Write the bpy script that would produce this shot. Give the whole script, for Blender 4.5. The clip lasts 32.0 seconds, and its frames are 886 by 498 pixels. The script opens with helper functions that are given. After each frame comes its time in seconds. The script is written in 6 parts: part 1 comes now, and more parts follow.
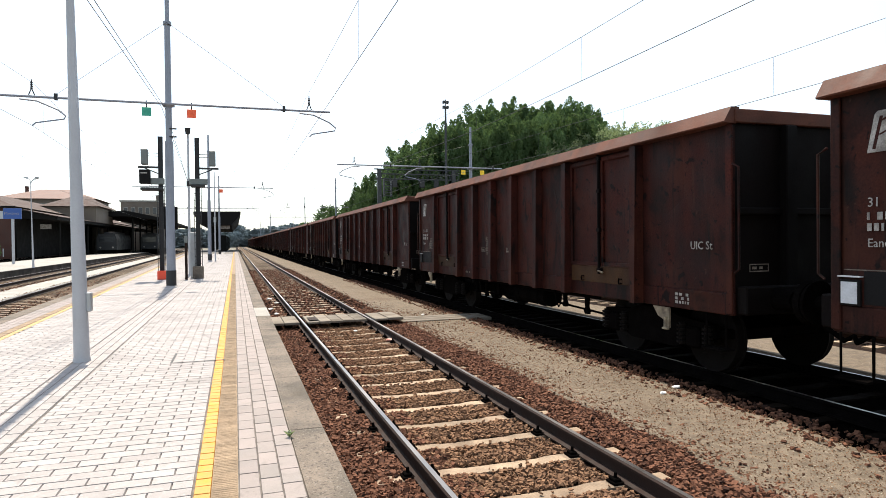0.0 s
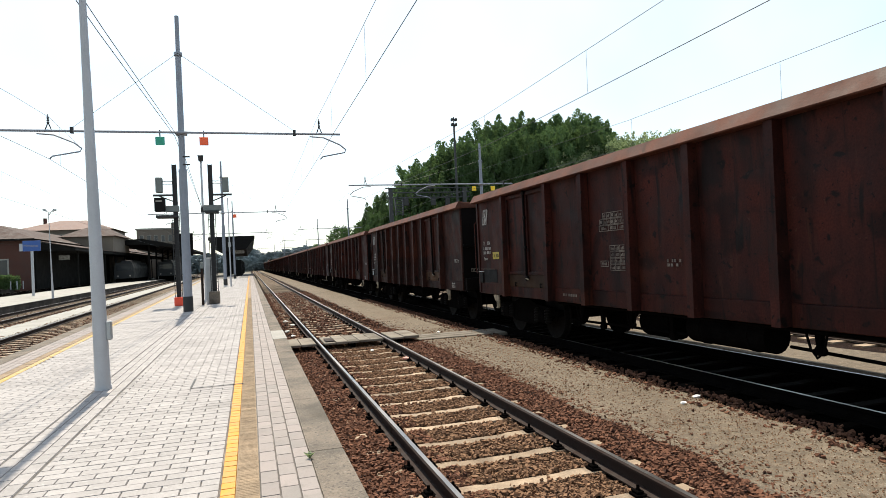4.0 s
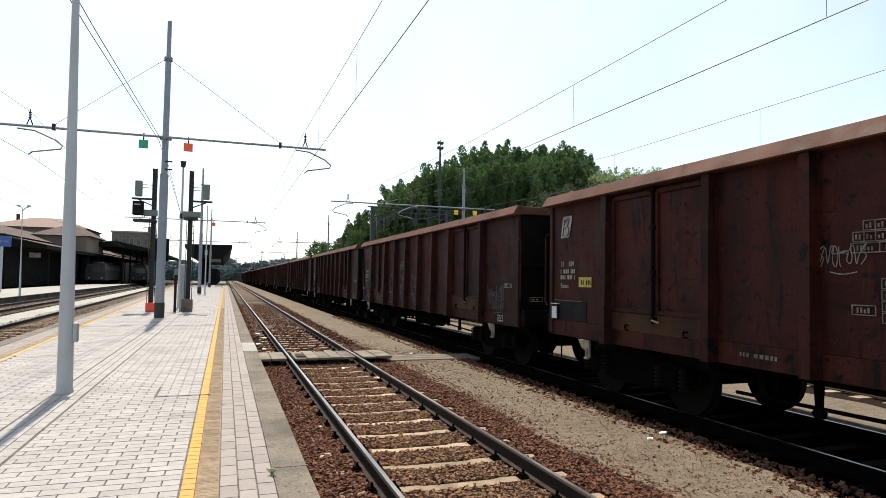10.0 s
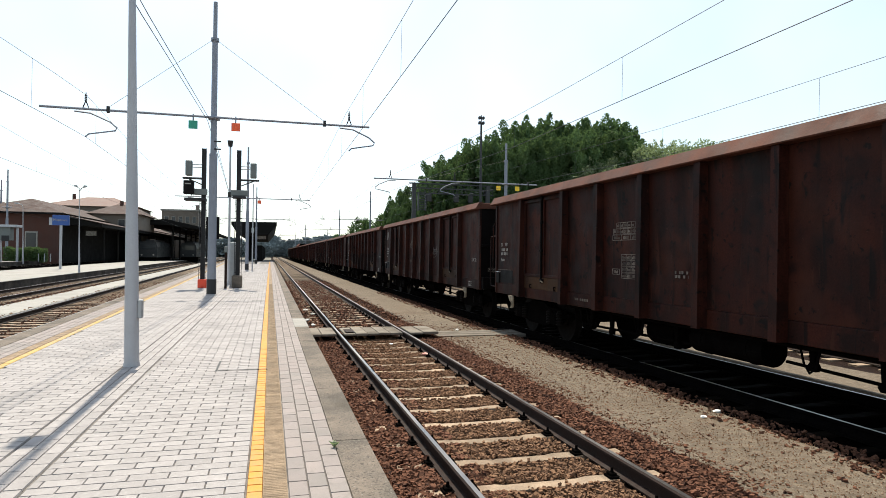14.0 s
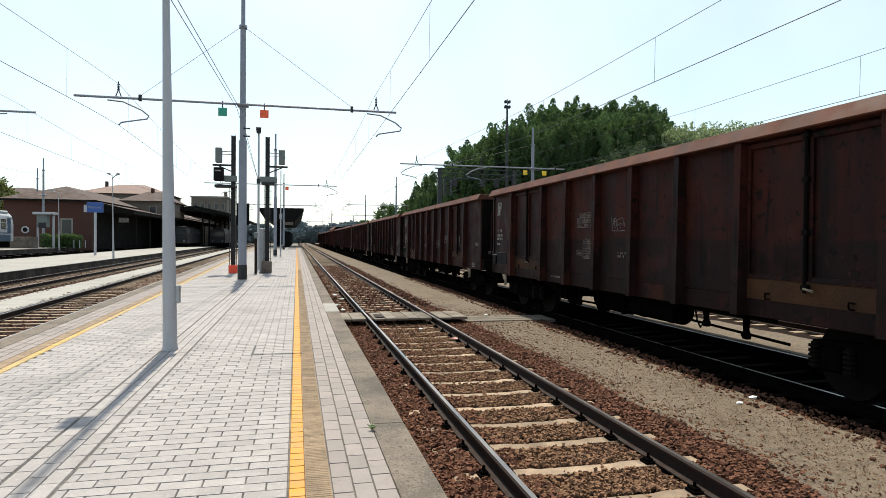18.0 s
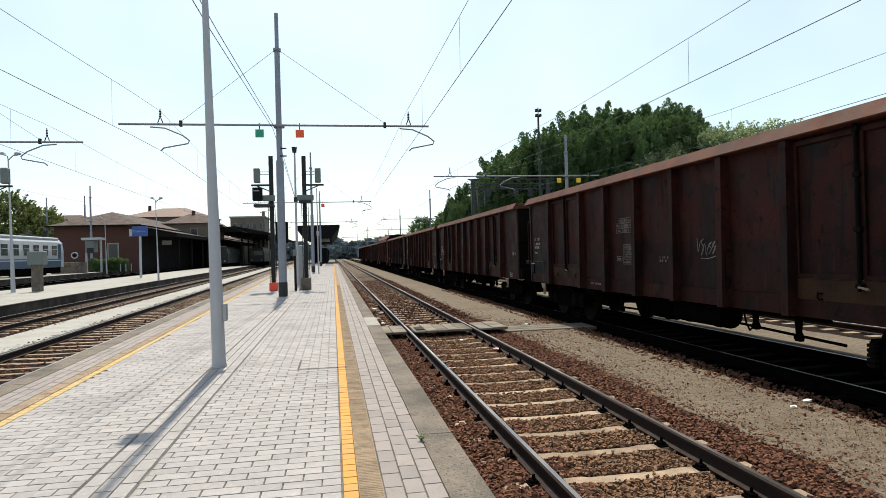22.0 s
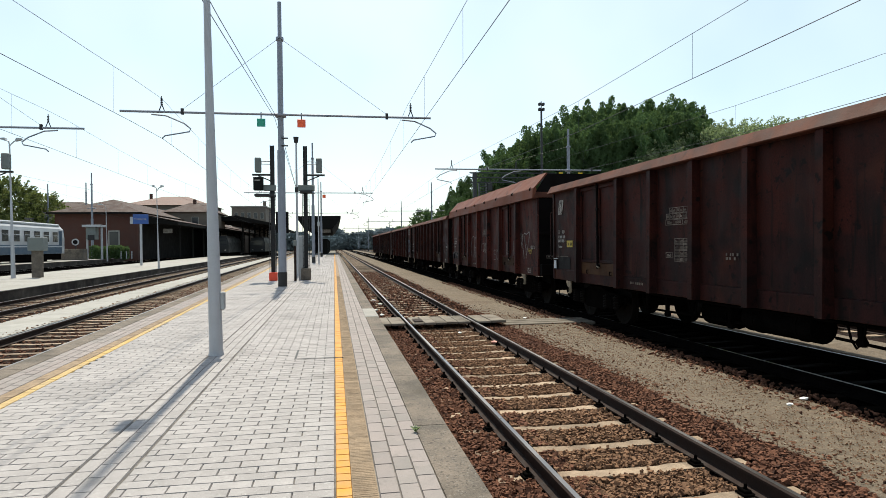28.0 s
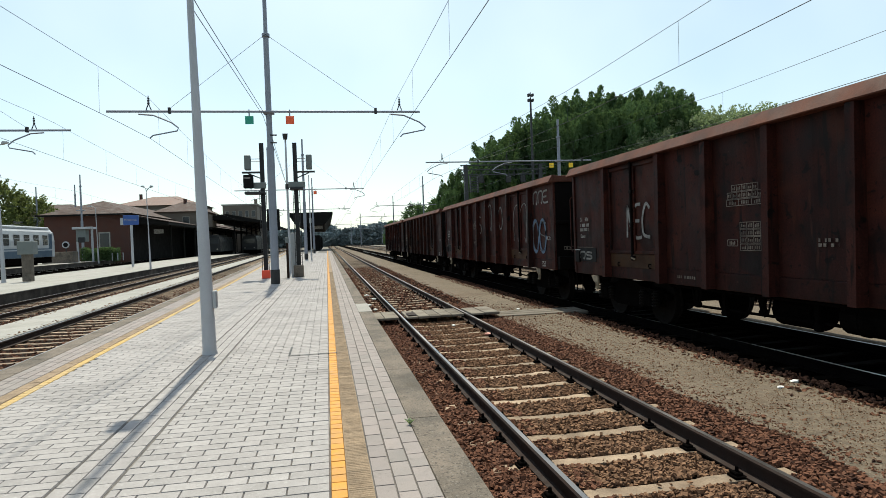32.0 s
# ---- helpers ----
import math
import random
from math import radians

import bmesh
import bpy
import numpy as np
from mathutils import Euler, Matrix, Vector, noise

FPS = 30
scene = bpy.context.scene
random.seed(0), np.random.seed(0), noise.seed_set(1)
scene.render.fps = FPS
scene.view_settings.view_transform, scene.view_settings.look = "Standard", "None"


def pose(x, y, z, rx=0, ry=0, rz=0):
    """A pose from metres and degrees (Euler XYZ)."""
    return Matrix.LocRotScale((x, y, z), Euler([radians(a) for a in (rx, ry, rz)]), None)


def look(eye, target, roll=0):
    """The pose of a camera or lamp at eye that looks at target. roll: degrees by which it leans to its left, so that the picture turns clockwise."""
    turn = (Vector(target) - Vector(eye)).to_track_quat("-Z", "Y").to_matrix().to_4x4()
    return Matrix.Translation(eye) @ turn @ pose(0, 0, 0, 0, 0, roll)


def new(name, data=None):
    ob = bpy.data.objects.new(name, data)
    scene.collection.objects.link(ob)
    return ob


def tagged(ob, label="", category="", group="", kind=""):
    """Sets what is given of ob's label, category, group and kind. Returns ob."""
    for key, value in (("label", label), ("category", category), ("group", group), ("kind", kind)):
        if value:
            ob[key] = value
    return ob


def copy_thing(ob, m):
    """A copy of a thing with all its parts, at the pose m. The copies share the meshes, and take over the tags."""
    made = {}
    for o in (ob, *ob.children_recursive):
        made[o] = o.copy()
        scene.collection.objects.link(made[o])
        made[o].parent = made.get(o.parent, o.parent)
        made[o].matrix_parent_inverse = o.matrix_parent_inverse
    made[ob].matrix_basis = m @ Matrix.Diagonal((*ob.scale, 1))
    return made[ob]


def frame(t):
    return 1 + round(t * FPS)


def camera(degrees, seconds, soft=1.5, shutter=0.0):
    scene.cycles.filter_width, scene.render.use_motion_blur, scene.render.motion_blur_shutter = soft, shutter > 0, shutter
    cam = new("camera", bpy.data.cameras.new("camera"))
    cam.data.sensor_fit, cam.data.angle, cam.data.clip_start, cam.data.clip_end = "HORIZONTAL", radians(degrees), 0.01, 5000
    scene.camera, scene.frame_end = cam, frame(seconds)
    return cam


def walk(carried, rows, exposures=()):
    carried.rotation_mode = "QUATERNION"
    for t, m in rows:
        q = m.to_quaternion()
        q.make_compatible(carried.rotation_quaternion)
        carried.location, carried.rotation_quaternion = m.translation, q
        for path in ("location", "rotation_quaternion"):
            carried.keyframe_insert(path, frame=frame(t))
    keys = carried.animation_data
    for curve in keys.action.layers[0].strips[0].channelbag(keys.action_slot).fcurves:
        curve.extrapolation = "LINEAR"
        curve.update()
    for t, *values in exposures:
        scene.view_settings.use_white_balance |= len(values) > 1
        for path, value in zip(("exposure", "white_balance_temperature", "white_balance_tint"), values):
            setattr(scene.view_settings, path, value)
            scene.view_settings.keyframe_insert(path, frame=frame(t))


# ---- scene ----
cam = camera(70.2, 32.0, soft=0.6)
PATH = [
    (0, (-2.156, -1.412, 1.457), (-1.5298, 0.4869, 1.4314), -0.64),
    (0.5, (-2.150, -1.417, 1.456), (-1.5276, 0.4836, 1.4581), -0.33),
    (1, (-2.149, -1.428, 1.450), (-1.5322, 0.4743, 1.4349), -0.27),
    (1.5, (-2.149, -1.434, 1.445), (-1.5219, 0.4646, 1.4370), -0.44),
    (2, (-2.149, -1.434, 1.452), (-1.5415, 0.4710, 1.4291), -0.35),
    (2.5, (-2.152, -1.436, 1.455), (-1.5531, 0.4718, 1.4533), -1.10),
    (3, (-2.159, -1.440, 1.450), (-1.5657, 0.4702, 1.4667), -2.32),
    (3.5, (-2.161, -1.442, 1.453), (-1.5762, 0.4711, 1.4681), -2.73),
    (5.5, (-2.167, -1.476, 1.475), (-1.5574, 0.4258, 1.5711), -2.56),
    (6, (-2.169, -1.475, 1.477), (-1.5456, 0.4238, 1.5539), -2.70),
    (6.5, (-2.171, -1.478, 1.473), (-1.5423, 0.4193, 1.5524), -2.27),
    (7, (-2.172, -1.477, 1.470), (-1.5430, 0.4199, 1.5330), -1.81),
    (7.5, (-2.172, -1.472, 1.473), (-1.5492, 0.4285, 1.5073), -2.79),
    (8, (-2.167, -1.466, 1.474), (-1.5458, 0.4353, 1.4934), -3.55),
    (8.5, (-2.166, -1.463, 1.472), (-1.5400, 0.4352, 1.5341), -2.89),
    (9, (-2.164, -1.471, 1.464), (-1.5376, 0.4272, 1.5334), -2.52),
    (9.5, (-2.161, -1.471, 1.463), (-1.5202, 0.4235, 1.4980), -0.19),
    (10, (-2.160, -1.476, 1.462), (-1.5098, 0.4126, 1.5602), 0.85),
    (10.5, (-2.163, -1.485, 1.462), (-1.5017, 0.4018, 1.5096), 0.59),
    (11, (-2.171, -1.490, 1.462), (-1.4973, 0.3930, 1.4679), 0.38),
    (11.5, (-2.172, -1.501, 1.467), (-1.4964, 0.3806, 1.5191), 0.56),
    (12, (-2.180, -1.506, 1.469), (-1.4974, 0.3742, 1.4722), 0.15),
    (12.5, (-2.188, -1.510, 1.464), (-1.5351, 0.3808, 1.4715), 0.78),
    (13, (-2.208, -1.499, 1.478), (-1.7220, 0.4414, 1.4854), 0.78),
    (13.5, (-2.240, -1.489, 1.479), (-1.7237, 0.4416, 1.5456), 0.39),
    (14, (-2.288, -1.474, 1.484), (-1.7587, 0.4545, 1.5039), 0.66),
    (14.5, (-2.318, -1.464, 1.486), (-1.7889, 0.4642, 1.5152), -0.58),
    (15, (-2.342, -1.460, 1.483), (-1.8228, 0.4716, 1.4991), 0.19),
    (15.5, (-2.351, -1.458, 1.485), (-1.8875, 0.4876, 1.4909), 0.22),
    (17.5, (-2.362, -1.450, 1.486), (-1.8882, 0.4928, 1.4618), 0.29),
    (18, (-2.369, -1.453, 1.482), (-1.9168, 0.4954, 1.4544), 0.47),
    (18.5, (-2.380, -1.460, 1.480), (-1.9500, 0.4925, 1.4522), 0.21),
    (19, (-2.398, -1.465, 1.477), (-1.9911, 0.4924, 1.4427), -0.35),
    (19.5, (-2.417, -1.472, 1.475), (-2.0045, 0.4846, 1.4351), -0.40),
    (20, (-2.427, -1.473, 1.475), (-2.0141, 0.4832, 1.4321), 0.20),
    (20.5, (-2.433, -1.474, 1.478), (-1.9928, 0.4761, 1.4357), 0.39),
    (21, (-2.436, -1.478, 1.474), (-2.0072, 0.4745, 1.4321), 0.77),
    (21.5, (-2.435, -1.481, 1.485), (-2.0533, 0.4824, 1.4736), -0.25),
    (22, (-2.432, -1.489, 1.473), (-2.0887, 0.4813, 1.4836), -1.56),
    (22.5, (-2.431, -1.491, 1.474), (-2.0323, 0.4689, 1.4879), -1.09),
    (23, (-2.434, -1.493, 1.479), (-1.9961, 0.4589, 1.4941), -1.18),
    (23.5, (-2.433, -1.496, 1.477), (-1.9819, 0.4526, 1.4915), -1.91),
    (24, (-2.432, -1.500, 1.476), (-1.9707, 0.4457, 1.4845), -0.73),
    (24.5, (-2.431, -1.503, 1.478), (-1.9582, 0.4405, 1.4847), -0.35),
    (25, (-2.427, -1.500, 1.479), (-1.9408, 0.4399, 1.4889), -1.21),
    (25.5, (-2.429, -1.497, 1.478), (-1.9436, 0.4433, 1.4879), 0.34),
    (26, (-2.435, -1.493, 1.470), (-2.0995, 0.4787, 1.4785), 1.05),
    (26.5, (-2.432, -1.492, 1.466), (-2.1161, 0.4831, 1.4759), -0.35),
    (28.5, (-2.395, -1.468, 1.460), (-2.0534, 0.5022, 1.4431), -0.59),
    (29, (-2.392, -1.471, 1.459), (-2.0787, 0.5043, 1.4416), -1.19),
    (29.5, (-2.389, -1.471, 1.463), (-2.0711, 0.5038, 1.4485), -0.82),
    (30, (-2.387, -1.475, 1.461), (-2.0567, 0.4978, 1.4810), -1.12),
    (30.5, (-2.382, -1.482, 1.461), (-2.0399, 0.4888, 1.4673), -1.64),
    (31, (-2.383, -1.485, 1.462), (-2.0330, 0.4837, 1.4571), -1.27),
    (31.5, (-2.381, -1.491, 1.458), (-2.0301, 0.4779, 1.4431), -1.21),
    (32, (-2.378, -1.493, 1.457), (-2.0167, 0.4733, 1.4235), -2.07),
]
walk(cam, [(r[0], look(*r[1:])) for r in PATH],
     exposures=[(0, 0.78, 6980, 11), (2, 0.71, 6980, 10), (3.5, 0.60, 6980, 8), (5.5, 0.46, 7000, 6), (11, 0.48, 6980, 8), (13, 0.48, 6930, 8), (19, 0.31, 6860, 6), (26, 0.27, 6820, 6), (29, 0.25, 6790, 4), (32, 0.17, 6750, 2)])

# ---- light ----
SUN_EL, SUN_AZ = 60.0, 2.3          # degrees; azimuth to the left of the line's far end
world = bpy.data.worlds.new("world")
scene.world = world
world.use_nodes = True
wn = world.node_tree
sky = wn.nodes.new("ShaderNodeTexSky")
sky.sky_type = "NISHITA"
sky.sun_disc = False
sky.sun_elevation = radians(SUN_EL)
sky.sun_rotation = radians(-SUN_AZ)
sky.altitude, sky.air_density, sky.dust_density, sky.ozone_density = 0, 1.0, 0.9, 2.4
bg = wn.nodes["Background"]
bg.inputs["Strength"].default_value = 0.145
haze = wn.nodes.new("ShaderNodeMix")                 # bright summer haze over the blue
haze.data_type = "RGBA"
haze.inputs[0].default_value = 0.26
haze.inputs[7].default_value = (6.1, 7.0, 7.25, 1)
wn.links.new(sky.outputs[0], haze.inputs[6])
veil_noise, veil_amount, veil = wn.nodes.new("ShaderNodeTexNoise"), wn.nodes.new("ShaderNodeMapRange"), wn.nodes.new("ShaderNodeMix")   # thin white cloud
veil_noise.inputs["Scale"].default_value, veil_noise.inputs["Detail"].default_value = 1.6, 4
veil_amount.inputs[1].default_value, veil_amount.inputs[2].default_value, veil_amount.inputs[3].default_value, veil_amount.inputs[4].default_value = 0.42, 0.68, 0, 0.3
veil.data_type = "RGBA"
veil.inputs[7].default_value = (7.6, 8.3, 8.6, 1)
wn.links.new(wn.nodes.new("ShaderNodeTexCoord").outputs["Generated"], veil_noise.inputs["Vector"])
wn.links.new(veil_noise.outputs[0], veil_amount.inputs[0])
wn.links.new(veil_amount.outputs[0], veil.inputs[0])
wn.links.new(haze.outputs[2], veil.inputs[6])
wn.links.new(veil.outputs[2], bg.inputs["Color"])
sun_data = bpy.data.lights.new("sun", "SUN")
sun_data.energy, sun_data.angle, sun_data.color = 5.0, radians(0.6), (1.0, 0.935, 0.84)
sun = new("sun", sun_data)
sd = Vector((-math.sin(radians(SUN_AZ)) * math.cos(radians(SUN_EL)), math.cos(radians(SUN_AZ)) * math.cos(radians(SUN_EL)), math.sin(radians(SUN_EL))))
sun.matrix_world = look(sd * 60, (0, 0, 0))

# ---- materials ----


def patches(m, color, scale, lo, hi, amount, stretch=None):
    """Worn patches of another tone with an outline of their own, laid over a material's base colour."""
    nt = m.node_tree
    b = nt.nodes["Principled BSDF"]
    old = b.inputs["Base Color"].links[0].from_socket
    tc = nt.nodes.new("ShaderNodeTexCoord")
    info = nt.nodes.new("ShaderNodeObjectInfo")
    n = nt.nodes.new("ShaderNodeTexNoise")
    n.noise_dimensions = "4D"
    n.inputs["Scale"].default_value, n.inputs["Detail"].default_value, n.inputs["Distortion"].default_value = scale, 6, 0.6
    mul = nt.nodes.new("ShaderNodeMath")
    mul.operation = "MULTIPLY"
    mul.inputs[1].default_value = 53.0
    r = nt.nodes.new("ShaderNodeMapRange")
    r.inputs[1].default_value, r.inputs[2].default_value, r.inputs[3].default_value, r.inputs[4].default_value = lo, hi, 0, amount
    mx = nt.nodes.new("ShaderNodeMix")
    mx.data_type = "RGBA"
    mx.inputs[7].default_value = (*color, 1)
    link = nt.links.new
    link(info.outputs["Random"], mul.inputs[0]), link(mul.outputs[0], n.inputs["W"]), link(tc.outputs["Object"], n.inputs["Vector"])
    if stretch:
        mp = nt.nodes.new("ShaderNodeMapping")
        mp.inputs["Scale"].default_value = stretch
        link(tc.outputs["Object"], mp.inputs["Vector"]), link(mp.outputs[0], n.inputs["Vector"])
    link(n.outputs[0], r.inputs[0]), link(r.outputs[0], mx.inputs[0]), link(old, mx.inputs[6]), link(mx.outputs[2], b.inputs["Base Color"])


def material(name, color, rough=0.8, metal=0.0, var=0.25, scale=6.0, fine=60.0, bump=0.25, depth=0.01, tint=None, stain=0.0, stain_scale=0.8,
             rand=0.0, island=0.0, obcolor=False, streak=False, spec=0.5, band=None):
    """A procedural surface: a base colour with variation at two scales, stains of another tint, and fine relief."""
    m = bpy.data.materials.new(name)
    m.use_nodes = True
    nt = m.node_tree
    N, L = nt.nodes.new, nt.links.new
    b = nt.nodes["Principled BSDF"]
    b.inputs["Metallic"].default_value = metal
    b.inputs["Specular IOR Level"].default_value = spec
    tc = N("ShaderNodeTexCoord")
    src = tc.outputs["Object"]
    if rand or island:
        geo = N("ShaderNodeNewGeometry")
        info = N("ShaderNodeObjectInfo")
    n1 = N("ShaderNodeTexNoise")
    n1.inputs["Scale"].default_value, n1.inputs["Detail"].default_value = scale, 5
    n2 = N("ShaderNodeTexNoise")
    n2.inputs["Scale"].default_value, n2.inputs["Detail"].default_value = fine, 3
    n3 = N("ShaderNodeTexNoise")
    n3.inputs["Scale"].default_value, n3.inputs["Detail"].default_value = stain_scale, 6
    if rand:
        add = N("ShaderNodeVectorMath")
        add.operation = "MULTIPLY_ADD"
        add.inputs[1].default_value = (1, 1, 1)
        comb = N("ShaderNodeCombineXYZ")
        mul = N("ShaderNodeMath")
        mul.operation = "MULTIPLY"
        mul.inputs[1].default_value = 37.0
        L(info.outputs["Random"], mul.inputs[0])
        for i in range(3):
            L(mul.outputs[0], comb.inputs[i])
        L(src, add.inputs[0])
        L(comb.outputs[0], add.inputs[2])
        src = add.outputs[0]
    v3 = src
    if streak:
        mp = N("ShaderNodeMapping")
        mp.inputs["Scale"].default_value = (3.0, 3.0, 0.35)
        L(src, mp.inputs["Vector"])
        v3 = mp.outputs[0]
    for n, v in ((n1, src), (n2, src), (n3, v3)):
        L(v, n.inputs["Vector"])
    # brightness factor
    def scaled(sock, lo, hi, a=0.3, z=0.7):
        r = N("ShaderNodeMapRange")
        r.inputs[1].default_value, r.inputs[2].default_value, r.inputs[3].default_value, r.inputs[4].default_value = a, z, lo, hi
        L(sock, r.inputs[0])
        return r.outputs[0]
    f = scaled(n1.outputs[0], 1 - var, 1 + var)
    g = scaled(n2.outputs[0], 1 - var * 0.7, 1 + var * 0.7)
    mm = N("ShaderNodeMath")
    mm.operation = "MULTIPLY"
    L(f, mm.inputs[0]), L(g, mm.inputs[1])
    fac = mm.outputs[0]
    for amount, sock in ((rand, "ob"), (island, "is")):
        if amount:
            k = N("ShaderNodeMath")
            k.operation = "MULTIPLY"
            L(fac, k.inputs[0])
            L(scaled((info if sock == "ob" else geo).outputs["Random" if sock == "ob" else "Random Per Island"], 1 - amount, 1 + amount, 0, 1), k.inputs[1])
            fac = k.outputs[0]
    base = N("ShaderNodeMix")
    base.data_type = "RGBA"
    base.inputs[6].default_value = (*color, 1)
    base.inputs[7].default_value = (*(tint or color), 1)
    if stain:
        L(scaled(n3.outputs[0], 0, stain, 0.45, 0.68), base.inputs[0])
    else:
        base.inputs[0].default_value = 0
    if island and tint and not stain:
        L(geo.outputs["Random Per Island"], base.inputs[0])
    col = base.outputs[2]
    if band:                                             # an older coat of paint below an uneven line, strong or faint by the object's alpha
        sep, wob, low, bmx, bi = N("ShaderNodeSeparateXYZ"), N("ShaderNodeMath"), N("ShaderNodeMapRange"), N("ShaderNodeMix"), N("ShaderNodeObjectInfo")
        L(tc.outputs["Object"], sep.inputs[0])
        wob.operation = "MULTIPLY_ADD"
        wob.inputs[1].default_value = 0.22
        L(n3.outputs[0], wob.inputs[0]), L(sep.outputs[2], wob.inputs[2])
        low.inputs[1].default_value, low.inputs[2].default_value, low.inputs[3].default_value, low.inputs[4].default_value = band[0] + 0.08, band[0] + 0.14, 0.85, 0
        L(wob.outputs[0], low.inputs[0])
        am = N("ShaderNodeMath")
        am.operation = "MULTIPLY"
        L(low.outputs[0], am.inputs[0]), L(bi.outputs["Alpha"], am.inputs[1])
        bmx.data_type = "RGBA"
        bmx.inputs[7].default_value = (*band[1], 1)
        L(am.outputs[0], bmx.inputs[0]), L(col, bmx.inputs[6])
        col = bmx.outputs[2]
    if obcolor:
        oi = N("ShaderNodeObjectInfo")
        mx = N("ShaderNodeMix")
        mx.data_type, mx.blend_type = "RGBA", "MULTIPLY"
        mx.inputs[0].default_value = 1
        L(col, mx.inputs[6]), L(oi.outputs["Color"], mx.inputs[7])
        col = mx.outputs[2]
    out = N("ShaderNodeVectorMath")
    out.operation = "SCALE"
    L(col, out.inputs[0]), L(fac, out.inputs["Scale"])
    L(out.outputs[0], b.inputs["Base Color"])
    L(scaled(n1.outputs[0], max(0.04, rough - 0.12), min(1, rough + 0.12)), b.inputs["Roughness"])
    if bump:
        bp = N("ShaderNodeBump")
        bp.inputs["Strength"].default_value, bp.inputs["Distance"].default_value = bump, depth
        L(n2.outputs[0], bp.inputs["Height"])
        L(bp.outputs[0], b.inputs["Normal"])
    return m


def translucent(m, color, share):
    """Let light through the leaves, tinted."""
    nt = m.node_tree
    out, b = nt.nodes["Material Output"], nt.nodes["Principled BSDF"]
    tr, mx = nt.nodes.new("ShaderNodeBsdfTranslucent"), nt.nodes.new("ShaderNodeMixShader")
    tr.inputs["Color"].default_value = (*color, 1)
    mx.inputs[0].default_value = share
    nt.links.new(b.outputs[0], mx.inputs[1]), nt.links.new(tr.outputs[0], mx.inputs[2]), nt.links.new(mx.outputs[0], out.inputs["Surface"])


RUST = material("rusted_brown_paint", (0.0345, 0.0082, 0.005), 0.62, var=0.38, scale=2.2, fine=45, bump=0.3, depth=0.006, tint=(0.0098, 0.0038, 0.0032), stain=0.9, stain_scale=0.9, rand=0.16, obcolor=True, streak=True, spec=0.12, band=(1.82, (0.0105, 0.0052, 0.0052)))
# Near-black copy of the rust: shade on the wagon ends is in the colour.
RUSTR = material("shade_dark_rusted_steel", (0.003315, 0.001638, 0.001326), 0.75, var=0.28, scale=3, fine=45, bump=0.3, depth=0.006, tint=(0.00195, 0.001092, 0.000936), stain=0.8, stain_scale=1.2, rand=0.2, obcolor=True, streak=True, spec=0.1)
RUST_TOP = material("bare_rusty_steel", (0.098, 0.034, 0.0205), 0.75, var=0.25, scale=3, fine=50, bump=0.3, depth=0.005, tint=(0.042, 0.0145, 0.0095), stain=0.8, stain_scale=1.4, spec=0.2)
HOOD = material("orange_rusted_hood_steel", (0.128, 0.039, 0.021), 0.7, var=0.2, scale=1.6, fine=40, bump=0.25, depth=0.006, tint=(0.066, 0.021, 0.012), stain=0.7, spec=0.2)
SILLM = material("worn_ochre_door_sill", (0.05, 0.0235, 0.0105), 0.75, var=0.3, scale=4, fine=50, bump=0.3, depth=0.005, tint=(0.018, 0.0085, 0.0058), stain=0.85, stain_scale=2.0, rand=0.3, spec=0.15)
# Grimy underframe and wheel steel, lowered to near-black to carry the under-wagon shade.
UNDER = material("grimy_shade_dark_steel", (0.0040, 0.0034, 0.0032), 0.85, var=0.3, scale=5, fine=40, bump=0.4, spec=0.0)
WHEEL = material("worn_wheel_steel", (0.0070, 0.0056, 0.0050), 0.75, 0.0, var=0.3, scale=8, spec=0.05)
PAINTW = material("chalky_white_lettering", (0.33, 0.31, 0.285), 0.8, var=0.35, scale=9, fine=60, bump=0, tint=(0.09, 0.07, 0.06), stain=0.75, stain_scale=5)
CHALK = material("faint_chalky_lettering", (0.17, 0.14, 0.115), 0.85, var=0.45, scale=9, fine=60, bump=0, tint=(0.05, 0.034, 0.028), stain=0.8, stain_scale=4)
PAINTY = material("faded_yellow_label", (0.403, 0.299, 0.0455), 0.7, var=0.2, scale=10, fine=80, bump=0)
BLACKP = material("black_painted_panel", (0.007, 0.0066, 0.0068), 0.75, var=0.3, scale=5, spec=0.15)
SPRAYP = material("pale_pink_spray_paint", (0.075, 0.047, 0.052), 0.75, var=0.4, scale=7, fine=60, bump=0, tint=(0.03, 0.018, 0.02), stain=0.7, stain_scale=3)
SPRAYW = material("white_spray_paint", (0.21, 0.20, 0.19), 0.75, var=0.4, scale=7, fine=60, bump=0, tint=(0.07, 0.06, 0.055), stain=0.7, stain_scale=3)
SPRAYB = material("blue_spray_paint", (0.096, 0.144, 0.216), 0.75, var=0.25, scale=9, fine=80, bump=0)
PAVER = material("grey_concrete_paver", (0.300, 0.278, 0.270), 0.85, var=0.14, scale=7, fine=150, bump=0.4, depth=0.003, rand=0.07, tint=(0.22, 0.203, 0.197), stain=0.75, stain_scale=1.1)
PAVERP = material("pale_pinkish_paver", (0.242, 0.206, 0.192), 0.85, var=0.12, scale=5, fine=150, bump=0.4, depth=0.003, rand=0.09, tint=(0.18, 0.165, 0.152), stain=0.7, stain_scale=1.0)
JOINT = material("sandy_grey_joint", (0.085, 0.077, 0.07), 0.95, var=0.4, scale=20, fine=150, tint=(0.2, 0.185, 0.165), stain=0.95, stain_scale=2.5)
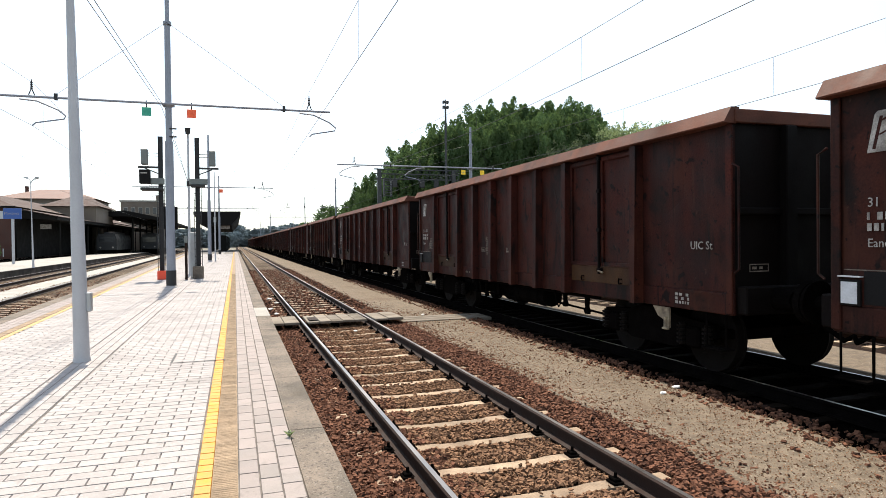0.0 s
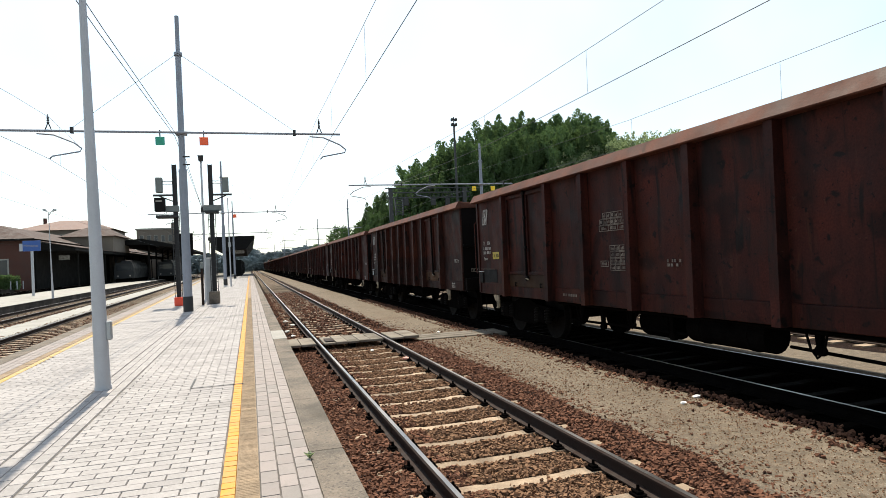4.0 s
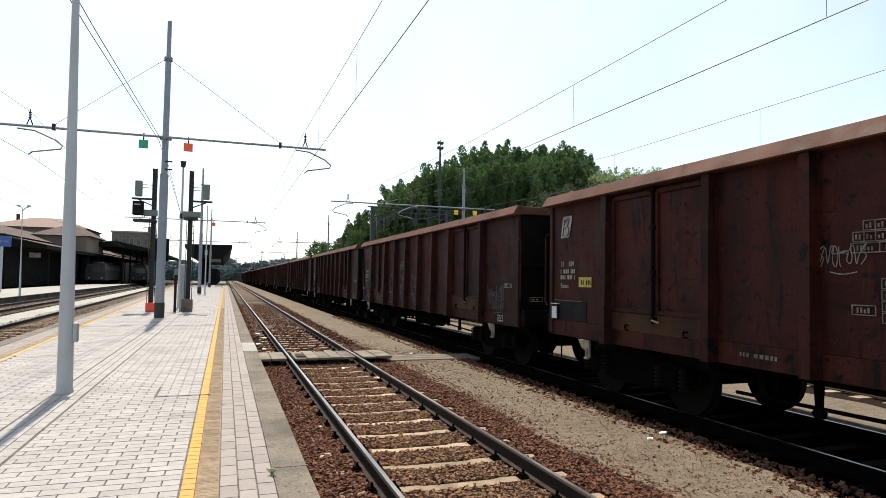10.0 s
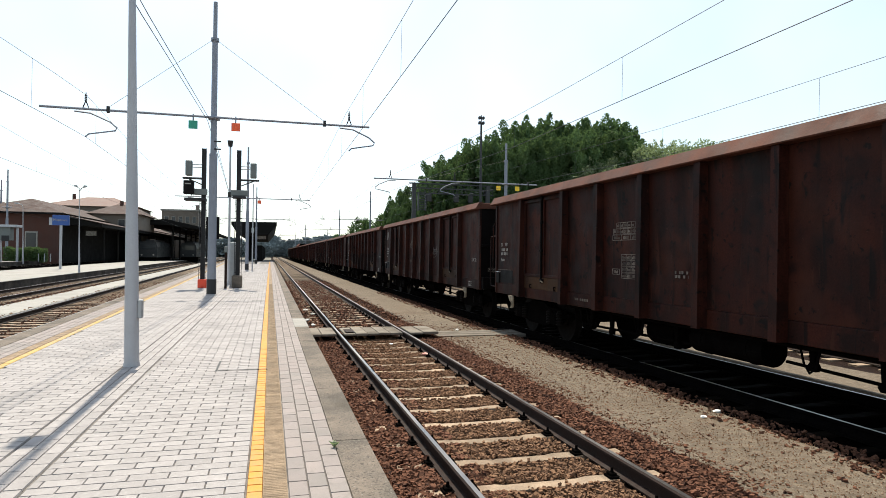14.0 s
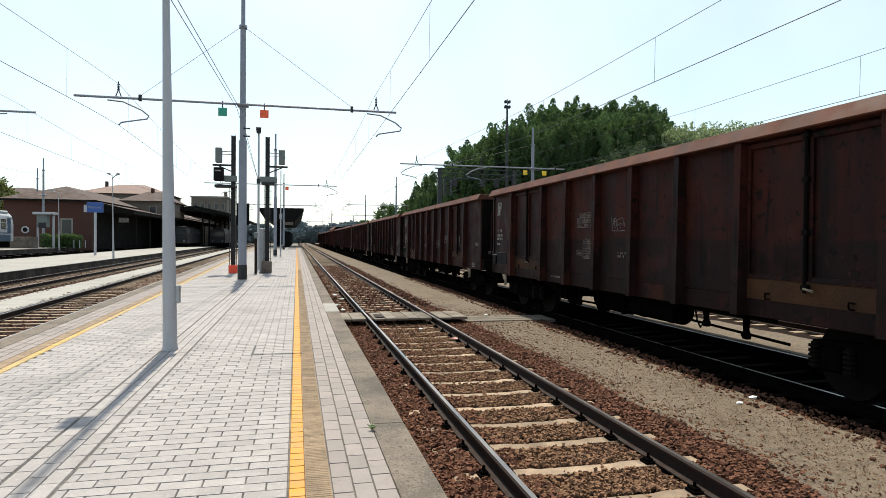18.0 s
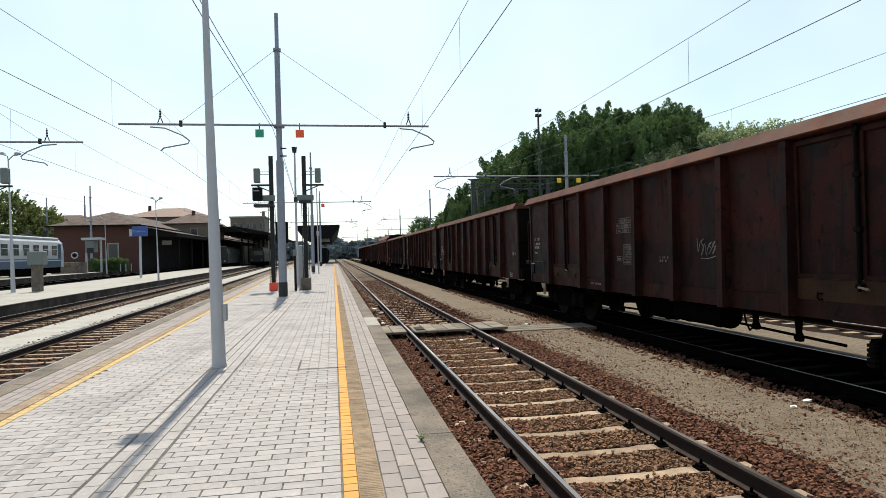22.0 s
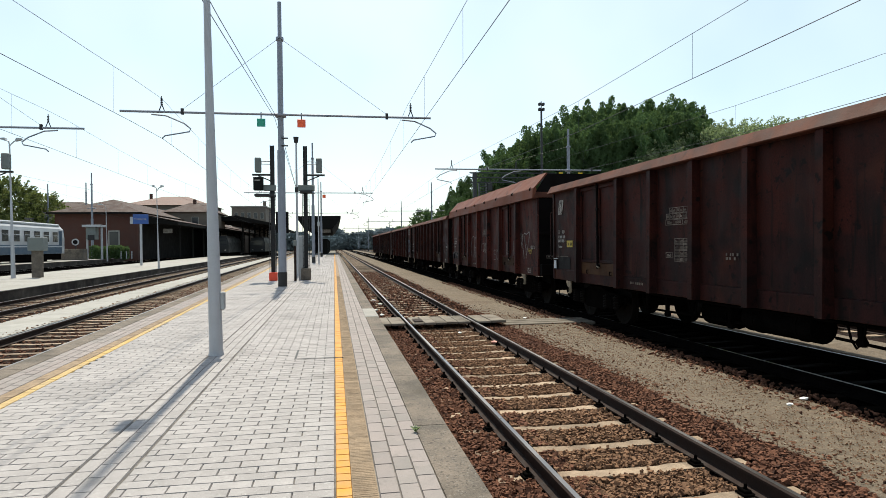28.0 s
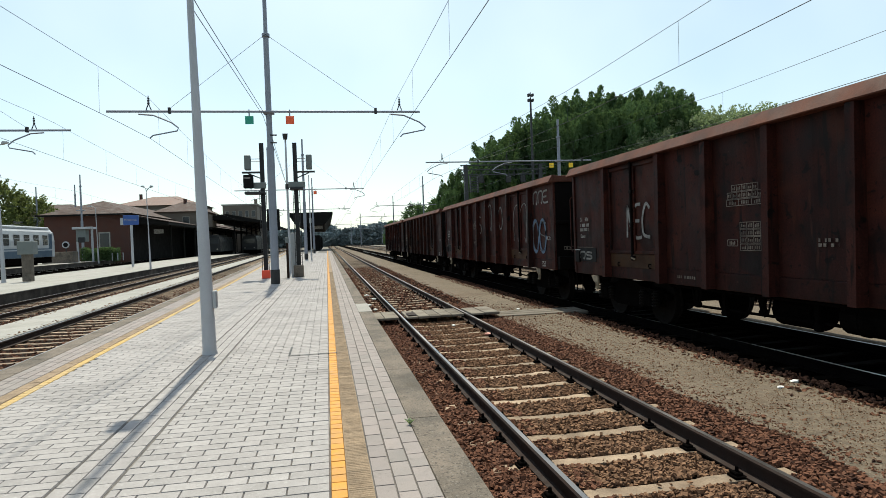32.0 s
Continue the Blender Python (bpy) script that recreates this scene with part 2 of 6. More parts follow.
YELLOW = material("worn_yellow_line_paint", (0.50, 0.218, 0.018), 0.7, var=0.12, scale=9, fine=120, bump=0.2, depth=0.003, rand=0.08, tint=(0.36, 0.2, 0.045), stain=0.5, stain_scale=3)
YELLOWW = material("worn_pale_yellow_line", (0.44, 0.29, 0.09), 0.8, var=0.2, scale=6, fine=90, bump=0.2, depth=0.003, tint=(0.36, 0.27, 0.16), stain=0.8, stain_scale=1.5)
TACTILE = material("brown_grooved_tactile_strip", (0.2552, 0.1892, 0.1276), 0.9, var=0.28, scale=7, fine=90, bump=0.4, rand=0.08, tint=(0.22, 0.1584, 0.1056), stain=0.6, stain_scale=2, spec=0.2)
KERB = material("weathered_grey_kerb_stone", (0.168, 0.138, 0.112), 0.9, var=0.18, scale=8, fine=120, bump=0.8, depth=0.006, rand=0.03, tint=(0.08, 0.071, 0.06), stain=0.8, stain_scale=1.6, spec=0.2)
CONC = material("pale_concrete", (0.282, 0.27, 0.246), 0.9, var=0.14, scale=5, fine=80, bump=0.35, tint=(0.204, 0.192, 0.168), stain=0.6, rand=0.05)
SLEEPER = material("dusty_concrete_sleeper", (0.30, 0.225, 0.16), 0.9, var=0.25, scale=6, fine=70, bump=0.3, rand=0.24, tint=(0.19, 0.135, 0.095), stain=0.8, stain_scale=2.5, spec=0.2)
STONE = material("rusty_ballast_stone", (0.285, 0.132, 0.082), 0.95, var=0.25, scale=30, fine=90, bump=0.2, island=0.7, tint=(0.014, 0.0075, 0.006), spec=0.1)
STONEG = material("dusty_tan_ballast_stone", (0.35, 0.20, 0.118), 0.95, var=0.25, scale=30, fine=90, bump=0.2, island=0.55, tint=(0.06, 0.033, 0.021), spec=0.1)
BED = material("brown_ballast_bed", (0.022, 0.013, 0.01), 0.95, var=0.45, scale=14, fine=36, bump=1.0, depth=0.05, tint=(0.011, 0.007, 0.0055), stain=0.6, stain_scale=3, spec=0.05)
# Shade under the goods train is put into this bed and sleeper colour.
BEDO = material("shade_dark_ballast_bed", (0.0034, 0.0026, 0.0023), 0.95, var=0.45, scale=14, fine=36, bump=1.0, depth=0.05, tint=(0.0022, 0.0017, 0.0015), stain=0.6, stain_scale=3, spec=0.0)
SLEEPERO = material("shade_dark_sleeper", (0.009, 0.0066, 0.0052), 0.9, var=0.2, scale=6, fine=70, rand=0.2, tint=(0.005, 0.004, 0.0034), stain=0.8, stain_scale=2.5, spec=0.02)
BEDG = material("pale_ballast_bed", (0.07, 0.046, 0.034), 0.95, var=0.35, scale=12, fine=30, bump=1.0, depth=0.05, tint=(0.035, 0.022, 0.016), stain=0.6, stain_scale=2, spec=0.1)
GRAVEL = material("fine_grey_brown_gravel", (0.146, 0.117, 0.088), 0.95, var=0.28, scale=9, fine=110, bump=0.6, depth=0.012, tint=(0.105, 0.082, 0.06), stain=0.6, stain_scale=0.7, spec=0.1)
EARTH = material("dry_sandy_ground", (0.114, 0.099, 0.078), 0.95, var=0.2, scale=0.5, fine=9, bump=0.5, tint=(0.096, 0.096, 0.054), stain=0.7, stain_scale=0.06)
RAILSIDE = material("brown_rail_side", (0.022, 0.0125, 0.0095), 0.75, var=0.25, scale=9, fine=70, spec=0.15)
RAILTOP = material("polished_rail_head", (0.22, 0.21, 0.205), 0.36, 0.9, var=0.03, scale=0.7, fine=90, bump=0)
GALV = material("galvanised_steel", (0.36, 0.375, 0.385), 0.5, 0.35, var=0.1, scale=5, fine=60, bump=0.1, tint=(0.27, 0.28, 0.29), stain=0.5)
MASTG = material("blue_grey_painted_mast", (0.225, 0.245, 0.29), 0.55, 0.15, var=0.1, scale=4, fine=60, bump=0.1, tint=(0.165, 0.18, 0.21), stain=0.5)
GANTRYG = material("weathered_dark_gantry_steel", (0.026, 0.028, 0.031), 0.6, 0.1, var=0.2, scale=4, fine=60)
LAMPG = material("light_grey_painted_pole", (0.40, 0.41, 0.435), 0.5, 0.1, var=0.06, scale=3, fine=60, bump=0.1, tint=(0.30, 0.305, 0.32), stain=0.4)
DARKST = material("dark_painted_steel", (0.0225, 0.023, 0.025), 0.6, 0.2, var=0.2, scale=6)
WIRE = material("weathered_copper_wire", (0.035, 0.0375, 0.04), 0.6, 0.4, var=0.1, bump=0)
BOXG = material("grey_green_metal_box", (0.144, 0.162, 0.156), 0.6, var=0.1, scale=5)
REDP = material("bright_red_plastic", (0.75, 0.07, 0.03), 0.5, var=0.06, bump=0)
ORANGE = material("orange_red_enamel_plate", (0.85, 0.11, 0.03), 0.45, var=0.04, bump=0)
GREENP = material("green_enamel_plate", (0.015, 0.30, 0.20), 0.45, var=0.04, bump=0)
YELP = material("yellow_enamel_plate", (0.85, 0.55, 0.02), 0.45, var=0.04, bump=0)
BLUE = material("blue_enamel_sign", (0.024, 0.08, 0.288), 0.45, var=0.05, bump=0)
WOOD = material("grey_weathered_crossing_plank", (0.20, 0.175, 0.145), 0.9, var=0.2, scale=6, fine=60, rand=0.18, tint=(0.09, 0.076, 0.06), stain=0.7, stain_scale=3, spec=0.1)
BRICK = material("brown_red_brickwork", (0.07, 0.028, 0.02), 0.9, var=0.12, scale=1.5, fine=22, bump=0.4, tint=(0.06, 0.024, 0.018), stain=0.6)
TILE = material("terracotta_roof_tile", (0.05, 0.026, 0.02), 0.9, var=0.2, scale=1.2, fine=9, bump=0.6, depth=0.05, tint=(0.038, 0.021, 0.017), stain=0.7, stain_scale=0.4)
TILEP = material("pink_roof_tile", (0.2, 0.135, 0.115), 0.9, var=0.15, scale=0.8, fine=7, bump=0.6, depth=0.05, tint=(0.165, 0.105, 0.088), stain=0.6, stain_scale=0.3)
PLASTER = material("ochre_grey_plaster", (0.15, 0.125, 0.1), 0.9, var=0.12, scale=0.8, fine=12, tint=(0.1, 0.08, 0.065), stain=0.6, stain_scale=0.4)
ROOFM = material("dark_canopy_metal", (0.010, 0.0095, 0.009), 0.85, var=0.2, scale=1.5, fine=20, spec=0.1)
TRAINW = material("grey_white_train_paint", (0.36, 0.37, 0.385), 0.4, var=0.08, scale=1.5, fine=20, bump=0)
TRAINB = material("blue_train_paint", (0.02, 0.055, 0.1), 0.4, var=0.08, scale=1.5, fine=20, bump=0)
TRAING = material("dark_locomotive_paint", (0.006, 0.0085, 0.012), 0.5, var=0.1, scale=1.5, fine=20, bump=0)
GLASSD = material("dark_window_glass", (0.02, 0.024, 0.03), 0.12, var=0.1, bump=0)
LEAF = material("dark_green_poplar_leaves", (0.125, 0.205, 0.10), 0.75, var=0.3, scale=0.5, fine=3, bump=0, island=0.4, rand=0.28, tint=(0.035, 0.062, 0.02), spec=0.06)
LEAFS = material("silvery_green_willow_leaves", (0.36, 0.42, 0.27), 0.7, var=0.25, scale=0.5, fine=3, bump=0, island=0.35, rand=0.15, tint=(0.19, 0.25, 0.13), spec=0.25)
LEAFO = material("olive_green_leaves", (0.19, 0.22, 0.09), 0.75, var=0.3, scale=0.5, fine=3, bump=0, island=0.4, rand=0.2, tint=(0.06, 0.085, 0.03), spec=0.06)
# Air haze over the far woods is mixed into this pale blue-grey leaf colour.
LEAFF = material("haze_tinted_far_leaves", (0.25, 0.30, 0.32), 0.9, var=0.2, scale=0.1, fine=1, bump=0, island=0.2, spec=0.0, tint=(0.17, 0.21, 0.225))
translucent(LEAF, (0.11, 0.18, 0.06), 0.33)
translucent(LEAFS, (0.26, 0.33, 0.15), 0.35)
translucent(LEAFO, (0.2, 0.24, 0.07), 0.35)
# Shade on the platforms' track-side faces is put into this dark brown.
FACE = material("shade_dark_platform_face", (0.046, 0.038, 0.032), 0.9, var=0.35, scale=3, fine=40, bump=0.5, tint=(0.11, 0.095, 0.08), stain=0.7, stain_scale=0.8, spec=0.1)
BARK = material("grey_brown_bark", (0.12, 0.095, 0.07), 0.9, var=0.3, scale=6, fine=30)
HOOKM = material("worn_pale_hook_paint", (0.23, 0.185, 0.125), 0.8, var=0.25, scale=12, fine=70, tint=(0.06, 0.035, 0.022), stain=0.7, stain_scale=8)
CARD = material("white_waybill_card", (0.5, 0.52, 0.55), 0.7, var=0.1, scale=9, bump=0)
LITTER = material("white_paper_litter", (0.72, 0.70, 0.67), 0.9, var=0.1, bump=0)
LITTERR = material("pink_crumpled_litter", (0.6, 0.3, 0.25), 0.9, var=0.2, bump=0)
patches(RUST, (0.058, 0.0155, 0.0078), 0.9, 0.55, 0.72, 0.85)
patches(RUST, (0.0045, 0.0028, 0.0026), 5.0, 0.58, 0.66, 0.85, (1.6, 1.6, 0.16))
patches(RUST, (0.05, 0.016, 0.009), 6.0, 0.62, 0.70, 0.6, (1.8, 1.8, 0.2))
patches(RUST, (0.007, 0.0042, 0.0036), 2.6, 0.63, 0.70, 0.75)
patches(RUST, (0.003, 0.002, 0.002), 6.0, 0.61, 0.66, 0.9)
patches(RUST, (0.0035, 0.0023, 0.0022), 1.7, 0.57, 0.64, 0.6)
patches(RUST, (0.0025, 0.0018, 0.0018), 15.0, 0.63, 0.67, 0.85)
patches(RUST, (0.06, 0.026, 0.017), 12.0, 0.68, 0.72, 0.6)
patches(RUST_TOP, (0.03, 0.014, 0.01), 4.0, 0.62, 0.70, 0.7)
patches(HOOD, (0.03, 0.014, 0.01), 3.0, 0.66, 0.72, 0.7)
patches(GRAVEL, (0.11, 0.072, 0.048), 0.8, 0.54, 0.72, 0.5)
patches(PAVER, (0.17, 0.16, 0.15), 7.0, 0.6, 0.74, 0.5)
patches(PAVER, (0.15, 0.14, 0.13), 55.0, 0.6, 0.7, 0.55)
patches(PAVER, (0.40, 0.385, 0.37), 30.0, 0.58, 0.68, 0.55)
patches(PAVER, (0.13, 0.12, 0.11), 1.4, 0.60, 0.72, 0.45)
patches(PAVERP, (0.13, 0.115, 0.10), 55.0, 0.6, 0.7, 0.55)
patches(PAVERP, (0.13, 0.12, 0.105), 6.0, 0.58, 0.72, 0.5)
patches(KERB, (0.05, 0.044, 0.037), 48.0, 0.55, 0.63, 0.8)
patches(KERB, (0.24, 0.22, 0.19), 60.0, 0.58, 0.66, 0.7)
patches(KERB, (0.065, 0.057, 0.046), 1.7, 0.52, 0.66, 0.6)
patches(TACTILE, (0.15, 0.105, 0.07), 14.0, 0.56, 0.66, 0.7)
patches(GRAVEL, (0.33, 0.30, 0.25), 60.0, 0.60, 0.68, 0.8)
patches(GRAVEL, (0.05, 0.042, 0.034), 75.0, 0.60, 0.68, 0.8)

# ---- mesh helpers ----


def mesh_ob(name, bm, mat, parent=None, label="", smooth=False):
    me = bpy.data.meshes.new(name)
    bm.to_mesh(me)
    bm.free()
    for m in (mat if isinstance(mat, (list, tuple)) else [mat]):
        me.materials.append(m)
    if smooth:
        for p in me.polygons:
            p.use_smooth = True
    ob = new(name, me)
    if parent is not None:
        ob.parent = parent
    if label:
        ob["label"] = label
    return ob


def part(name, bm, mat, parent, label="", smooth=False):
    return mesh_ob(name, bm, mat, parent, label, smooth)


def thing(name, label, category, group="", kind="", at=(0, 0, 0), rz=0):
    ob = new(name)
    ob.matrix_basis = pose(*at, 0, 0, rz)
    ob.empty_display_size = 0.2
    return tagged(ob, label, category, group, kind)


def B():
    return bmesh.new()


def box(bm, x0, x1, y0, y1, z0, z1, bevel=0.0, mi=0):
    vs = [bm.verts.new((x, y, z)) for x in (x0, x1) for y in (y0, y1) for z in (z0, z1)]
    fs = [bm.faces.new([vs[i] for i in q]) for q in ((0, 1, 3, 2), (4, 6, 7, 5), (0, 4, 5, 1), (2, 3, 7, 6), (0, 2, 6, 4), (1, 5, 7, 3))]
    for f in fs:
        f.material_index = mi
    if bevel:
        bmesh.ops.bevel(bm, geom=list({e for f in fs for e in f.edges}), offset=bevel, segments=1, affect="EDGES")
    return bm


def tube(bm, p0, p1, r0, r1=None, seg=10, cap=True):
    p0, p1 = Vector(p0), Vector(p1)
    r1 = r0 if r1 is None else r1
    d = (p1 - p0).normalized()
    a = d.orthogonal().normalized()
    c = d.cross(a)
    rings = []
    for p, r in ((p0, r0), (p1, r1)):
        rings.append([bm.verts.new(p + (a * math.cos(t) + c * math.sin(t)) * r) for t in [2 * math.pi * i / seg for i in range(seg)]])
    for i in range(seg):
        bm.faces.new((rings[0][i], rings[0][(i + 1) % seg], rings[1][(i + 1) % seg], rings[1][i]))
    if cap:
        bm.faces.new(rings[0][::-1])
        bm.faces.new(rings[1])
    return bm


def poly_tube(bm, pts, r, seg=6):
    """One unbroken tube along a line of points."""
    ps = [Vector(p) for p in pts]
    rings, ref = [], None
    for i, p in enumerate(ps):
        d = (ps[min(i + 1, len(ps) - 1)] - ps[max(i - 1, 0)]).normalized()
        a = d.orthogonal().normalized() if ref is None else (ref - d * ref.dot(d)).normalized()
        ref = a
        c = d.cross(a)
        rings.append([bm.verts.new(p + (a * math.cos(2 * math.pi * k / seg) + c * math.sin(2 * math.pi * k / seg)) * r) for k in range(seg)])
    for u, w in zip(rings, rings[1:]):
        for k in range(seg):
            bm.faces.new((u[k], u[(k + 1) % seg], w[(k + 1) % seg], w[k]))
    bm.faces.new(rings[0][::-1])
    bm.faces.new(rings[-1])
    return bm


def prism(bm, prof, axis, a, b, mi=0):
    """Extrude a closed profile (pairs) along an axis from a to b. axis y: pairs are (x, z); axis x: (y, z); axis z: (x, y)."""
    def put(u, v, w):
        return {"y": (u, w, v), "x": (w, u, v), "z": (u, v, w)}[axis]
    r0 = [bm.verts.new(put(u, v, a)) for u, v in prof]
    r1 = [bm.verts.new(put(u, v, b)) for u, v in prof]
    n = len(prof)
    fs = [bm.faces.new((r0[i], r0[(i + 1) % n], r1[(i + 1) % n], r1[i])) for i in range(n)]
    fs += [bm.faces.new(r0[::-1]), bm.faces.new(r1)]
    for f in fs:
        f.material_index = mi
    bmesh.ops.recalc_face_normals(bm, faces=fs)
    return fs


def quad(bm, *ps):
    return bm.faces.new([bm.verts.new(p) for p in ps])


def shared(name, me, parent, at, rz=0.0, scale=None):
    ob = new(name, me)
    ob.parent = parent
    ob.matrix_basis = pose(*at, 0, 0, rz) @ (Matrix.Diagonal((*scale, 1)) if scale else Matrix())
    return ob


def mesh_of(name, bm, mat):
    me = bpy.data.meshes.new(name)
    bm.to_mesh(me)
    bm.free()
    for m in (mat if isinstance(mat, (list, tuple)) else [mat]):
        me.materials.append(m)
    return me


def letters(name, body, size, mat, parent, m, label=""):
    """Flat lettering as a mesh; m places it, text running along +x, up +y."""
    cu = bpy.data.curves.new(name, "FONT")
    cu.body, cu.size, cu.extrude, cu.resolution_u = body, size, 0.0015, 2
    tmp = bpy.data.objects.new(name, cu)
    me = bpy.data.meshes.new_from_object(tmp)
    bpy.data.objects.remove(tmp)
    bpy.data.curves.remove(cu)
    me.materials.clear()
    me.materials.append(mat)
    ob = new(name, me)
    ob.parent = parent
    ob.matrix_basis = m
    if label:
        ob["label"] = label
    return tagged(ob, kind="stuff")


def mesh_np(name, verts, faces, mat, smooth=False):
    """A mesh of equal-sided faces from arrays."""
    verts, faces = np.asarray(verts, np.float32), np.asarray(faces, np.int32)
    me = bpy.data.meshes.new(name)
    n, k = faces.shape
    me.vertices.add(len(verts)), me.loops.add(n * k), me.polygons.add(n)
    me.vertices.foreach_set("co", verts.ravel())
    me.loops.foreach_set("vertex_index", faces.ravel())
    me.polygons.foreach_set("loop_start", np.arange(0, n * k, k, dtype=np.int32))
    me.polygons.foreach_set("use_smooth", np.full(n, smooth))
    me.update(calc_edges=True)
    me.validate()
    for m in (mat if isinstance(mat, (list, tuple)) else [mat]):
        me.materials.append(m)
    return me


def rects_mesh(name, rects, mat, z0, z1, inset=0.004, bend=None):
    """Low blocks with chamfered tops on the rectangles (x0, x1, y0, y1), joined."""
    r = np.array(rects, float)
    r[:, 0::2] += 0.002
    r[:, 1::2] -= 0.002
    v = np.zeros((len(r), 8, 3))
    for i, (a, c) in enumerate(((0, 2), (1, 2), (1, 3), (0, 3))):
        v[:, i, 0], v[:, i, 1], v[:, i, 2] = r[:, a], r[:, c], z0
        v[:, i + 4, 0] = r[:, a] + (inset if a == 0 else -inset)
        v[:, i + 4, 1] = r[:, c] + (inset if c == 2 else -inset)
        v[:, i + 4, 2] = z1
    v[:, 4:, 2] += np.random.uniform(-0.0012, 0.0012, (len(r), 1))
    if bend:
        v[..., 0] += bend(v[..., 1])
    q = np.array([(4, 5, 6, 7), (0, 1, 5, 4), (1, 2, 6, 5), (2, 3, 7, 6), (3, 0, 4, 7)])
    f = (np.arange(len(r))[:, None, None] * 8 + q[None]).reshape(-1, 4)
    return mesh_np(name, v.reshape(-1, 3), f, mat)


CUBE_V = np.array([(x, y, z) for x in (-1, 1) for y in (-1, 1) for z in (-1, 1)]) * 0.72
CUBE_F = np.array([(0, 1, 3, 2), (4, 6, 7, 5), (0, 4, 5, 1), (2, 3, 7, 6), (0, 2, 6, 4), (1, 5, 7, 3)])


def stones(name, places, sizes, mat, label, category="ballast"):
    """Loose angular stones, joined."""
    n = len(places)
    rng = np.random.default_rng(n)
    v = CUBE_V[None] * rng.uniform(0.45, 1.3, (n, 8, 3)) * rng.uniform(0.6, 1.3, (n, 1, 3)) * np.array([1.15, 1.0, 0.7]) * np.array(sizes)[:, None, None]
    a, t = rng.uniform(0, 6.28, n), rng.uniform(-0.9, 0.9, n)
    ca, sa, ct, st = np.cos(a), np.sin(a), np.cos(t), np.sin(t)
    y, z = v[..., 1] * ct[:, None] - v[..., 2] * st[:, None], v[..., 1] * st[:, None] + v[..., 2] * ct[:, None]
    x = v[..., 0] * ca[:, None] - y * sa[:, None]
    y = v[..., 0] * sa[:, None] + y * ca[:, None]
    v = np.stack([x, y, z], -1) + np.array(places)[:, None, :]
    f = (np.arange(n)[:, None, None] * 8 + CUBE_F[None]).reshape(-1, 4)
    ob = new(name, mesh_np(name, v.reshape(-1, 3), f, mat))
    return tagged(ob, label, category, kind="stuff")


# ---- ground ----
RAIL_Z = -0.30
bm = B()
bmesh.ops.create_grid(bm, x_segments=40, y_segments=40, size=1500)
for v in bm.verts:
    v.co.z = -0.52
tagged(mesh_ob("ground", bm, EARTH), "dry sandy station ground reaching the horizon", "ground", kind="structure")


def slab(name, x0, x1, y0, y1, z0, z1, mat, label, category):
    ob = mesh_ob(name, box(B(), x0, x1, y0, y1, z0, z1), mat)
    return tagged(ob, label, category, kind="structure")


def wavy_strip(name, x0, x1, y0, y1, z0, z1, mat, label, category, amp=0.06, step=0.5):
    """A low bank with uneven long edges and a slightly uneven top."""
    rng = random.Random(int(abs(x0) * 100) + 7)
    bm = B()
    prev = None
    y = y0
    while y <= y1 + 1e-6:
        j = [rng.uniform(-amp, amp) for _ in range(4)]
        row = [bm.verts.new((x0 - 0.12 + j[0], y, z0)), bm.verts.new((x0 + j[0], y, z1 + j[2] * 0.1)), bm.verts.new(((x0 + x1) / 2, y, z1 + j[3] * 0.1)),
               bm.verts.new((x1 + j[1], y, z1 + j[2] * 0.1)), bm.verts.new((x1 + 0.12 + j[1], y, z0))]
        if prev:
            for i in range(4):
                bm.faces.new((prev[i], prev[i + 1], row[i + 1], row[i]))
        prev = row
        y += step if y < 60 else step * 8
    return tagged(mesh_ob(name, bm, mat), label, category, kind="structure")


wavy_strip("gravel_path", 1.62, 3.12, -8, 330, -0.53, -0.43, GRAVEL, "fine trodden grey-brown gravel path between two tracks", "path")
wavy_strip("gravel_verge", 6.1, 7.6, -8, 330, -0.53, -0.43, GRAVEL, "pale fine gravel verge beyond the goods track", "path")

# ---- tracks ----
RAIL_PROF = [(-0.07, 0), (0.07, 0), (0.07, 0.012), (0.012, 0.03), (0.012, 0.105), (0.034, 0.115), (0.034, 0.136), (0.02, 0.15),
             (-0.02, 0.15), (-0.034, 0.136), (-0.034, 0.115), (-0.012, 0.105), (-0.012, 0.03), (-0.07, 0.012)]


def rail(parent, x, y0, y1, z, side=None):
    bm = B()
    fs = prism(bm, [(x + u, z - 0.15 + v) for u, v in RAIL_PROF], "y", y0, y1)
    for f in fs:
        if all(v.co.z > z - 0.009 for v in f.verts):
            f.material_index = 1
    return part("rail", bm, [side or RAILSIDE, RAILTOP], parent, "brown rail with a polished running surface")


def sleeper_mesh(mat):
    bm = B()
    prism(bm, [(-1.15, -0.2), (1.15, -0.2), (1.15, -0.015), (1.12, 0.0), (0.42, 0.0), (0.34, -0.012), (-0.34, -0.012), (-0.42, 0.0), (-1.12, 0.0), (-1.15, -0.015)], "y", -0.075, 0.075)
    return mesh_of("sleeper", bm, mat)


def clip_mesh():
    bm = B()
    box(bm, -0.05, 0.05, -0.06, 0.06, 0, 0.022, 0.005)
    box(bm, -0.035, 0.03, -0.04, 0.04, 0.02, 0.045, 0.006)
    tube(bm, (0, 0, 0.03), (0, 0, 0.085), 0.016, 0.012, 6)
    return mesh_of("rail_clip", bm, UNDER)


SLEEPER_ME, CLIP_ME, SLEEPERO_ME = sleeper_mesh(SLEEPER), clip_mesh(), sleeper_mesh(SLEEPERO)


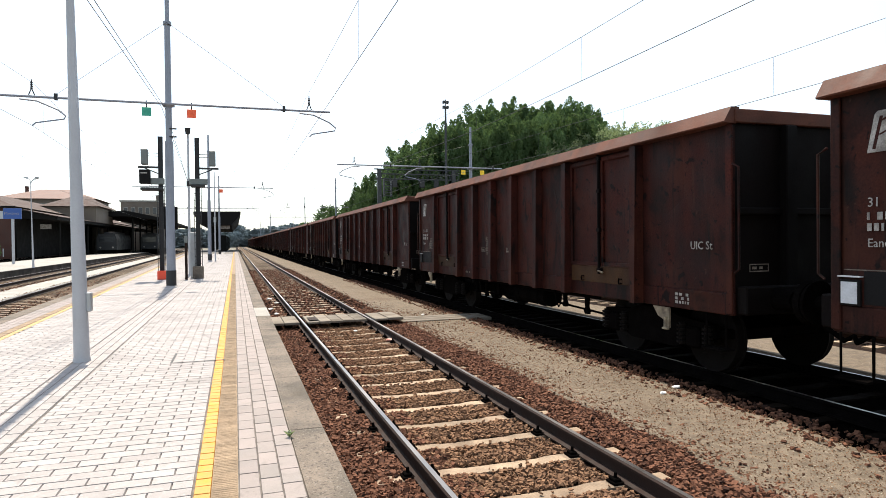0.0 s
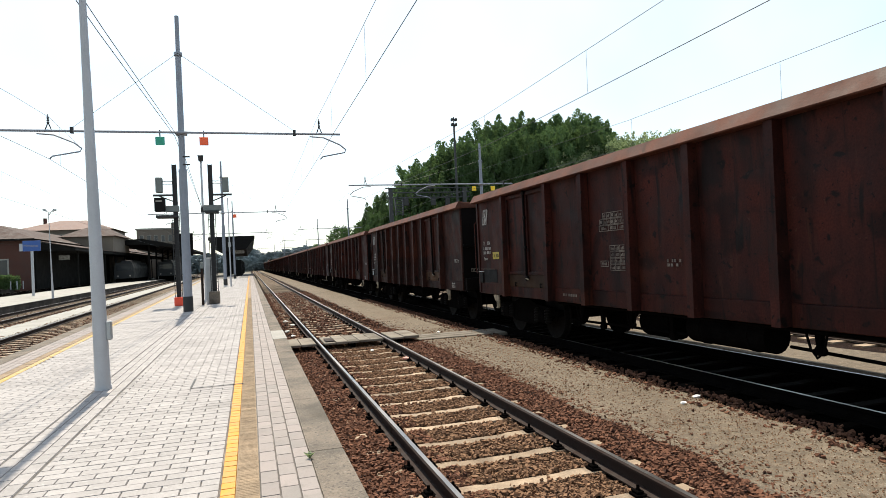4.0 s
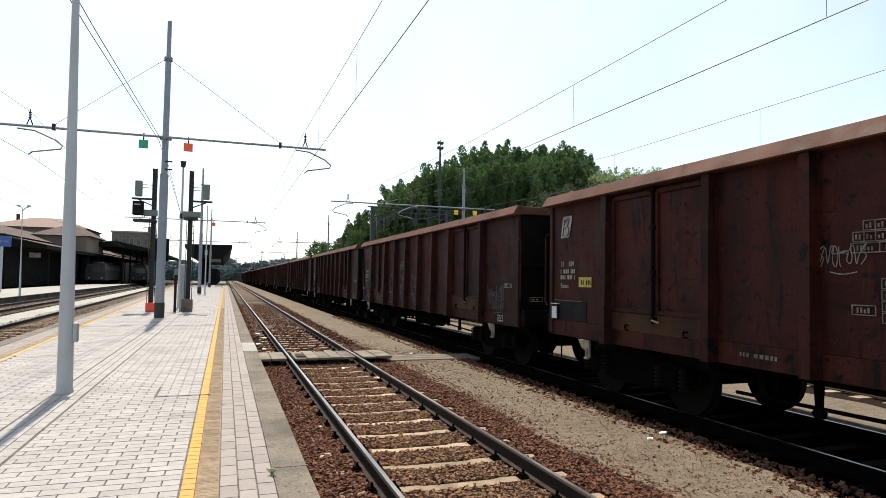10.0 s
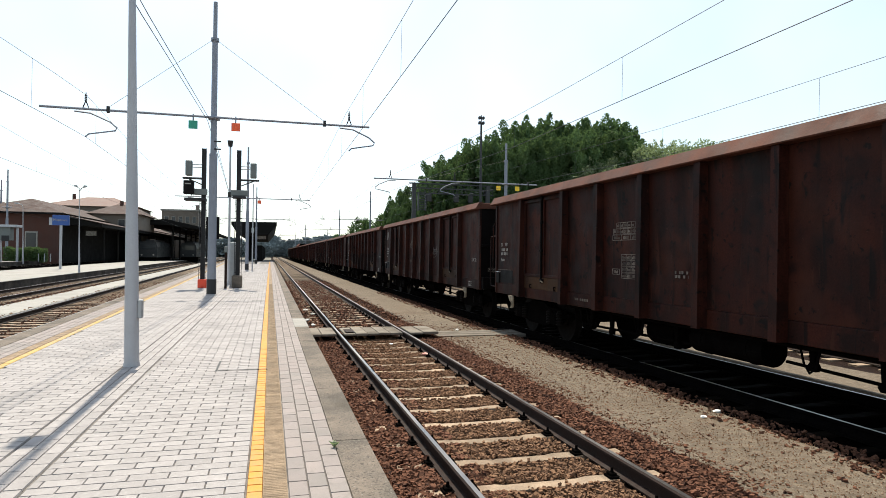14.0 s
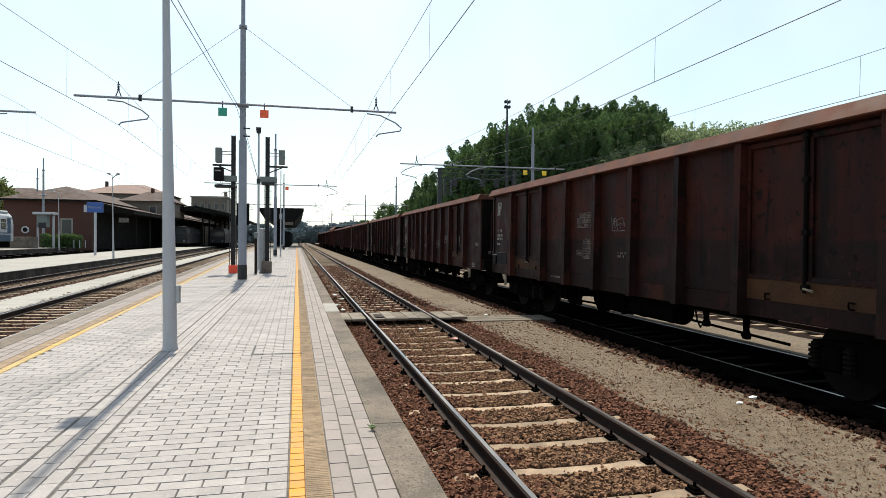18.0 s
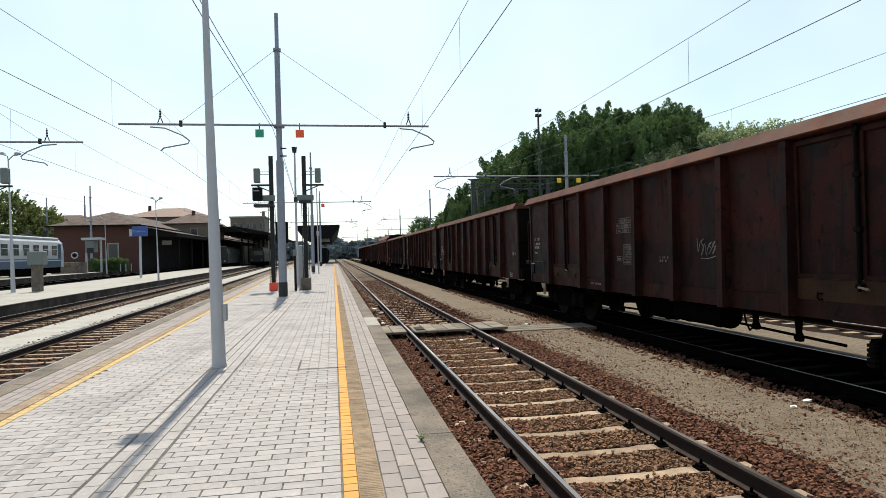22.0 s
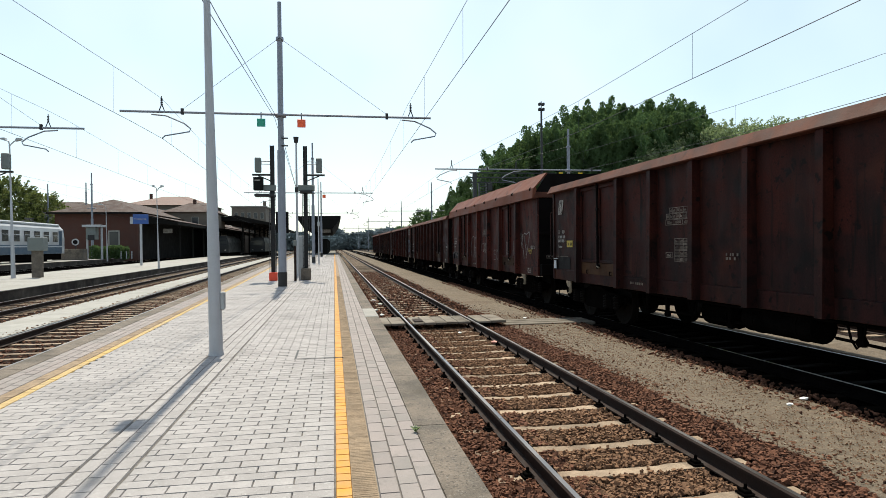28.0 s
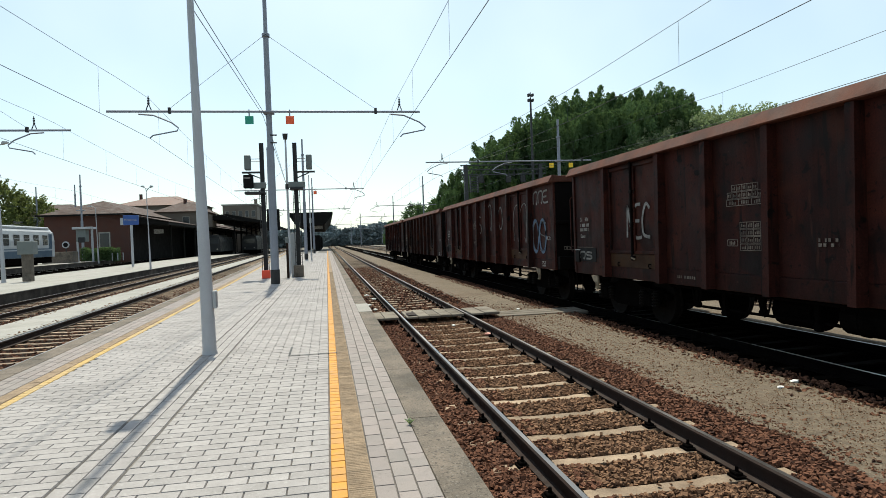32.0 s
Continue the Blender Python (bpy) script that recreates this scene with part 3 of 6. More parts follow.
def track(name, x, y0, y1, label, z=RAIL_Z, pieces=(0, 0), clips=(0, 0), rz=0.0, spacing=0.6, phase=0.0, bed=BED, bed_w=1.75, darkened=False):
    """A ballasted track whose nearer sleepers and clips are pieces of their own."""
    tr = thing(name, label, "railway track", kind="structure", at=(x, 0, 0), rz=rz)
    bedm = B()
    prism(bedm, [(-bed_w - 0.2, -0.535), (-bed_w, z - 0.185), (bed_w, z - 0.185), (bed_w + 0.2, -0.535)], "y", y0, y1)
    part("ballast_bed", bedm, bed, tr)
    # The darkened tracks get near-black rail sides too, as part of the painted shade.
    for s in (-0.7525, 0.7525):
        rail(tr, s, y0, y1, z, UNDER if darkened else None)
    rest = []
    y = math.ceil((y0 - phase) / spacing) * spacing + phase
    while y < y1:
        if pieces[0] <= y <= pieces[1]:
            shared("sleeper", SLEEPERO_ME if darkened else SLEEPER_ME, tr, (0, y, z - 0.155))
            if clips[0] <= y <= clips[1]:
                for s in (-0.7525, 0.7525):
                    for d, r in ((-0.105, 0), (0.105, 180)):
                        shared("rail_clip", CLIP_ME, tr, (s + d, y, z - 0.155), r)
        else:
            rest.append((-1.15, 1.15, y - 0.115, y + 0.115))
        y += spacing
    if rest:
        ob = new("far_sleepers", rects_mesh("far_sleepers", rest, SLEEPERO if darkened else SLEEPER, z - 0.35, z - 0.155, 0.01))
        ob.parent = tr
        tagged(ob, kind="stuff")
    return tr


track("main_track", 0.0, -8, 400, "ballasted track with dusty concrete sleepers beside the platform", pieces=(-1, 60), clips=(0, 22), spacing=0.667, phase=0.172)
track("goods_track", 4.6, -30, 400, "dark ballasted track that carries the goods train", pieces=(-1, 20), bed=BEDO, darkened=True)
track("far_track", 9.3, -8, 400, "ballasted track beyond the goods train")
track("farther_track", 13.9, -8, 400, "ballasted siding track beyond the goods train", bed=BEDG)
SKEW = 1.9
track("left_track", -7.75, -12, 300, "ballasted track along the far side of the platform", rz=SKEW, pieces=(6, 60), bed=BED)
track("left_second_track", -12.0, -12, 300, "ballasted track beside the second platform", rz=SKEW, pieces=(8, 70), bed=BED)
track("station_track", -23.2, -12, 300, "dark ballasted track in front of the station building", z=-0.03, rz=SKEW, bed=BEDO, bed_w=2.6, darkened=True)

rng = np.random.default_rng(5)


def scatter(n, x0, x1, y0, y1, z, s0, s1, gaps=()):
    """Stones over a strip, denser near its start; none over the gaps in x."""
    x = rng.uniform(x0, x1, n)
    y = y0 + (y1 - y0) * rng.uniform(0, 1, n) ** 1.15
    keep = np.ones(n, bool)
    for a, b in gaps:
        keep &= ~((x > a) & (x < b))
    x, y = x[keep], y[keep]
    k = len(x)
    zz = z + rng.uniform(-0.02, 0.016, k)
    return np.stack([x, y, zz], 1), rng.uniform(s0, s1, k)


def off_sleepers(p, s, cx, phase, spacing=0.667, half=0.092, bury=0.78):
    d = np.abs((p[:, 1] - phase + spacing / 2) % spacing - spacing / 2)
    on = (d < half) & (np.abs(p[:, 0] - cx) < 1.17)
    keep = ~on | (rng.uniform(0, 1, len(p)) < np.where(p[:, 0] < cx - 0.84, bury, 0.02))
    return p[keep], s[keep]


RG = ((-0.83, -0.68), (0.68, 0.83))
p, s = off_sleepers(*scatter(30000, -1.5, -0.4, 0.6, 14, -0.46, 0.012, 0.030, RG), 0, 0.172)
stones("ballast_stones", p, s, STONE, "brown-red angular ballast stones beside the platform edge")
p, s = off_sleepers(*scatter(32000, -0.65, 0.66, 0.6, 14, -0.462, 0.010, 0.026, RG), 0, 0.172)
stones("ballast_stones", p, s, STONEG, "dusty tan ballast stones between the rails")
p, s = off_sleepers(*scatter(30000, 0.84, 1.86, 0.6, 16, -0.452, 0.012, 0.029), 0, 0.172)
stones("ballast_stones", p, s, STONE, "brown-red ballast stones at the track shoulder")
p, s = off_sleepers(*scatter(8000, -1.5, 1.8, -6, 0.6, -0.465, 0.02, 0.042, RG), 0, 0.172)
stones("ballast_stones", p, s, STONE, "brown ballast stones where the track runs on behind")
p, s = off_sleepers(*scatter(9000, -1.5, 1.8, 14, 45, -0.465, 0.025, 0.05, RG), 0, 0.172)
stones("ballast_stones", p, s, STONE, "brown ballast stones along the receding track")
p, s = scatter(4200, 2.9, 3.5, 1.5, 30, -0.432, 0.012, 0.034)
p[:, 0] = 3.45 - 0.62 * ((3.5 - p[:, 0]) / 0.6) ** 1.3
stones("ballast_stones", p, s, STONE, "brown stones at the edge of the goods track")
for xc, n, bury in ((-7.75, 12000, 0.04), (-12.0, 9000, 0.04)):
    p, s = off_sleepers(*scatter(n, -1.6, 1.55, 9, 42, -0.478, 0.016, 0.034, RG), 0, 0.0, 0.6, 0.09, bury)
    q = p.copy()
    q[:, 0], q[:, 1] = p[:, 0] * math.cos(radians(SKEW)) - p[:, 1] * math.sin(radians(SKEW)) + xc, p[:, 0] * math.sin(radians(SKEW)) + p[:, 1] * math.cos(radians(SKEW))
    stones("ballast_stones", q, s, STONE, "dark brown ballast stones of a track beyond the platform")
p, s = scatter(1200, -0.5, 0.5, 9, 45, -0.335, 0.012, 0.028)
p[:, 0] = np.where(p[:, 0] < 0, -9.98 + (0.5 + p[:, 0]) ** 3 * 1.6, -8.74 - (0.5 - p[:, 0]) ** 3 * 1.6)
q = p.copy()
q[:, 0], q[:, 1] = p[:, 0] * math.cos(radians(SKEW)) - p[:, 1] * math.sin(radians(SKEW)), p[:, 0] * math.sin(radians(SKEW)) + p[:, 1] * math.cos(radians(SKEW))
stones("ballast_stones", q, s, STONEG, "dusty stones strewn along the edges of the concrete strip")
p, s = scatter(26000, 1.6, 3.2, 1.5, 15, -0.43, 0.003, 0.0085)
stones("grit", p, s, STONEG, "fine loose grit on the gravel path", "gravel")
p, s = scatter(1300, 1.6, 2.3, 1.5, 18, -0.425, 0.006, 0.016)
p[:, 0] = 1.6 + 0.75 * ((p[:, 0] - 1.6) / 0.7) ** 2.2
stones("loose_stones", p, s, STONE, "brown stones strayed from the ballast onto the path", "gravel")
p, s = scatter(260, 1.65, 3.2, 1.5, 16, -0.425, 0.01, 0.026)
stones("loose_stones", p, s, STONE, "stray brown stones on the gravel path", "gravel")

# ---- platform ----
KX = -1.51                                    # platform edge on the main track
LEFT = math.tan(radians(SKEW))


def bend_left(y):
    return -LEFT * y


bm = B()
v = [bm.verts.new((x, y, z)) for y in (-9, 145) for z in (-0.52, -0.014) for x in (-6.22 - LEFT * y, KX - 0.01)]
for q in ((0, 1, 3, 2), (4, 6, 7, 5), (0, 2, 6, 4), (1, 5, 7, 3), (2, 3, 7, 6)):
    bm.faces.new([v[i] for i in q])
platform = tagged(mesh_ob("platform_pavement", bm, JOINT), "pale grey block-paved station platform with yellow safety lines", "platform", kind="structure")


def paver_mesh(name, lx, ly, mat, inset=0.004):
    return rects_mesh(name, [(-lx / 2, lx / 2, -ly / 2, ly / 2)], mat, -0.013, 0.0, inset)


def field(y0, y1):
    """Running-bond blocks between the two yellow lines, leaving the lengthwise bands free."""
    out = []
    j = int(round(y0 / 0.125))
    while j * 0.125 < y1:
        y = j * 0.125
        for a, b in ((-3.73, -2.415), (None, -4.105)):
            lim = -5.28 - LEFT * y if a is None else a
            x = b - (0.125 if j % 2 else 0.0)
            if j % 2:
                out.append((b - 0.125, b, y, y + 0.125))
            while x > lim + 0.06:
                out.append((max(lim, x - 0.25), x, y, y + 0.125))
                x -= 0.25
        j += 1
    return out


def columns(xs, w, ly, y0, y1, stagger=0.5):
    out = []
    for i, x in enumerate(xs):
        y = y0 + (ly * stagger if i % 2 else 0)
        while y < y1:
            out.append((x, x + w, y, y + ly))
            y += ly
    return out


near, rest = [], []
for r in field(-9, 90):
    full = abs((r[1] - r[0]) - 0.25) < 0.001
    (near if full and 1.9 < r[2] < 5.2 and r[0] > -4.6 and len(near) < 290 else rest).append(r)
PAVER_ME = paver_mesh("paver", 0.25, 0.125, PAVER)
for r in near:
    shared("paver", PAVER_ME, platform, ((r[0] + r[1]) / 2, (r[2] + r[3]) / 2, random.uniform(-0.0012, 0.0012)), random.uniform(-0.35, 0.35))
PAVER_J = material("grey_concrete_pavers", (0.300, 0.278, 0.270), 0.85, var=0.14, scale=7, fine=150, bump=0.4, depth=0.003, island=0.07, tint=(0.22, 0.203, 0.197), stain=0.75, stain_scale=1.1)
PAVERP_J = material("pale_pinkish_pavers", (0.242, 0.206, 0.192), 0.85, var=0.12, scale=5, fine=130, bump=0.25, depth=0.003, island=0.09, tint=(0.18, 0.165, 0.152), stain=0.7, stain_scale=1.0)
patches(PAVER_J, (0.17, 0.16, 0.15), 7.0, 0.6, 0.74, 0.5)
patches(PAVER_J, (0.15, 0.14, 0.13), 55.0, 0.6, 0.7, 0.55)
patches(PAVER_J, (0.40, 0.385, 0.37), 30.0, 0.58, 0.68, 0.55)
patches(PAVER_J, (0.13, 0.12, 0.11), 1.4, 0.60, 0.72, 0.45)
patches(PAVERP_J, (0.13, 0.12, 0.105), 6.0, 0.58, 0.72, 0.5)
far_pavers = new("far_pavers", rects_mesh("far_pavers", rest, PAVER_J, -0.013, 0.0))
far_pavers.parent = platform
tagged(far_pavers, kind="stuff")


def strip_pieces(name, xs, w, ly, mat, near_y, stagger=0.5, y0=-9.0, y1=120, matj=None, inset=0.004):
    """Lengthwise rows of blocks on the main-track side: the near ones as pieces, the rest joined."""
    me = paver_mesh(name, w, ly, mat, inset)
    far = []
    for r in columns(xs, w, ly, y0, y1, stagger):
        if near_y[0] <= r[2] <= near_y[1]:
            shared(name, me, platform, ((r[0] + r[1]) / 2, (r[2] + r[3]) / 2, random.uniform(-0.001, 0.001)), random.uniform(-0.2, 0.2))
        else:
            far.append(r)
    ob = new("far_" + name + "s", rects_mesh("far_" + name + "s", far, matj or mat, -0.013, 0.0, inset))
    ob.parent = platform
    tagged(ob, kind="stuff")


strip_pieces("yellow_block", (-2.41,), 0.10, 0.125, YELLOW, (1.8, 18), 0)
strip_pieces("edge_paver", (-2.155, -2.03, -1.905), 0.125, 0.25, PAVERP, (1.8, 14), matj=PAVERP_J)
strip_pieces("band_paver", (-4.09, -3.976, -3.862), 0.114, 0.25, PAVER, (1.8, 14), matj=PAVER_J)
strip_pieces("kerb_stone", (-1.78,), 0.27, 2.0, KERB, (-1, 60), 0, y0=-8.4, inset=0.003)
y = -9.0
grooves = []
while y < 30:
    for k in range(10):
        grooves.append((-2.3135, -2.1565, y + k * 0.03, y + k * 0.03 + 0.027))
    y += 0.3
ob = new("tactile_ridges", rects_mesh("tactile_ridges", grooves, TACTILE, -0.006, -0.0005, 0.009))
ob.parent = platform
tagged(ob, kind="stuff")
mesh_ob("tactile_strip", box(B(), -2.31, -2.16, -9, 120, -0.013, -0.0035), TACTILE, platform)
# the same bands along the far edge, which runs askew
for name, xs, w, ly, mat in (("left_yellow_blocks", (-5.38,), 0.10, 0.125, YELLOWW), ("left_tactile_blocks", (-5.54,), 0.155, 0.3, TACTILE),
                             ("left_edge_pavers", (-5.665, -5.79, -5.915), 0.125, 0.25, PAVERP_J), ("left_kerb_stones", (-6.22,), 0.30, 1.0, KERB)):
    ob = new(name, rects_mesh(name, columns(xs, w, ly, -9, 130), mat, -0.013, 0.0, 0.005, bend_left))
    ob.parent = platform
    tagged(ob, kind="stuff")
face = part("kerb_face", box(B(), KX - 0.04, KX - 0.003, -9, 145, -0.5, -0.016), KERB, platform)
for a in ((-2.9, -2.3, 6.91, 6.94), (-2.93, -2.905, 6.91, 7.64)):
    part("cover_rim", box(B(), a[0], a[1], a[2], a[3], -0.006, 0.0045), DARKST, platform)
part("pale_kerb_block", box(B(), -1.785, -1.505, 11.6, 13.3, -0.012, 0.006, 0.004), CONC, platform, "pale concrete kerb block at the crossing")

# ---- crossing ----
crossing = thing("track_crossing", "foot crossing of weathered planks level with the rails", "crossing", kind="structure")
rng2 = random.Random(3)
for x0, x1 in ((-1.46, -1.17), (-1.16, -0.84), (-0.66, -0.41), (-0.40, -0.15), (-0.14, 0.11), (0.12, 0.37), (0.38, 0.66), (0.84, 1.14), (1.15, 1.5)):
    part("plank", box(B(), x0, x1, 12.62 + rng2.uniform(-0.03, 0.03), 13.85, -0.34, -0.285 + rng2.uniform(-0.008, 0.008), 0.01), WOOD, crossing)
for x in (-1.05, 0.0, 1.1):
    part("bearer", box(B(), x - 0.06, x + 0.06, 12.9, 13.8, -0.50, -0.345), UNDER, crossing, "dark timber bearer under the planks")
part("cover_plate", box(B(), -0.62, -0.42, 12.75, 13.3, -0.272, -0.262, 0.004), RAILSIDE, crossing, "dark rusty steel cover plate")
for y0, y1 in ((12.78, 13.08), (13.12, 13.42), (13.46, 13.72)):
    part("plank", box(B(), 1.54, 3.75, y0 + rng2.uniform(-0.02, 0.02), y1, -0.50, -0.405, 0.01), WOOD, crossing)

# ---- goods wagons ----
Z_SILL, Z_FLOOR, Z_TOP = 0.86, 1.22, 3.22
HALF = 1.36


def label_bars(name, parent, x, y, z, w, h, n, mat):
    """Rows of short bars in place of writing that cannot be read; y grows away from the reader's right hand."""
    bm = B()
    r = random.Random(int(abs(y * 100) + n))
    for k in range(n):
        yy = y
        zz = z - k * h * 1.45
        while yy > y - w:
            l = r.uniform(0.02, 0.055)
            box(bm, x - 0.003, x, max(yy - l, y - w), yy, zz - h, zz)
            yy -= l + r.choice((0.022, 0.022, 0.07))
    return tagged(part(name, bm, mat, parent), kind="stuff")


def bogie(parent, yc):
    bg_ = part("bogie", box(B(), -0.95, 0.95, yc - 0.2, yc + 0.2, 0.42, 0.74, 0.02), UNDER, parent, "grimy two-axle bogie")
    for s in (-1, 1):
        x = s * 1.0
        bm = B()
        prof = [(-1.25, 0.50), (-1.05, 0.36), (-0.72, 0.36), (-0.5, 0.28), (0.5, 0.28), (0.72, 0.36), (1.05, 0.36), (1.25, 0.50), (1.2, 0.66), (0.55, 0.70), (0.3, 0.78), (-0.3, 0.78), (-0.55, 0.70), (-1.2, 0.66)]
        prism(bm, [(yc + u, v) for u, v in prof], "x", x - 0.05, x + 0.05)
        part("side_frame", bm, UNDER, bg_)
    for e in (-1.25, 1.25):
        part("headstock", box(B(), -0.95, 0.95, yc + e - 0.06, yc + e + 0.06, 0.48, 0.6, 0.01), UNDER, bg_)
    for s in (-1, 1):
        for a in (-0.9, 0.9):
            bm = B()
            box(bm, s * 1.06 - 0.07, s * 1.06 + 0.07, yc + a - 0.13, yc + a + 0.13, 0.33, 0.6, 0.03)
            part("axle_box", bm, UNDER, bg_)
            if s < 0:
                for d in (-0.24, 0.24):
                    bm = B()
                    for k in range(5):
                        z = 0.36 + k * 0.055
                        tube(bm, (s * 1.07, yc + a + d, z), (s * 1.07, yc + a + d, z + 0.03), 0.075, 0.075, 10)
                    tube(bm, (s * 1.07, yc + a + d, 0.34), (s * 1.07, yc + a + d, 0.64), 0.045, 0.045, 8)
                    part("spring", bm, WHEEL, bg_)
    for a in (-0.9, 0.9):
        bm = B()
        tube(bm, (-1.0, 0, 0), (1.0, 0, 0), 0.08, 0.08, 10)
        for s in (-1, 1):
            tube(bm, (s * 0.70, 0, 0), (s * 0.80, 0, 0), 0.46, 0.46, 28)
            tube(bm, (s * 0.675, 0, 0), (s * 0.70, 0, 0), 0.49, 0.48, 28)
            tube(bm, (s * 0.80, 0, 0), (s * 0.83, 0, 0), 0.17, 0.15, 12)
            for h in range(6):
                t = h * math.pi / 3
                box(bm, s * 0.80 - 0.004, s * 0.80 + 0.012, math.cos(t) * 0.3 - 0.04, math.cos(t) * 0.3 + 0.04, math.sin(t) * 0.3 - 0.04, math.sin(t) * 0.3 + 0.04)
        w = part("wheelset", bm, WHEEL, bg_)
        w.location = (0, yc + a, 0.46)
    return bg_


def wagon(label, long_box=14.49, end=1.80, door=2.10, hood=False, mids=5):
    """An open-topped bogie wagon; y = 0 is the leading end of its box, z = 0 the rail, its visible flank at x = -HALF."""
    w = thing("goods_wagon", label, "goods wagon", "wagons of the goods train")
    mid = (long_box - 2 * end - 2 * door) / mids
    cuts = [0, end, end + door] + [end + door + mid * (k + 1) for k in range(mids)] + [end + 2 * door + mids * mid, long_box]
    # floor, frame, far side
    part("floor", box(B(), -HALF + 0.03, HALF - 0.03, 0.02, long_box - 0.02, Z_FLOOR - 0.12, Z_FLOOR), RUST, w)
    for x in (-0.45, 0.45):
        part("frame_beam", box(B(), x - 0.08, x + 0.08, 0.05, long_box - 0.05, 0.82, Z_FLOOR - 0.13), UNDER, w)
    bm = B()
    box(bm, HALF - 0.02, HALF, 0, long_box, Z_SILL, Z_TOP - 0.1)
    for c in cuts:
        box(bm, HALF + 0.001, HALF + 0.11, c - 0.06, c + 0.06, Z_SILL + 0.1, Z_TOP - 0.1)
    part("far_side_wall", bm, RUST, w)
    # near flank: panels and doors
    for i, (a, b) in enumerate(zip(cuts, cuts[1:])):
        is_door = i in (1, mids + 2)
        if not is_door:
            bm = B()
            box(bm, -HALF, -HALF + 0.02, a + 0.002, b - 0.002, Z_SILL + 0.26, Z_TOP - 0.16)
            bmesh.ops.subdivide_edges(bm, edges=[e for e in bm.edges], cuts=3, use_grid_fill=True)
            r = random.Random(i * 7 + int(long_box * 10))
            for v in bm.verts:
                u, t = (v.co.y - a) / (b - a), (v.co.z - Z_SILL) / (Z_TOP - Z_SILL)
                if 0.1 < u < 0.9 and 0.2 < t < 0.9:
                    v.co.x += r.uniform(0.0, 0.035)
            part("side_panel", bm, RUST, w, smooth=False)
        else:
            m = (a + b) / 2
            for y0, y1 in ((a + 0.07, m - 0.02), (m + 0.02, b - 0.07)):
                bm = B()
                box(bm, -HALF + 0.01, -HALF + 0.035, y0, y1, 1.34, Z_TOP - 0.2)
                for q in ((y0, y0 + 0.05, 1.34, Z_TOP - 0.2), (y1 - 0.05, y1, 1.34, Z_TOP - 0.2), (y0 + 0.05, y1 - 0.05, Z_TOP - 0.27, Z_TOP - 0.2), (y0 + 0.05, y1 - 0.05, 1.34, 1.40)):
                    box(bm, -HALF - 0.03, -HALF + 0.009, *q[:2], *q[2:], 0.008)
                part("door_leaf", bm, RUST, w)
            part("door_header", box(B(), -HALF + 0.037, -HALF + 0.05, a, b, Z_TOP - 0.4, Z_TOP - 0.1), RUST, w)
            for y in (a + 0.035, b - 0.035):
                part("door_jamb", box(B(), -HALF, -HALF + 0.03, y - 0.034, y + 0.034, 1.3, Z_TOP - 0.165), RUST, w)
            bm = B()
            tube(bm, (-HALF - 0.055, m, 1.22), (-HALF - 0.055, m, Z_TOP - 0.08), 0.022, 0.022, 8)
            for z in (1.28, 1.9, 2.5, 3.0):
                box(bm, -HALF - 0.075, -HALF + 0.008, m - 0.045, m + 0.045, z - 0.03, z + 0.03, 0.008)
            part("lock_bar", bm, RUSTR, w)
            bm = B()
            tube(bm, (-HALF - 0.07, m, 1.27), (-HALF - 0.09, m - 0.16, 1.25), 0.013, 0.016, 6)
            part("lock_handle", bm, HOOKM, w, "pale worn locking handle")
            bm = B()
            box(bm, -HALF - 0.012, -HALF + 0.02, a + 0.05, b - 0.05, Z_SILL + 0.22, 1.336, 0.004)
            part("door_sill", bm, SILLM, w)
            for y in (a + 0.45, b - 0.45):
                bm = B()
                poly_tube(bm, [(-HALF - 0.03, y - 0.035, 1.165), (-HALF - 0.035, y + 0.025, 1.17), (-HALF - 0.035, y + 0.035, 1.13), (-HALF - 0.035, y + 0.02, 1.095), (-HALF - 0.03, y - 0.035, 1.10)], 0.01, 6)
                part("tie_ring", bm, UNDER, w)
    # ribs
    for i, c in enumerate(cuts):
        bm = B()
        if i in (0, len(cuts) - 1):
            y0, y1 = (0.0, 0.10) if i == 0 else (long_box - 0.10, long_box)
            box(bm, -HALF - 0.03, -HALF - 0.001, y0, y1, Z_SILL + 0.02, Z_TOP - 0.16, 0.008)
        else:
            prism(bm, [(-HALF - 0.001, c - 0.075), (-HALF - 0.15, c - 0.062), (-HALF - 0.15, c + 0.062), (-HALF - 0.001, c + 0.075)], "z", Z_SILL + 0.005, Z_TOP - 0.17)
            for v in bm.verts:                                   # the head slopes in under the rail
                if v.co.z > 3 and v.co.x < -HALF - 0.05:
                    v.co.x += 0.03
        part("rib", bm, RUST, w)
    part("side_sill", box(B(), -HALF - 0.005, -HALF + 0.08, 0, long_box, Z_SILL, Z_SILL + 0.255, 0.01), RUST, w)
    # top rails, with an outward slope
    for s in (-1, 1):
        bm = B()
        prism(bm, [(s * (HALF - 0.03), Z_TOP - 0.165), (s * (HALF + 0.155), Z_TOP - 0.165), (s * (HALF + 0.165), Z_TOP - 0.15), (s * (HALF + 0.06), Z_TOP + 0.02), (s * (HALF - 0.05), Z_TOP + 0.02)], "y", -0.04, long_box + 0.04)
        part("top_rail", bm, RUST_TOP, w)
    for y0, y1, s in ((-0.06, 0.03, -1), (long_box - 0.03, long_box + 0.06, 1)):
        part("end_top_rail", box(B(), -HALF - 0.02, HALF + 0.02, y0, y1, Z_TOP - 0.16, Z_TOP - 0.004, 0.01), RUST_TOP, w)
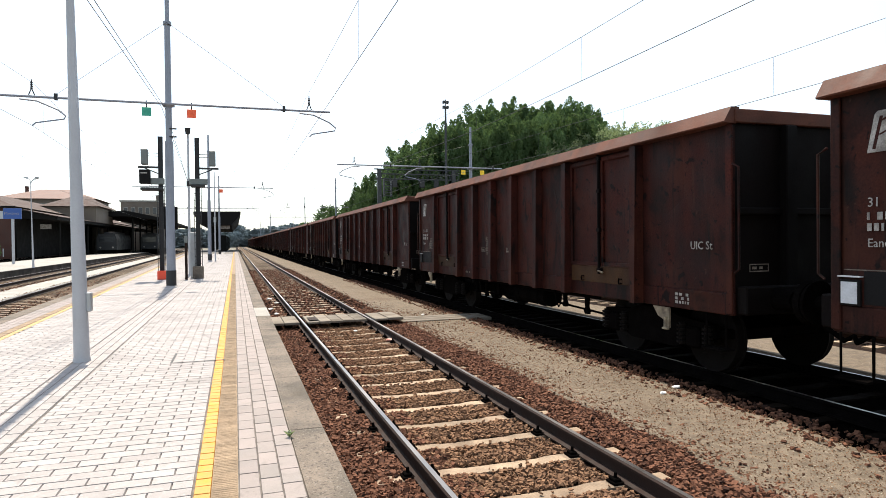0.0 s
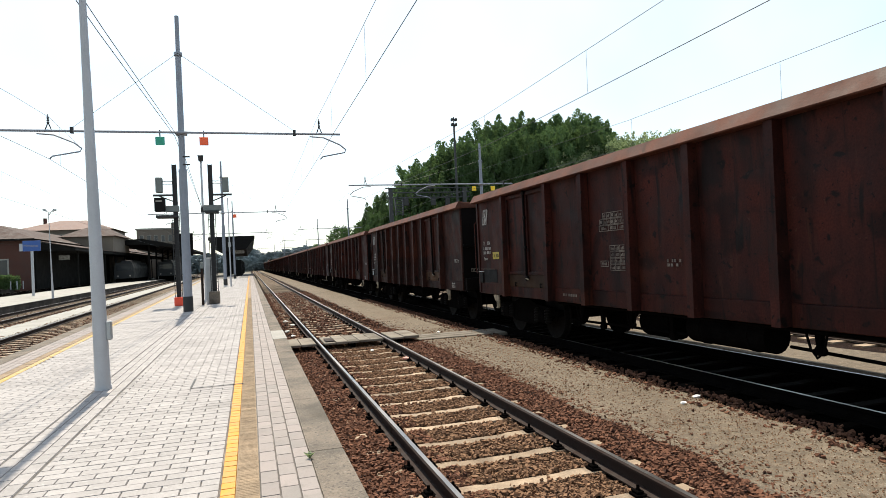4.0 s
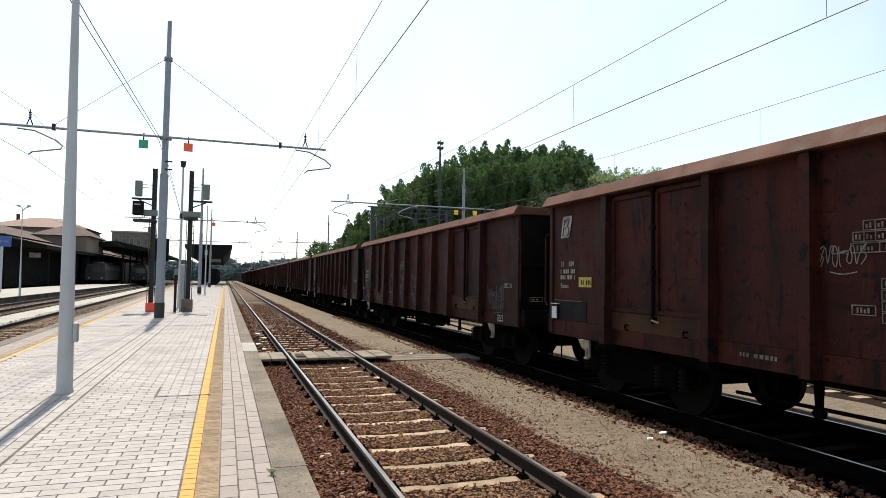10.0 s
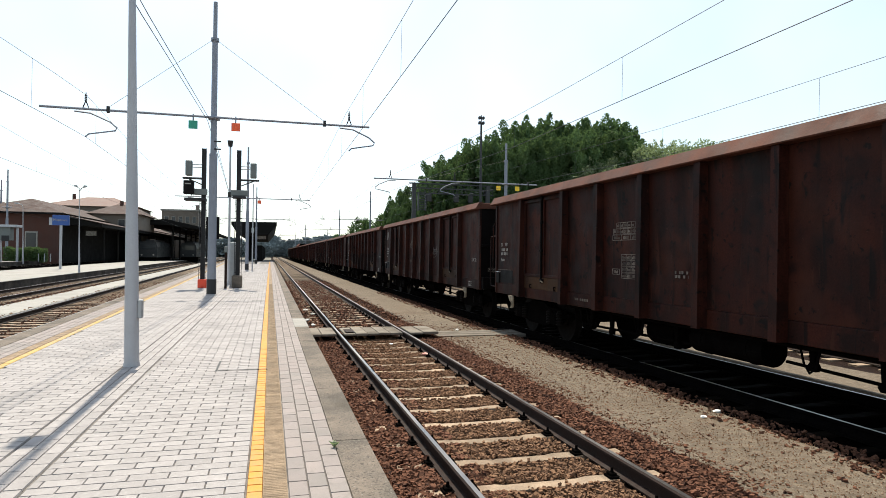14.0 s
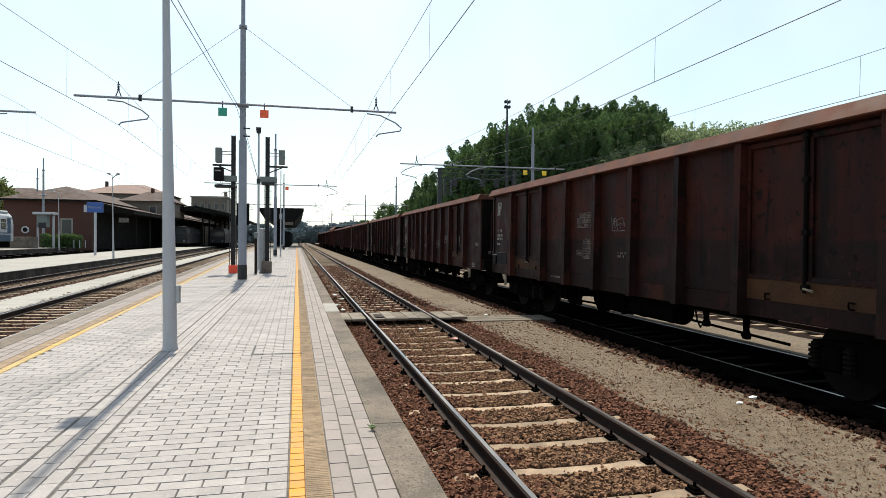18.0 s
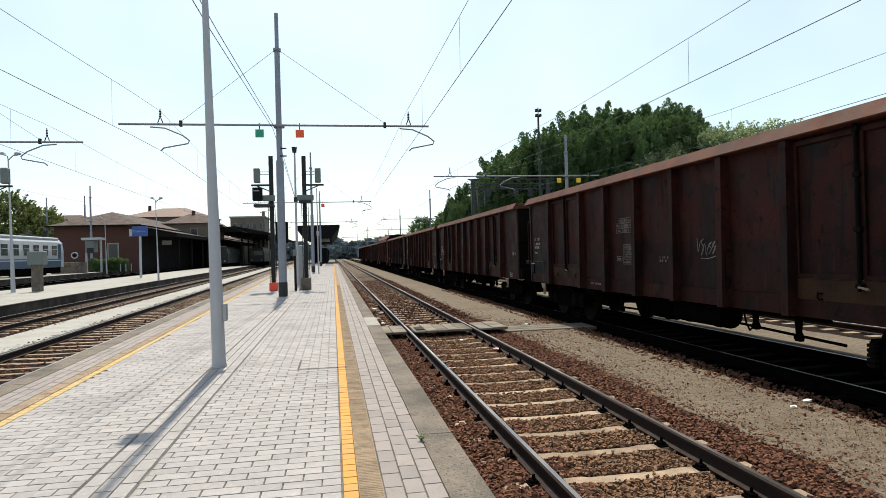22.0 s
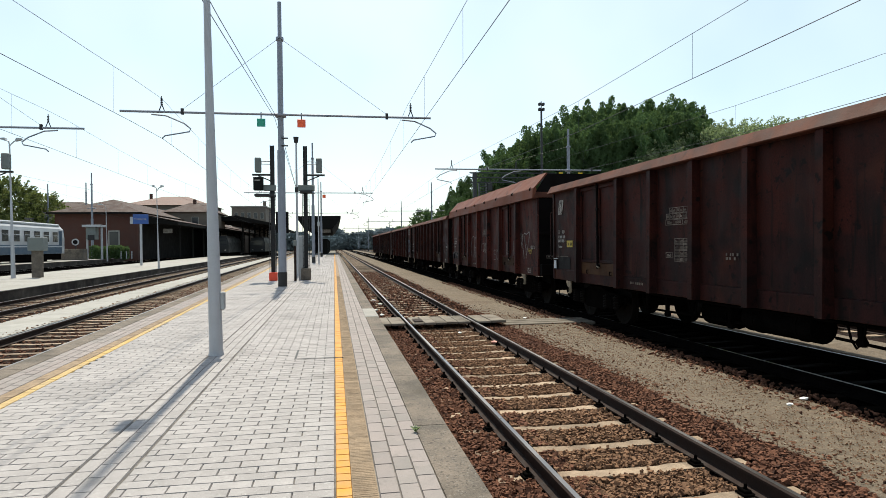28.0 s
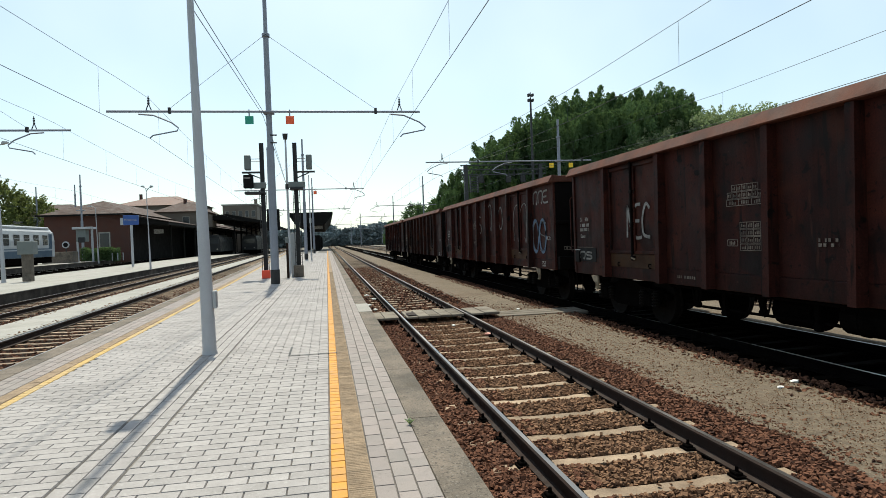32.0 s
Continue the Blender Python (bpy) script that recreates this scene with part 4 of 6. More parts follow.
    # ends
    for y, s in ((0.0, -1), (long_box, 1)):
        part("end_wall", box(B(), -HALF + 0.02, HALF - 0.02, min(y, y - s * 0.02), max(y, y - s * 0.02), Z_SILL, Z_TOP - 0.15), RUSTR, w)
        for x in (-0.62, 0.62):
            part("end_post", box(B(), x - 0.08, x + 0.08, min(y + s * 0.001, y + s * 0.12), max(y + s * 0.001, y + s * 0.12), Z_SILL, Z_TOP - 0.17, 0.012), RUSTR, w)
        bm = B()
        ys = (min(y + s * 0.001, y + s * 0.006), max(y + s * 0.001, y + s * 0.006))
        for q in ((-1.14, -0.86, 1.36, 1.372), (-1.14, -0.86, 1.44, 1.452), (-1.14, -1.13, 1.372, 1.44), (-0.87, -0.86, 1.372, 1.44), (-1.1, -1.04, 1.39, 1.42), (-1.0, -0.95, 1.39, 1.42)):
            box(bm, q[0], q[1], ys[0], ys[1], q[2], q[3])
        part("end_stencil", bm, CHALK, w)
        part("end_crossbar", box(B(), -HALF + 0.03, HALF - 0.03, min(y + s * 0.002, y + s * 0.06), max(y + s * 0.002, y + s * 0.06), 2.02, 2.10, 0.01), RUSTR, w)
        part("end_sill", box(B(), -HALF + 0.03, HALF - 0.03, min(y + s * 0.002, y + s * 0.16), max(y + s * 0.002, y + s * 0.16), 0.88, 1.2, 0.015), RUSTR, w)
        bm = B()
        poly_tube(bm, [(-HALF - 0.04, y + s * 0.05, 1.35), (-HALF - 0.04, y + s * 0.12, 1.4), (-HALF - 0.04, y + s * 0.12, 2.55), (-HALF - 0.04, y + s * 0.02, 2.6)], 0.014, 6)
        part("grab_rail", bm, RUST, w)
        for x in (-0.875, 0.875):
            bm = B()
            tube(bm, (x, y + s * 0.16, 1.05), (x, y + s * 0.40, 1.05), 0.13, 0.11, 14)
            tube(bm, (x, y + s * 0.38, 1.05), (x, y + s * 0.56, 1.05), 0.08, 0.08, 12)
            tube(bm, (x, y + s * 0.56, 1.05), (x, y + s * 0.615, 1.05), 0.24, 0.22, 20)
            part("buffer", bm, UNDER, w, "greasy round buffer")
        bm = B()
        tube(bm, (0, y + s * 0.16, 1.0), (0, y + s * 0.63, 0.98), 0.045, 0.045, 8)
        box(bm, -0.07, 0.07, min(y + s * 0.45, y + s * 0.6), max(y + s * 0.45, y + s * 0.6), 0.9, 1.08, 0.02)
        part("coupling", bm, UNDER, w)
        bm = B()
        poly_tube(bm, [(-0.4, y + s * 0.1, 0.95), (-0.38, y + s * 0.35, 0.72), (-0.36, y + s * 0.55, 0.6), (-0.3, y + s * 0.63, 0.66)], 0.03, 6)
        part("brake_hose", bm, UNDER, w)
        # footstep and towing hook at the corner
        bm = B()
        yy = y - s * 1.2
        prism(bm, [(yy - 0.16, 0.86), (yy + 0.16, 0.86), (yy + 0.06, 0.74), (yy - 0.05, 0.70), (yy - 0.1, 0.6), (yy - 0.16, 0.6)], "x", -HALF - 0.08, -HALF - 0.05)
        part("rope_hook", bm, HOOKM, w, "worn pale rope hook")
        bm = B()
        tube(bm, (-HALF - 0.085, yy - 0.1, 0.74), (-HALF - 0.085, yy - 0.1, 0.60), 0.022, 0.026, 8)
        box(bm, -HALF - 0.11, -HALF - 0.06, yy - 0.15, yy - 0.05, 0.575, 0.60, 0.006)
        part("hook_tip", bm, HOOKM, w)
        bm = B()
        poly_tube(bm, [(-HALF - 0.02, y - s * 0.1, 0.86), (-HALF - 0.02, y - s * 0.1, 0.46), (-HALF - 0.02, y - s * 0.42, 0.46), (-HALF - 0.02, y - s * 0.42, 0.86)], 0.014, 6)
        box(bm, -HALF - 0.1, -HALF + 0.1, min(y - s * 0.1, y - s * 0.42), max(y - s * 0.1, y - s * 0.42), 0.44, 0.46)
        part("footstep", bm, UNDER, w)
    # brake gear
    bm = B()
    tube(bm, (-0.95, long_box * 0.40, 0.66), (-0.95, long_box * 0.40 + 1.35, 0.66), 0.2, 0.2, 18)
    for f in (0.25, 1.1):
        tube(bm, (-0.95, long_box * 0.40 + f, 0.66), (-0.95, long_box * 0.40 + f + 0.05, 0.66), 0.21, 0.21, 18)
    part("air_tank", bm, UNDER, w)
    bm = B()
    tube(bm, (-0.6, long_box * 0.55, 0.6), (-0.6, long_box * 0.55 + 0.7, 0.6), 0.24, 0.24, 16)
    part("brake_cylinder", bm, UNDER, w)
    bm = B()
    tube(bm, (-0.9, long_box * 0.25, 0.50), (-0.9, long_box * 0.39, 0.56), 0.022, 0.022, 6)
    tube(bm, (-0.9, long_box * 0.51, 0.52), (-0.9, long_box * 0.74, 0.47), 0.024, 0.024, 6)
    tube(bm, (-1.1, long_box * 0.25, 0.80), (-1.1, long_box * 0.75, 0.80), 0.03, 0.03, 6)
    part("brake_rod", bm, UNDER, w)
    for f, z in ((0.30, 0.46), (0.36, 0.52), (0.53, 0.42), (0.60, 0.5), (0.66, 0.40), (0.71, 0.46)):
        bm = B()
        y = long_box * f
        prism(bm, [(y - 0.05, 0.86), (y + 0.05, 0.86), (y + 0.03, z + 0.1), (y + 0.075, z + 0.05), (y + 0.04, z), (y - 0.05, z), (y - 0.07, z + 0.06), (y - 0.025, z + 0.12)], "x", -0.98, -0.92)
        part("brake_hanger", bm, UNDER, w)
    for f in (0.34, 0.57, 0.68):
        y = long_box * f
        part("hanging_chain", poly_tube(B(), [(-1.15, y, 0.86), (-1.16, y + 0.06, 0.6), (-1.15, y + 0.15, 0.53), (-1.14, y + 0.24, 0.62), (-1.15, y + 0.3, 0.86)], 0.014, 5), UNDER, w)
    inset = 1.9
    bogie(w, inset), bogie(w, long_box - inset)
    # lettering that every wagon has
    fm = Matrix(((0, 0, -1, 0), (-1, 0, 0, 0), (0, 1, 0, 0), (0, 0, 0, 1)))          # text on the flank, read from the platform

    def flank(y, z, dx=0.004):
        return Matrix.Translation((-HALF - dx, y, z)) @ fm
    letters("lettering", "UIC St", 0.14, PAINTW, w, flank(0.72, 1.62))
    label_bars("stencil", w, -HALF - 0.009, 1.0, 1.06, 0.26, 0.035, 3, PAINTW)
    yb = long_box - 0.35
    letters("lettering", "RIV", 0.12, PAINTW, w, flank(yb - 0.26, 2.02))
    letters("lettering", "31", 0.12, PAINTW, w, flank(yb, 2.02))
    label_bars("number_bar", w, -HALF - 0.004, yb, 1.97, 0.48, 0.068, 2, PAINTW)
    letters("lettering", "Eanos", 0.11, PAINTW, w, flank(yb, 1.66))
    bm = B()
    box(bm, -HALF - 0.04, -HALF - 0.002, long_box - 0.30, long_box - 0.10, 1.12, 1.36, 0.008)
    hold = part("label_holder", bm, BLACKP, w, "black waybill holder")
    part("holder_lid", box(B(), -HALF - 0.05, -HALF - 0.001, long_box - 0.31, long_box - 0.09, 1.383, 1.395), CARD, hold)
    part("label_panel", box(B(), -HALF - 0.005, -HALF - 0.001, long_box - 1.15, long_box - 0.32, 1.14, 1.44), BLACKP, w, "black painted label panel")
    part("panel_rim", box(B(), -HALF - 0.006, -HALF - 0.001, long_box - 1.0, long_box - 0.12, 1.445, 1.455), CHALK, w)
    yt = end + door + mid * (mids - 1.4)
    rt_ = random.Random(4)
    for name, rows in (("load_table", ((2.26, 0.12, 0.55, 5), (2.16, 0.02, 0.74, 7), (2.06, 0.0, 0.80, 3))), ("brake_table", ((1.74, 0.28, 0.42, 3), (1.64, 0.28, 0.42, 3), (1.54, 0.28, 0.42, 3), (1.44, 0.28, 0.42, 3), (1.50, 0.0, 0.22, 1)))):
        bm = B()
        at_rear = name == "load_table" and long_box < 13 and not hood          # short wagons carry it on the rear panel
        for z, o, w_, n in rows:
            y1 = (long_box - 0.92 if at_rear else yt + 0.15) - o
            z -= 0.52 if at_rear else 0.0
            for q in (0, 0.086):
                box(bm, -HALF - 0.004, -HALF - 0.001, y1 - w_, y1, z + q, z + q + 0.009)
            for k in range(n + 1):
                yk = y1 - w_ * k / n
                box(bm, -HALF - 0.0042, -HALF - 0.001, yk - 0.005, yk + 0.005, z, z + 0.094)
            for k in range(n):
                yk = y1 - w_ * (k + 0.2) / n
                while yk > y1 - w_ * (k + 0.75) / n:
                    box(bm, -HALF - 0.004, -HALF - 0.001, yk - 0.018, yk, z + 0.022, z + rt_.choice((0.055, 0.07, 0.07)))
                    yk -= 0.034
        part(name, bm, CHALK, w)
    label_bars("stencil", w, -HALF - 0.004, yt - mid * 1.15, 1.6, 0.3, 0.04, 2, CHALK)
    label_bars("stencil", w, -HALF - 0.009, end + door + mid * (mids - 0.3), 1.02, 0.5, 0.045, 1, CHALK)
    if hood:
        for s in (-1, 1):
            bm = B()
            prism(bm, [(s * (HALF + 0.168), Z_TOP - 0.17), (s * (HALF + 0.19), Z_TOP - 0.17), (s * (HALF + 0.17), Z_TOP + 0.10), (s * (HALF + 0.12), Z_TOP + 0.12), (s * (HALF + 0.07), Z_TOP + 0.12), (s * (HALF + 0.07), Z_TOP + 0.03)], "y", -0.05, long_box + 0.05)
            part("hood_fascia", bm, HOOD, w, "upright rusty hood fascia")
            bm = B()
            prism(bm, [(s * (HALF + 0.14), Z_TOP + 0.121), (s * (HALF + 0.10), Z_TOP + 0.121), (s * 1.10, Z_TOP + 0.51), (s * 1.13, Z_TOP + 0.54)], "y", -0.05, long_box + 0.05)
            bmesh.ops.bisect_plane(bm, geom=bm.verts[:] + bm.edges[:] + bm.faces[:], plane_co=(0, 0, Z_TOP + 0.33), plane_no=(0, 0, 1))
            for k in range(1, 26):
                bmesh.ops.bisect_plane(bm, geom=bm.verts[:] + bm.edges[:] + bm.faces[:], plane_co=(0, long_box * k / 26, 0), plane_no=(0, 1, 0))
            dent = random.Random(9)
            for v in bm.verts:
                if 0.2 < v.co.y < long_box - 0.2 and v.co.z > Z_TOP + 0.2:
                    v.co.x += dent.uniform(-0.016, 0.016)
                    v.co.z += dent.uniform(-0.012, 0.012)
            part("hood_side", bm, HOOD, w, "orange-brown sloping hood plate with shallow dents")
            for c in cuts:
                bm = B()
                yc = min(max(c, 0.1), long_box - 0.1)
                box(bm, s * (HALF + 0.205) - 0.03, s * (HALF + 0.205) + 0.01, yc - 0.022, yc + 0.022, Z_TOP + 0.04, Z_TOP + 0.11, 0.006)
                tube(bm, (s * (HALF + 0.2), yc, Z_TOP + 0.1), (s * (HALF + 0.17), yc + 0.03, Z_TOP + 0.14), 0.01, 0.008, 6)
                part("hood_latch", bm, UNDER, w, "dark hood latch")
        # Dark plate closes the open hood end, standing in for the shade inside.
        for y0 in (-0.04, long_box):
            bm = B()
            prism(bm, [(-HALF - 0.08, Z_TOP), (HALF + 0.08, Z_TOP), (1.1, Z_TOP + 0.52), (-1.1, Z_TOP + 0.52)], "y", y0, y0 + 0.04)
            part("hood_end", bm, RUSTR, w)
    return w


def emblem(w, y, z):
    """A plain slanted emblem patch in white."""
    bm = B()
    prism(bm, [(y, z), (y - 0.24, z), (y - 0.28, z + 0.03), (y - 0.36, z + 0.32), (y - 0.34, z + 0.36), (y - 0.10, z + 0.36), (y - 0.07, z + 0.33)], "x", -HALF - 0.006, -HALF - 0.001)
    ob = part("emblem", bm, PAINTW, w)
    bm = B()
    for u0, v0, u1, v1, t in ((0.05, 0.03, 0.12, 0.31, 0.03), (0.12, 0.27, 0.21, 0.31, 0.03), (0.10, 0.15, 0.18, 0.18, 0.03), (0.17, 0.03, 0.25, 0.06, 0.03), (0.25, 0.06, 0.25, 0.17, 0.026), (0.20, 0.18, 0.27, 0.31, 0.026)):
        prism(bm, [(y - u0, z + v0), (y - u0 - t, z + v0 - 0.004), (y - u1 - t, z + v1), (y - u1, z + v1 + 0.004)], "x", -HALF - 0.008, -HALF - 0.0065)
    part("emblem_stroke", bm, RUST, w)
    return ob


# spacing over the buffers: long 15.74 m, short 14.04 m; y at the start of each wagon's leading box end
ORDER = "LSLSLLLLLLLLLLHLLLL"
LOB = {"L": 15.74, "S": 14.04, "H": 14.04}
LABELS = {"L": "rust-brown open goods wagon with ribbed steel sides", "S": "rust-brown shorter open goods wagon with ribbed steel sides",
          "H": "rust-orange goods wagon with a raised sloping hood and white scrawls"}
PROTO = {"L": wagon(LABELS["L"]), "S": wagon(LABELS["S"], 12.79, 1.75, 1.95), "H": wagon(LABELS["H"], 12.79, 1.90, 2.0, True, 3)}
TRAIN = []
ylead = 4.32 - 15.74
used = set()
tints = random.Random(11)
for k, c in enumerate(ORDER):
    if c in used:
        w = copy_thing(PROTO[c], Matrix())
    else:
        w = PROTO[c]
        used.add(c)
    g = tints.uniform(0.95, 1.1) if k < 4 else 1.7 if k == 14 else 1.2 if k == 5 else tints.uniform(0.85, 1.05)
    col = (g * tints.uniform(0.95, 1.12), g * tints.uniform(0.9, 1.05), g * tints.uniform(0.88, 1.08), (0.5, 0.15, 0.2, 0.6, 0.2, 0.4, 0.1, 0.3, 0.9, 0.3)[k % 10])
    for o in w.children_recursive:
        # End parts take a lower fixed tint, deepening their painted shade.
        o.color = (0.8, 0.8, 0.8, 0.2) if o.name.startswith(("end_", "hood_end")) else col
    w.location = (4.6, ylead, RAIL_Z)
    TRAIN.append((w, ylead))
    ylead += LOB[c]
for k in (0, 1, 2, 3, 4, 7, 8, 9, 12, 13):
    w, L_ = TRAIN[k][0], (12.79 if ORDER[k] in "SH" else 14.49)
    emblem(w, L_ - 0.35, 2.5)
for k in (2, 4, 9, 11, 12, 13):
    w = TRAIN[k][0]
    lb = 12.79 if ORDER[k] in "SH" else 14.49
    yellow = part("yellow_label", box(B(), -HALF - 0.006, -HALF - 0.002, lb - 1.3, lb - 0.93, 1.68, 1.84), PAINTY, w, "faded yellow test label")
    bm = B()
    for y in (lb - 1.0, lb - 1.05, lb - 1.15, lb - 1.2, lb - 1.25):
        box(bm, -HALF - 0.0075, -HALF - 0.0062, y - 0.03, y, 1.72, 1.79)
    part("label_mark", bm, BLACKP, yellow)
for k in (0, 3, 4, 13):
    w = TRAIN[k][0]
    lb = 12.79 if ORDER[k] in "SH" else 14.49
    part("waybill", box(B(), -HALF - 0.046, -HALF - 0.041, lb - 0.28, lb - 0.12, 1.14, 1.34), CARD, w, "white waybill card in its holder")
for k in (6, 9):
    w = TRAIN[k][0]
    for dx, dz in ((0.02, 0.0), (0.3, 0.12)):
        bent_rail = [(-HALF + dx, 14.52, 1.0), (-HALF + dx, 14.9, 1.02), (-HALF + dx, 14.96, 1.1), (-HALF + dx, 14.96, 2.2 + dz), (-HALF + dx, 14.9, 2.28 + dz), (-HALF + dx, 14.5, 2.29 + dz)]
        part("step_handrail", poly_tube(B(), bent_rail, 0.017, 7), RUST, w, "bent steel handrail at the wagon end")


GLYPH = {"M": [[(0, 0), (0.15, 1), (0.5, 0.3), (0.85, 1), (1, 0)]], "E": [[(0.9, 1), (0, 0.9), (0, 0.05), (1, 0)], [(0, 0.5), (0.7, 0.5)]], "C": [[(1, 0.85), (0.5, 1), (0, 0.6), (0.1, 0.1), (1, 0)]],
         "4": [[(0.7, 0), (0.75, 1), (0, 0.35), (1, 0.4)]], "7": [[(0, 1), (1, 0.95), (0.35, 0)]], "x": [[(0, 1), (1, 0.1)], [(0.9, 0.95), (0.2, 0)]], "F": [[(1, 1), (0, 0.95), (0.05, 0)], [(0, 0.5), (0.7, 0.55)]],
         "n": [[(0, 0), (0.05, 0.9), (0.9, 1), (0.8, 0), (0.6, 0.1)]], "S": [[(1, 0.95), (0.2, 1), (0.1, 0.6), (0.9, 0.45), (0.85, 0.05), (0, 0)]],
         "A": [[(0, 0), (0.5, 1), (1, 0)], [(0.2, 0.4), (0.85, 0.45)]], "o": [[(0.5 + 0.5 * math.cos(a * 0.55), 0.5 + 0.5 * math.sin(a * 0.55)) for a in range(13)]],
         "lobes": [[(0.3, 0.36), (0.12, 0.55), (0.02, 0.8), (0.09, 0.97), (0.24, 1.0), (0.38, 0.85), (0.46, 0.62), (0.5, 0.42)], [(0.5, 0.42), (0.42, 0.75), (0.45, 0.97), (0.55, 0.98), (0.72, 0.75), (0.9, 0.5), (0.98, 0.2), (0.94, 0.04), (0.84, 0.12), (0.7, 0.36)],
                   [(-0.02, 0.42), (0.25, 0.36), (0.5, 0.43), (0.62, 0.3)], [(0.15, 0.38), (0.2, 0.12), (0.35, 0.3), (0.46, 0.06), (0.6, 0.25), (0.76, 0.0), (0.86, 0.12)]],
         "jay": [[(0, 0.95), (0.12, 0.72), (0.25, 1.0)], [(0.02, 0.95), (0.3, 0.45)], [(0.3, 0.42), (0.5, 0.5), (0.85, 0.42), (1.0, 0.2), (0.8, 0.02), (0.66, 0.1), (0.7, 0.25)], [(0.2, 0.9), (0.55, 0.5)]],
         "brush": [[(0, 0.82), (0.07, 0.5), (0.1, 0.2)], [(0.0, 0.46), (0.16, 0.48)], [(0.1, 0.6), (0.2, 0.86), (0.28, 0.55), (0.33, 0.33)], [(0.31, 0.58), (0.42, 0.88), (0.5, 1.0), (0.53, 0.72), (0.63, 0.52), (0.78, 0.51), (0.92, 0.46), (0.96, 0.33), (0.85, 0.22), (0.6, 0.2)], [(0.9, 0.86), (0.82, 0.72), (0.75, 0.58)], [(0.12, 0.1), (0.25, 0.14), (0.4, 0.05), (0.53, 0.07)]],
         "slash": [[(0, 1), (0.05, 0.6), (0.4, 0.35)], [(0.55, 0.95), (0.58, 0.55), (1, -0.1)], [(0.0, 0.62), (0.5, 0.5)]], "trap": [[(0.4, -0.12), (0.34, 0.3), (0, 0.95), (0.5, 0.94), (1, 1), (0.62, 0.3), (0.45, 0.05)], [(0.4, 0.5), (0.44, 0.48)]],
         "hook": [[(0, 0.05), (0.1, 0.6), (0.05, 1)], [(0.05, 0.98), (0.5, 0.9), (0.95, 1.0)], [(0.5, 0.9), (0.55, 0.4), (0.5, 0.0), (0.9, 0.05), (0.85, 0.45)]],
         "star": [[(0, 0.45), (0.35, 0.6), (0.3, 1), (0.5, 0.65), (0.8, 0.95), (0.68, 0.55), (1, 0.5), (0.66, 0.4), (0.75, 0), (0.5, 0.35), (0.25, 0.05), (0.34, 0.42), (0, 0.45)], [(0.4, 0.25), (0.45, 0.8)], [(0.58, 0.2), (0.6, 0.75)]]}


def scrawl(seed, n):
    """One looping pen stroke across the unit square."""
    r = random.Random(seed)
    cells = n // 3
    pts, extra = [], []
    for i in range(cells):
        x0, w_ = i / cells, 1 / cells
        base, top = r.uniform(0, 0.25), r.uniform(0.55, 1.0)
        kind = r.choice("vosz")
        if kind == "v":
            pts += [(x0, top), (x0 + w_ * r.uniform(0.2, 0.5), base), (x0 + w_ * 0.8, top * r.uniform(0.6, 1))]
        elif kind == "o":
            pts += [(x0 + w_ * (0.45 + 0.4 * math.cos(a)), (base + top) / 2 + (top - base) * 0.5 * math.sin(a)) for a in (2.2, 3.6, 5.0, 6.4, 7.8, 9.2)]
        elif kind == "s":
            pts += [(x0 + w_ * 0.8, top), (x0 + w_ * 0.1, top * 0.8), (x0 + w_ * 0.75, (base + top) * 0.45), (x0, base)]
        else:
            extra.append([(x0, top), (x0 + w_ * 0.1, base), (x0 + w_ * 0.3, base * 0.5)])
            extra.append([(x0 - w_ * 0.1, (top + base) * 0.55), (x0 + w_ * 0.9, (top + base) * r.uniform(0.45, 0.7))])
    return [pts or [(0, 0), (0.5, 0.6), (1, 0.1)]] + extra + [[(r.uniform(0, 0.3), r.uniform(-0.15, 0.0)), (0.5, -0.1), (r.uniform(0.7, 1), r.uniform(-0.15, 0.05))]]


for k in range(6):
    GLYPH["scrawl%d" % k] = scrawl(k + 1, 15 + 3 * k)


def sprayed(w, what, y, z, wide_y, high, mat, line=0.035, out=0.006):
    """Letters or figures drawn on the flank as flat ribbons; y is the left end as read, z the foot."""
    for k, g in enumerate(what if isinstance(what, list) else list(what)):
        bm = B()
        for j, stroke in enumerate(GLYPH[g]):
            pin = [stroke[0]] + list(stroke) + [stroke[-1]]
            fine = [tuple(0.5 * (2 * b_ + (c_ - a_) * f + (2 * a_ - 5 * b_ + 4 * c_ - d_) * f * f + (3 * b_ - a_ - 3 * c_ + d_) * f ** 3) for a_, b_, c_, d_ in zip(*pin[i:i + 4])) for i in range(len(stroke) - 1) for f in (0, 0.25, 0.5, 0.75)] + [stroke[-1]]
            ps = [Vector((-HALF - out - 0.0004 * k - 0.0003 * j, y - wide_y * (k * 1.15 + u), z + high * v)) for u, v in fine]
            prev = None
            for i, q in enumerate(ps):
                d = (ps[min(i + 1, len(ps) - 1)] - ps[max(i - 1, 0)]).normalized()
                n = Vector((0, -d.z, d.y)) * line * 0.5
                cur = (bm.verts.new(q + n), bm.verts.new(q - n))
                if prev:
                    bm.faces.new((prev[0], prev[1], cur[1], cur[0]))
                prev = cur
            for v in bm.verts:
                v.co.x -= 0.0005
        part("graffiti", bm, mat, w)


def tags(k, label, spots):
    w = TRAIN[k][0]
    w["label"] = label
    for what, y, z, wy, hi, mat, line in spots:
        sprayed(w, what, y, z, wy, hi, mat, line)


